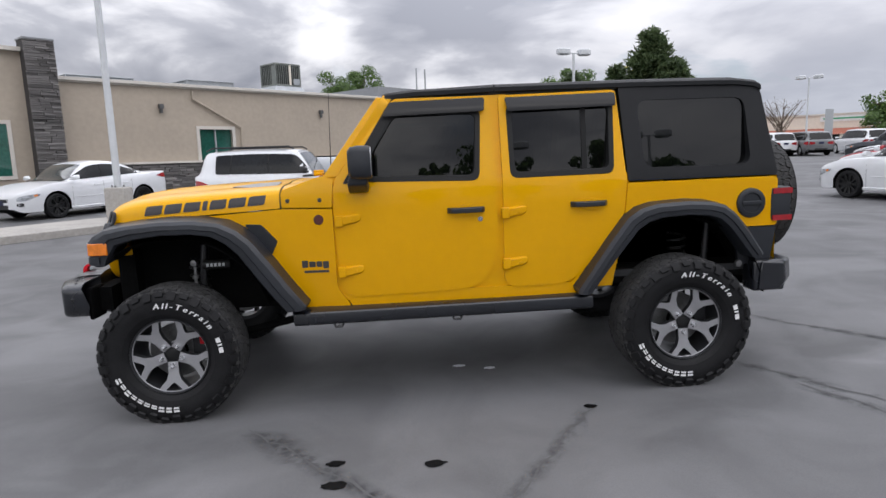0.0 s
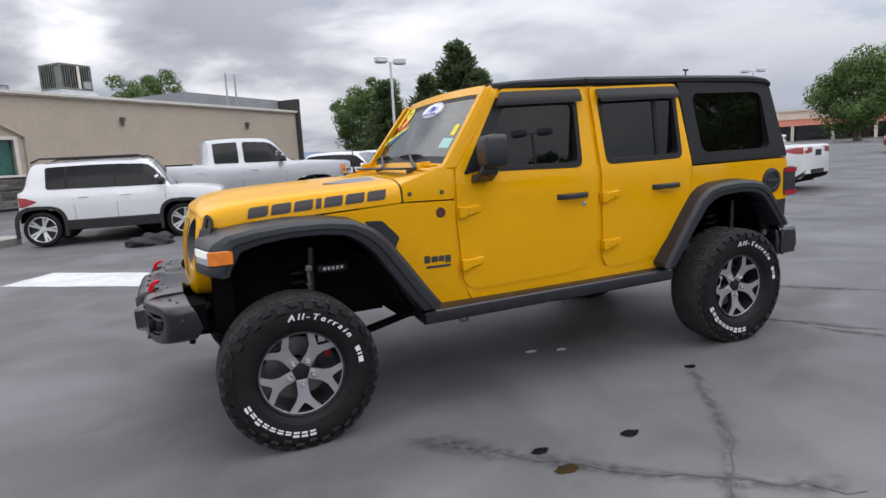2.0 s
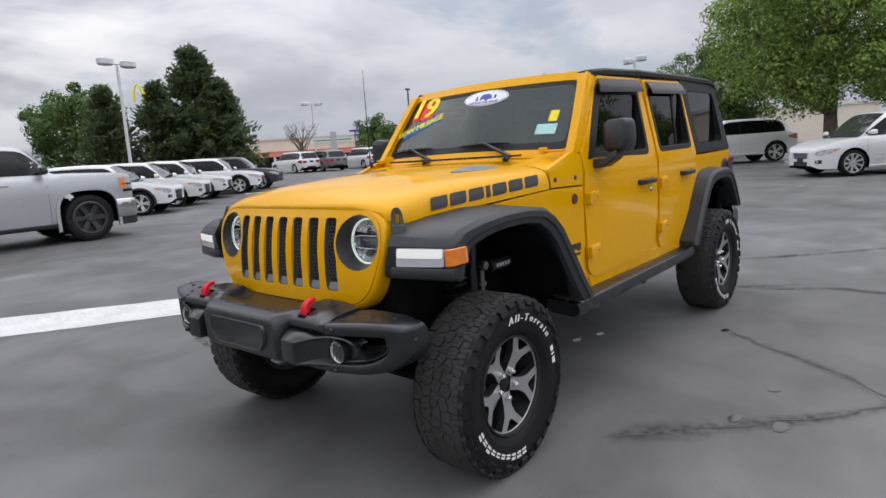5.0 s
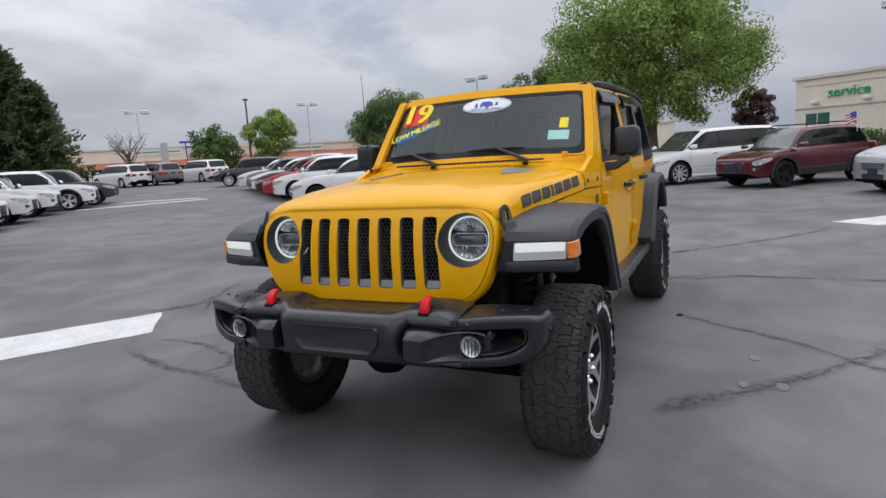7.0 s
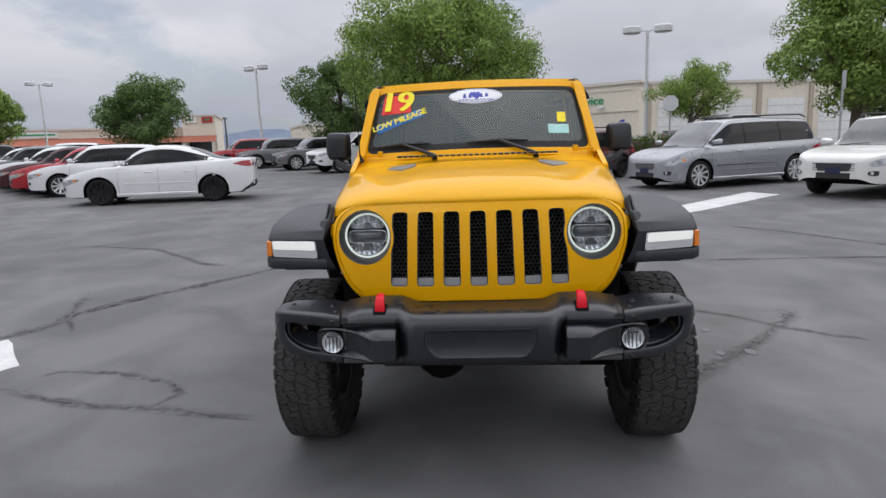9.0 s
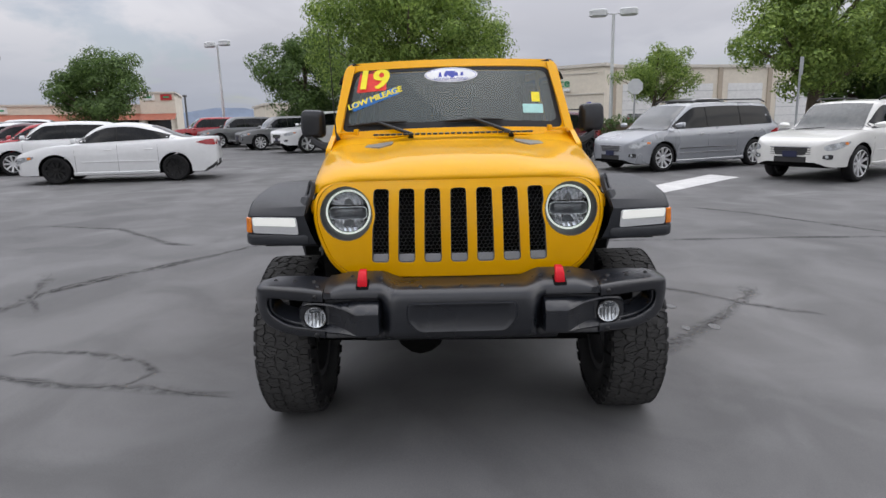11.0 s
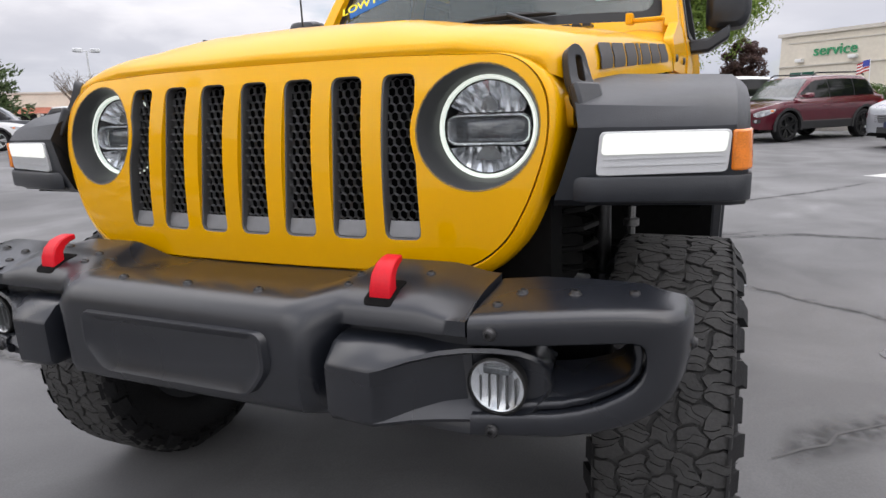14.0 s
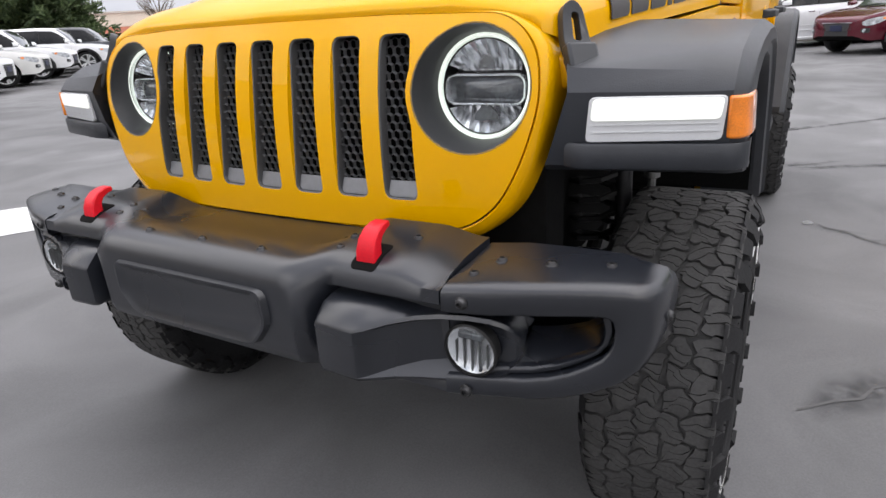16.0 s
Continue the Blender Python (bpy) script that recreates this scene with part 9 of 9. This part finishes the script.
loft(bm, [[(0.02 + 0.14 * j / 2, -0.006 + 0.03 * math.sin(j * 1.0), 0.345 + 0.135 * e - 0.01 * j) for e in (0, 1)] for j in range(3)])
part("canton", bm, STICK_NAVY, t)

# ---- the parked cars ----
car("boxy", (-0.40, 9.50), -6, "R", WHITE, "small boxy white off-road car with black roof rails", style="five", roof=DARK, rails=True, clad=True, scale=0.96)
car("pickup", (2.62, 11.1), 2, "R", SILVER, "silver crew-cab pickup truck on large dark tyres", name="pickup_truck", style="truck", lift=0.03)
ROW = [(5.75, 15.9, WHITE, "white compact off-road car in the row"), (7.62, 17.6, PEARL, "pearl white off-road car in the row"), (9.66, 19.6, WHITE, "white off-road car in the row"), (11.95, 20.8, WHITE, "white off-road car parked at the row's end"), (13.9, 22.2, DARK, "dark grey off-road car at the end of the row")]
for x, y, c, lab in ROW:
    car("suv", (x, y), -42, "R", c, lab, style="five", clad=c is not PEARL, scale=0.95)
car("sedan", (11.95, 9.5), 105, "L", WHITE, "white sedan with black wheels and dark windows", style="black")
LINE = [("hatch", 14.64, 12.42, WHITE, "white compact hatchback in the line"), ("sedan", 15.7, 13.75, CRIMSON, "bright red sedan in the line"), ("sedan", 16.9, 15.2, BROWN, "dark maroon sedan in the line"), ("sedan", 18.4, 16.8, WHITE, "white sedan in the line"), ("hatch", 19.7, 18.3, GREY, "grey hatchback in the line"), ("sedan", 20.9, 19.9, WHITE, "white sedan at the end of the line")]
for kind, x, y, c, lab in LINE:
    car(kind, (x, y), 118, "L", c, lab)
car("suv", (24.6, 25.2), 130, "L", DARK, "black off-road car facing across the lot")
car("suv", (29.5, 24.0), 110, "L", WHITE, "white off-road car far along the line")
car("minivan", (12.3, -5.3), 113, "L", VAN_GREY, "silver minivan with chrome strips", name="minivan", rails=True)
car("suv", (15.2, -2.65), 133, "L", MAROON, "maroon small off-road car with black wheels", style="dark", rails=True, clad=True, scale=0.95)
car("minivan", (17.35, 0.0), 128, "L", WHITE, "white minivan under the big tree", name="minivan")
car("suv", (24.3, 6.1), 128, "L", WHITE, "white off-road car behind the tree", style="five", scale=1.12)
car("suv", (9.28, -8.12), 120, "L", PEARL, "pearl white off-road car with a sale banner", rails=True)
car("suv", (29.87, 11.98), 120, "L", GREY, "grey off-road car in the back row")
car("suv", (27.25, 9.04), 120, "L", GREY, "dark silver off-road car in the back row")
car("suv", (31.3, 14.3), 120, "L", CRIMSON, "red off-road car in the back row")
car("minivan", (27.35, 40.5), 84, "L", WHITE, "white minivan seen from behind far off", name="minivan", scale=0.98)
car("minivan", (29.3, 39.2), 79, "L", GREY, "grey minivan seen from behind far off", name="minivan", scale=0.98)
car("minivan", (32.5, 37.9), 78, "L", WHITE, "white minivan parked with its tail to the lot", name="minivan")
car("sedan", (-7.65, 12.35), 243, "L", WHITE, "white sports sedan parked by the building", style="dark")
car("pickup", (20.5, -11.2), 200, "L", GREY, "grey pickup truck parked behind the minivan", name="pickup_truck")

# marks on the asphalt
stain(0.97, -1.565, 0.040, 1)
stain(1.446, -1.637, 0.045, 2)
stain(0.985, -1.765, 0.05, 3)
stain(2.36, -1.12, 0.035, 4)
for x, y, r, k in ((1.69, -0.31, 0.035, 6), (1.89, -0.39, 0.035, 7)):
    stain(x, y, r, k, "litter", STICK_WHITE, "scrap of pale litter lying on the asphalt", "litter")
CRACKS = [
    ([(2.9, 4.0), (2.13, 3.67), (2.73, 3.29), (3.42, 2.75), (4.6, 1.9)], 0.016),
    ([(1.44, 4.05), (1.51, 3.80), (1.82, 3.66), (2.13, 3.67), (2.73, 3.29), (3.42, 2.75)], 0.022),
    ([(2.13, 3.67), (1.6, 3.33)], 0.012),
    ([(5.9, 6.0), (5.44, 4.63), (4.3, 3.45), (4.11, 3.06)], 0.016),
    ([(0.47, -1.09), (0.72, -1.40), (1.0, -1.70), (1.2, -1.92), (1.6, -2.25), (1.9, -2.50)], 0.022),
    ([(2.36, -1.13), (2.03, -1.62), (1.80, -1.92), (1.45, -2.24), (1.17, -2.64)], 0.016),
    ([(3.66, -1.0), (3.90, -1.6), (3.83, -2.6), (3.83, -4.07), (3.7, -6.0)], 0.014),
    ([(6.4, -3.6), (5.66, -4.24), (4.87, -4.64), (3.9, -5.2)], 0.018),
    ([(4.96, -0.69), (5.64, -1.36), (6.4, -2.08), (7.4, -2.8)], 0.014),
    ([(4.22, 0.49), (4.39, 0.15), (4.77, -0.35), (5.5, -1.2)], 0.014),
    ([(0.73, 2.93), (0.80, 2.83), (0.76, 2.42), (0.59, 1.97), (0.41, 1.82), (0.22, 1.94)], 0.010),
    ([(0.55, 3.1), (0.36, 2.64), (0.25, 2.25), (0.20, 1.77), (0.05, 1.23)], 0.012),
    ([(3.2, -0.3), (3.59, -0.72), (3.78, -1.05), (3.96, -1.34)], 0.014),
]
for k, (pts, w) in enumerate(CRACKS):
    crack(pts, w * 0.55, k + 1)
    smear(pts, w * 5.5, k + 40)
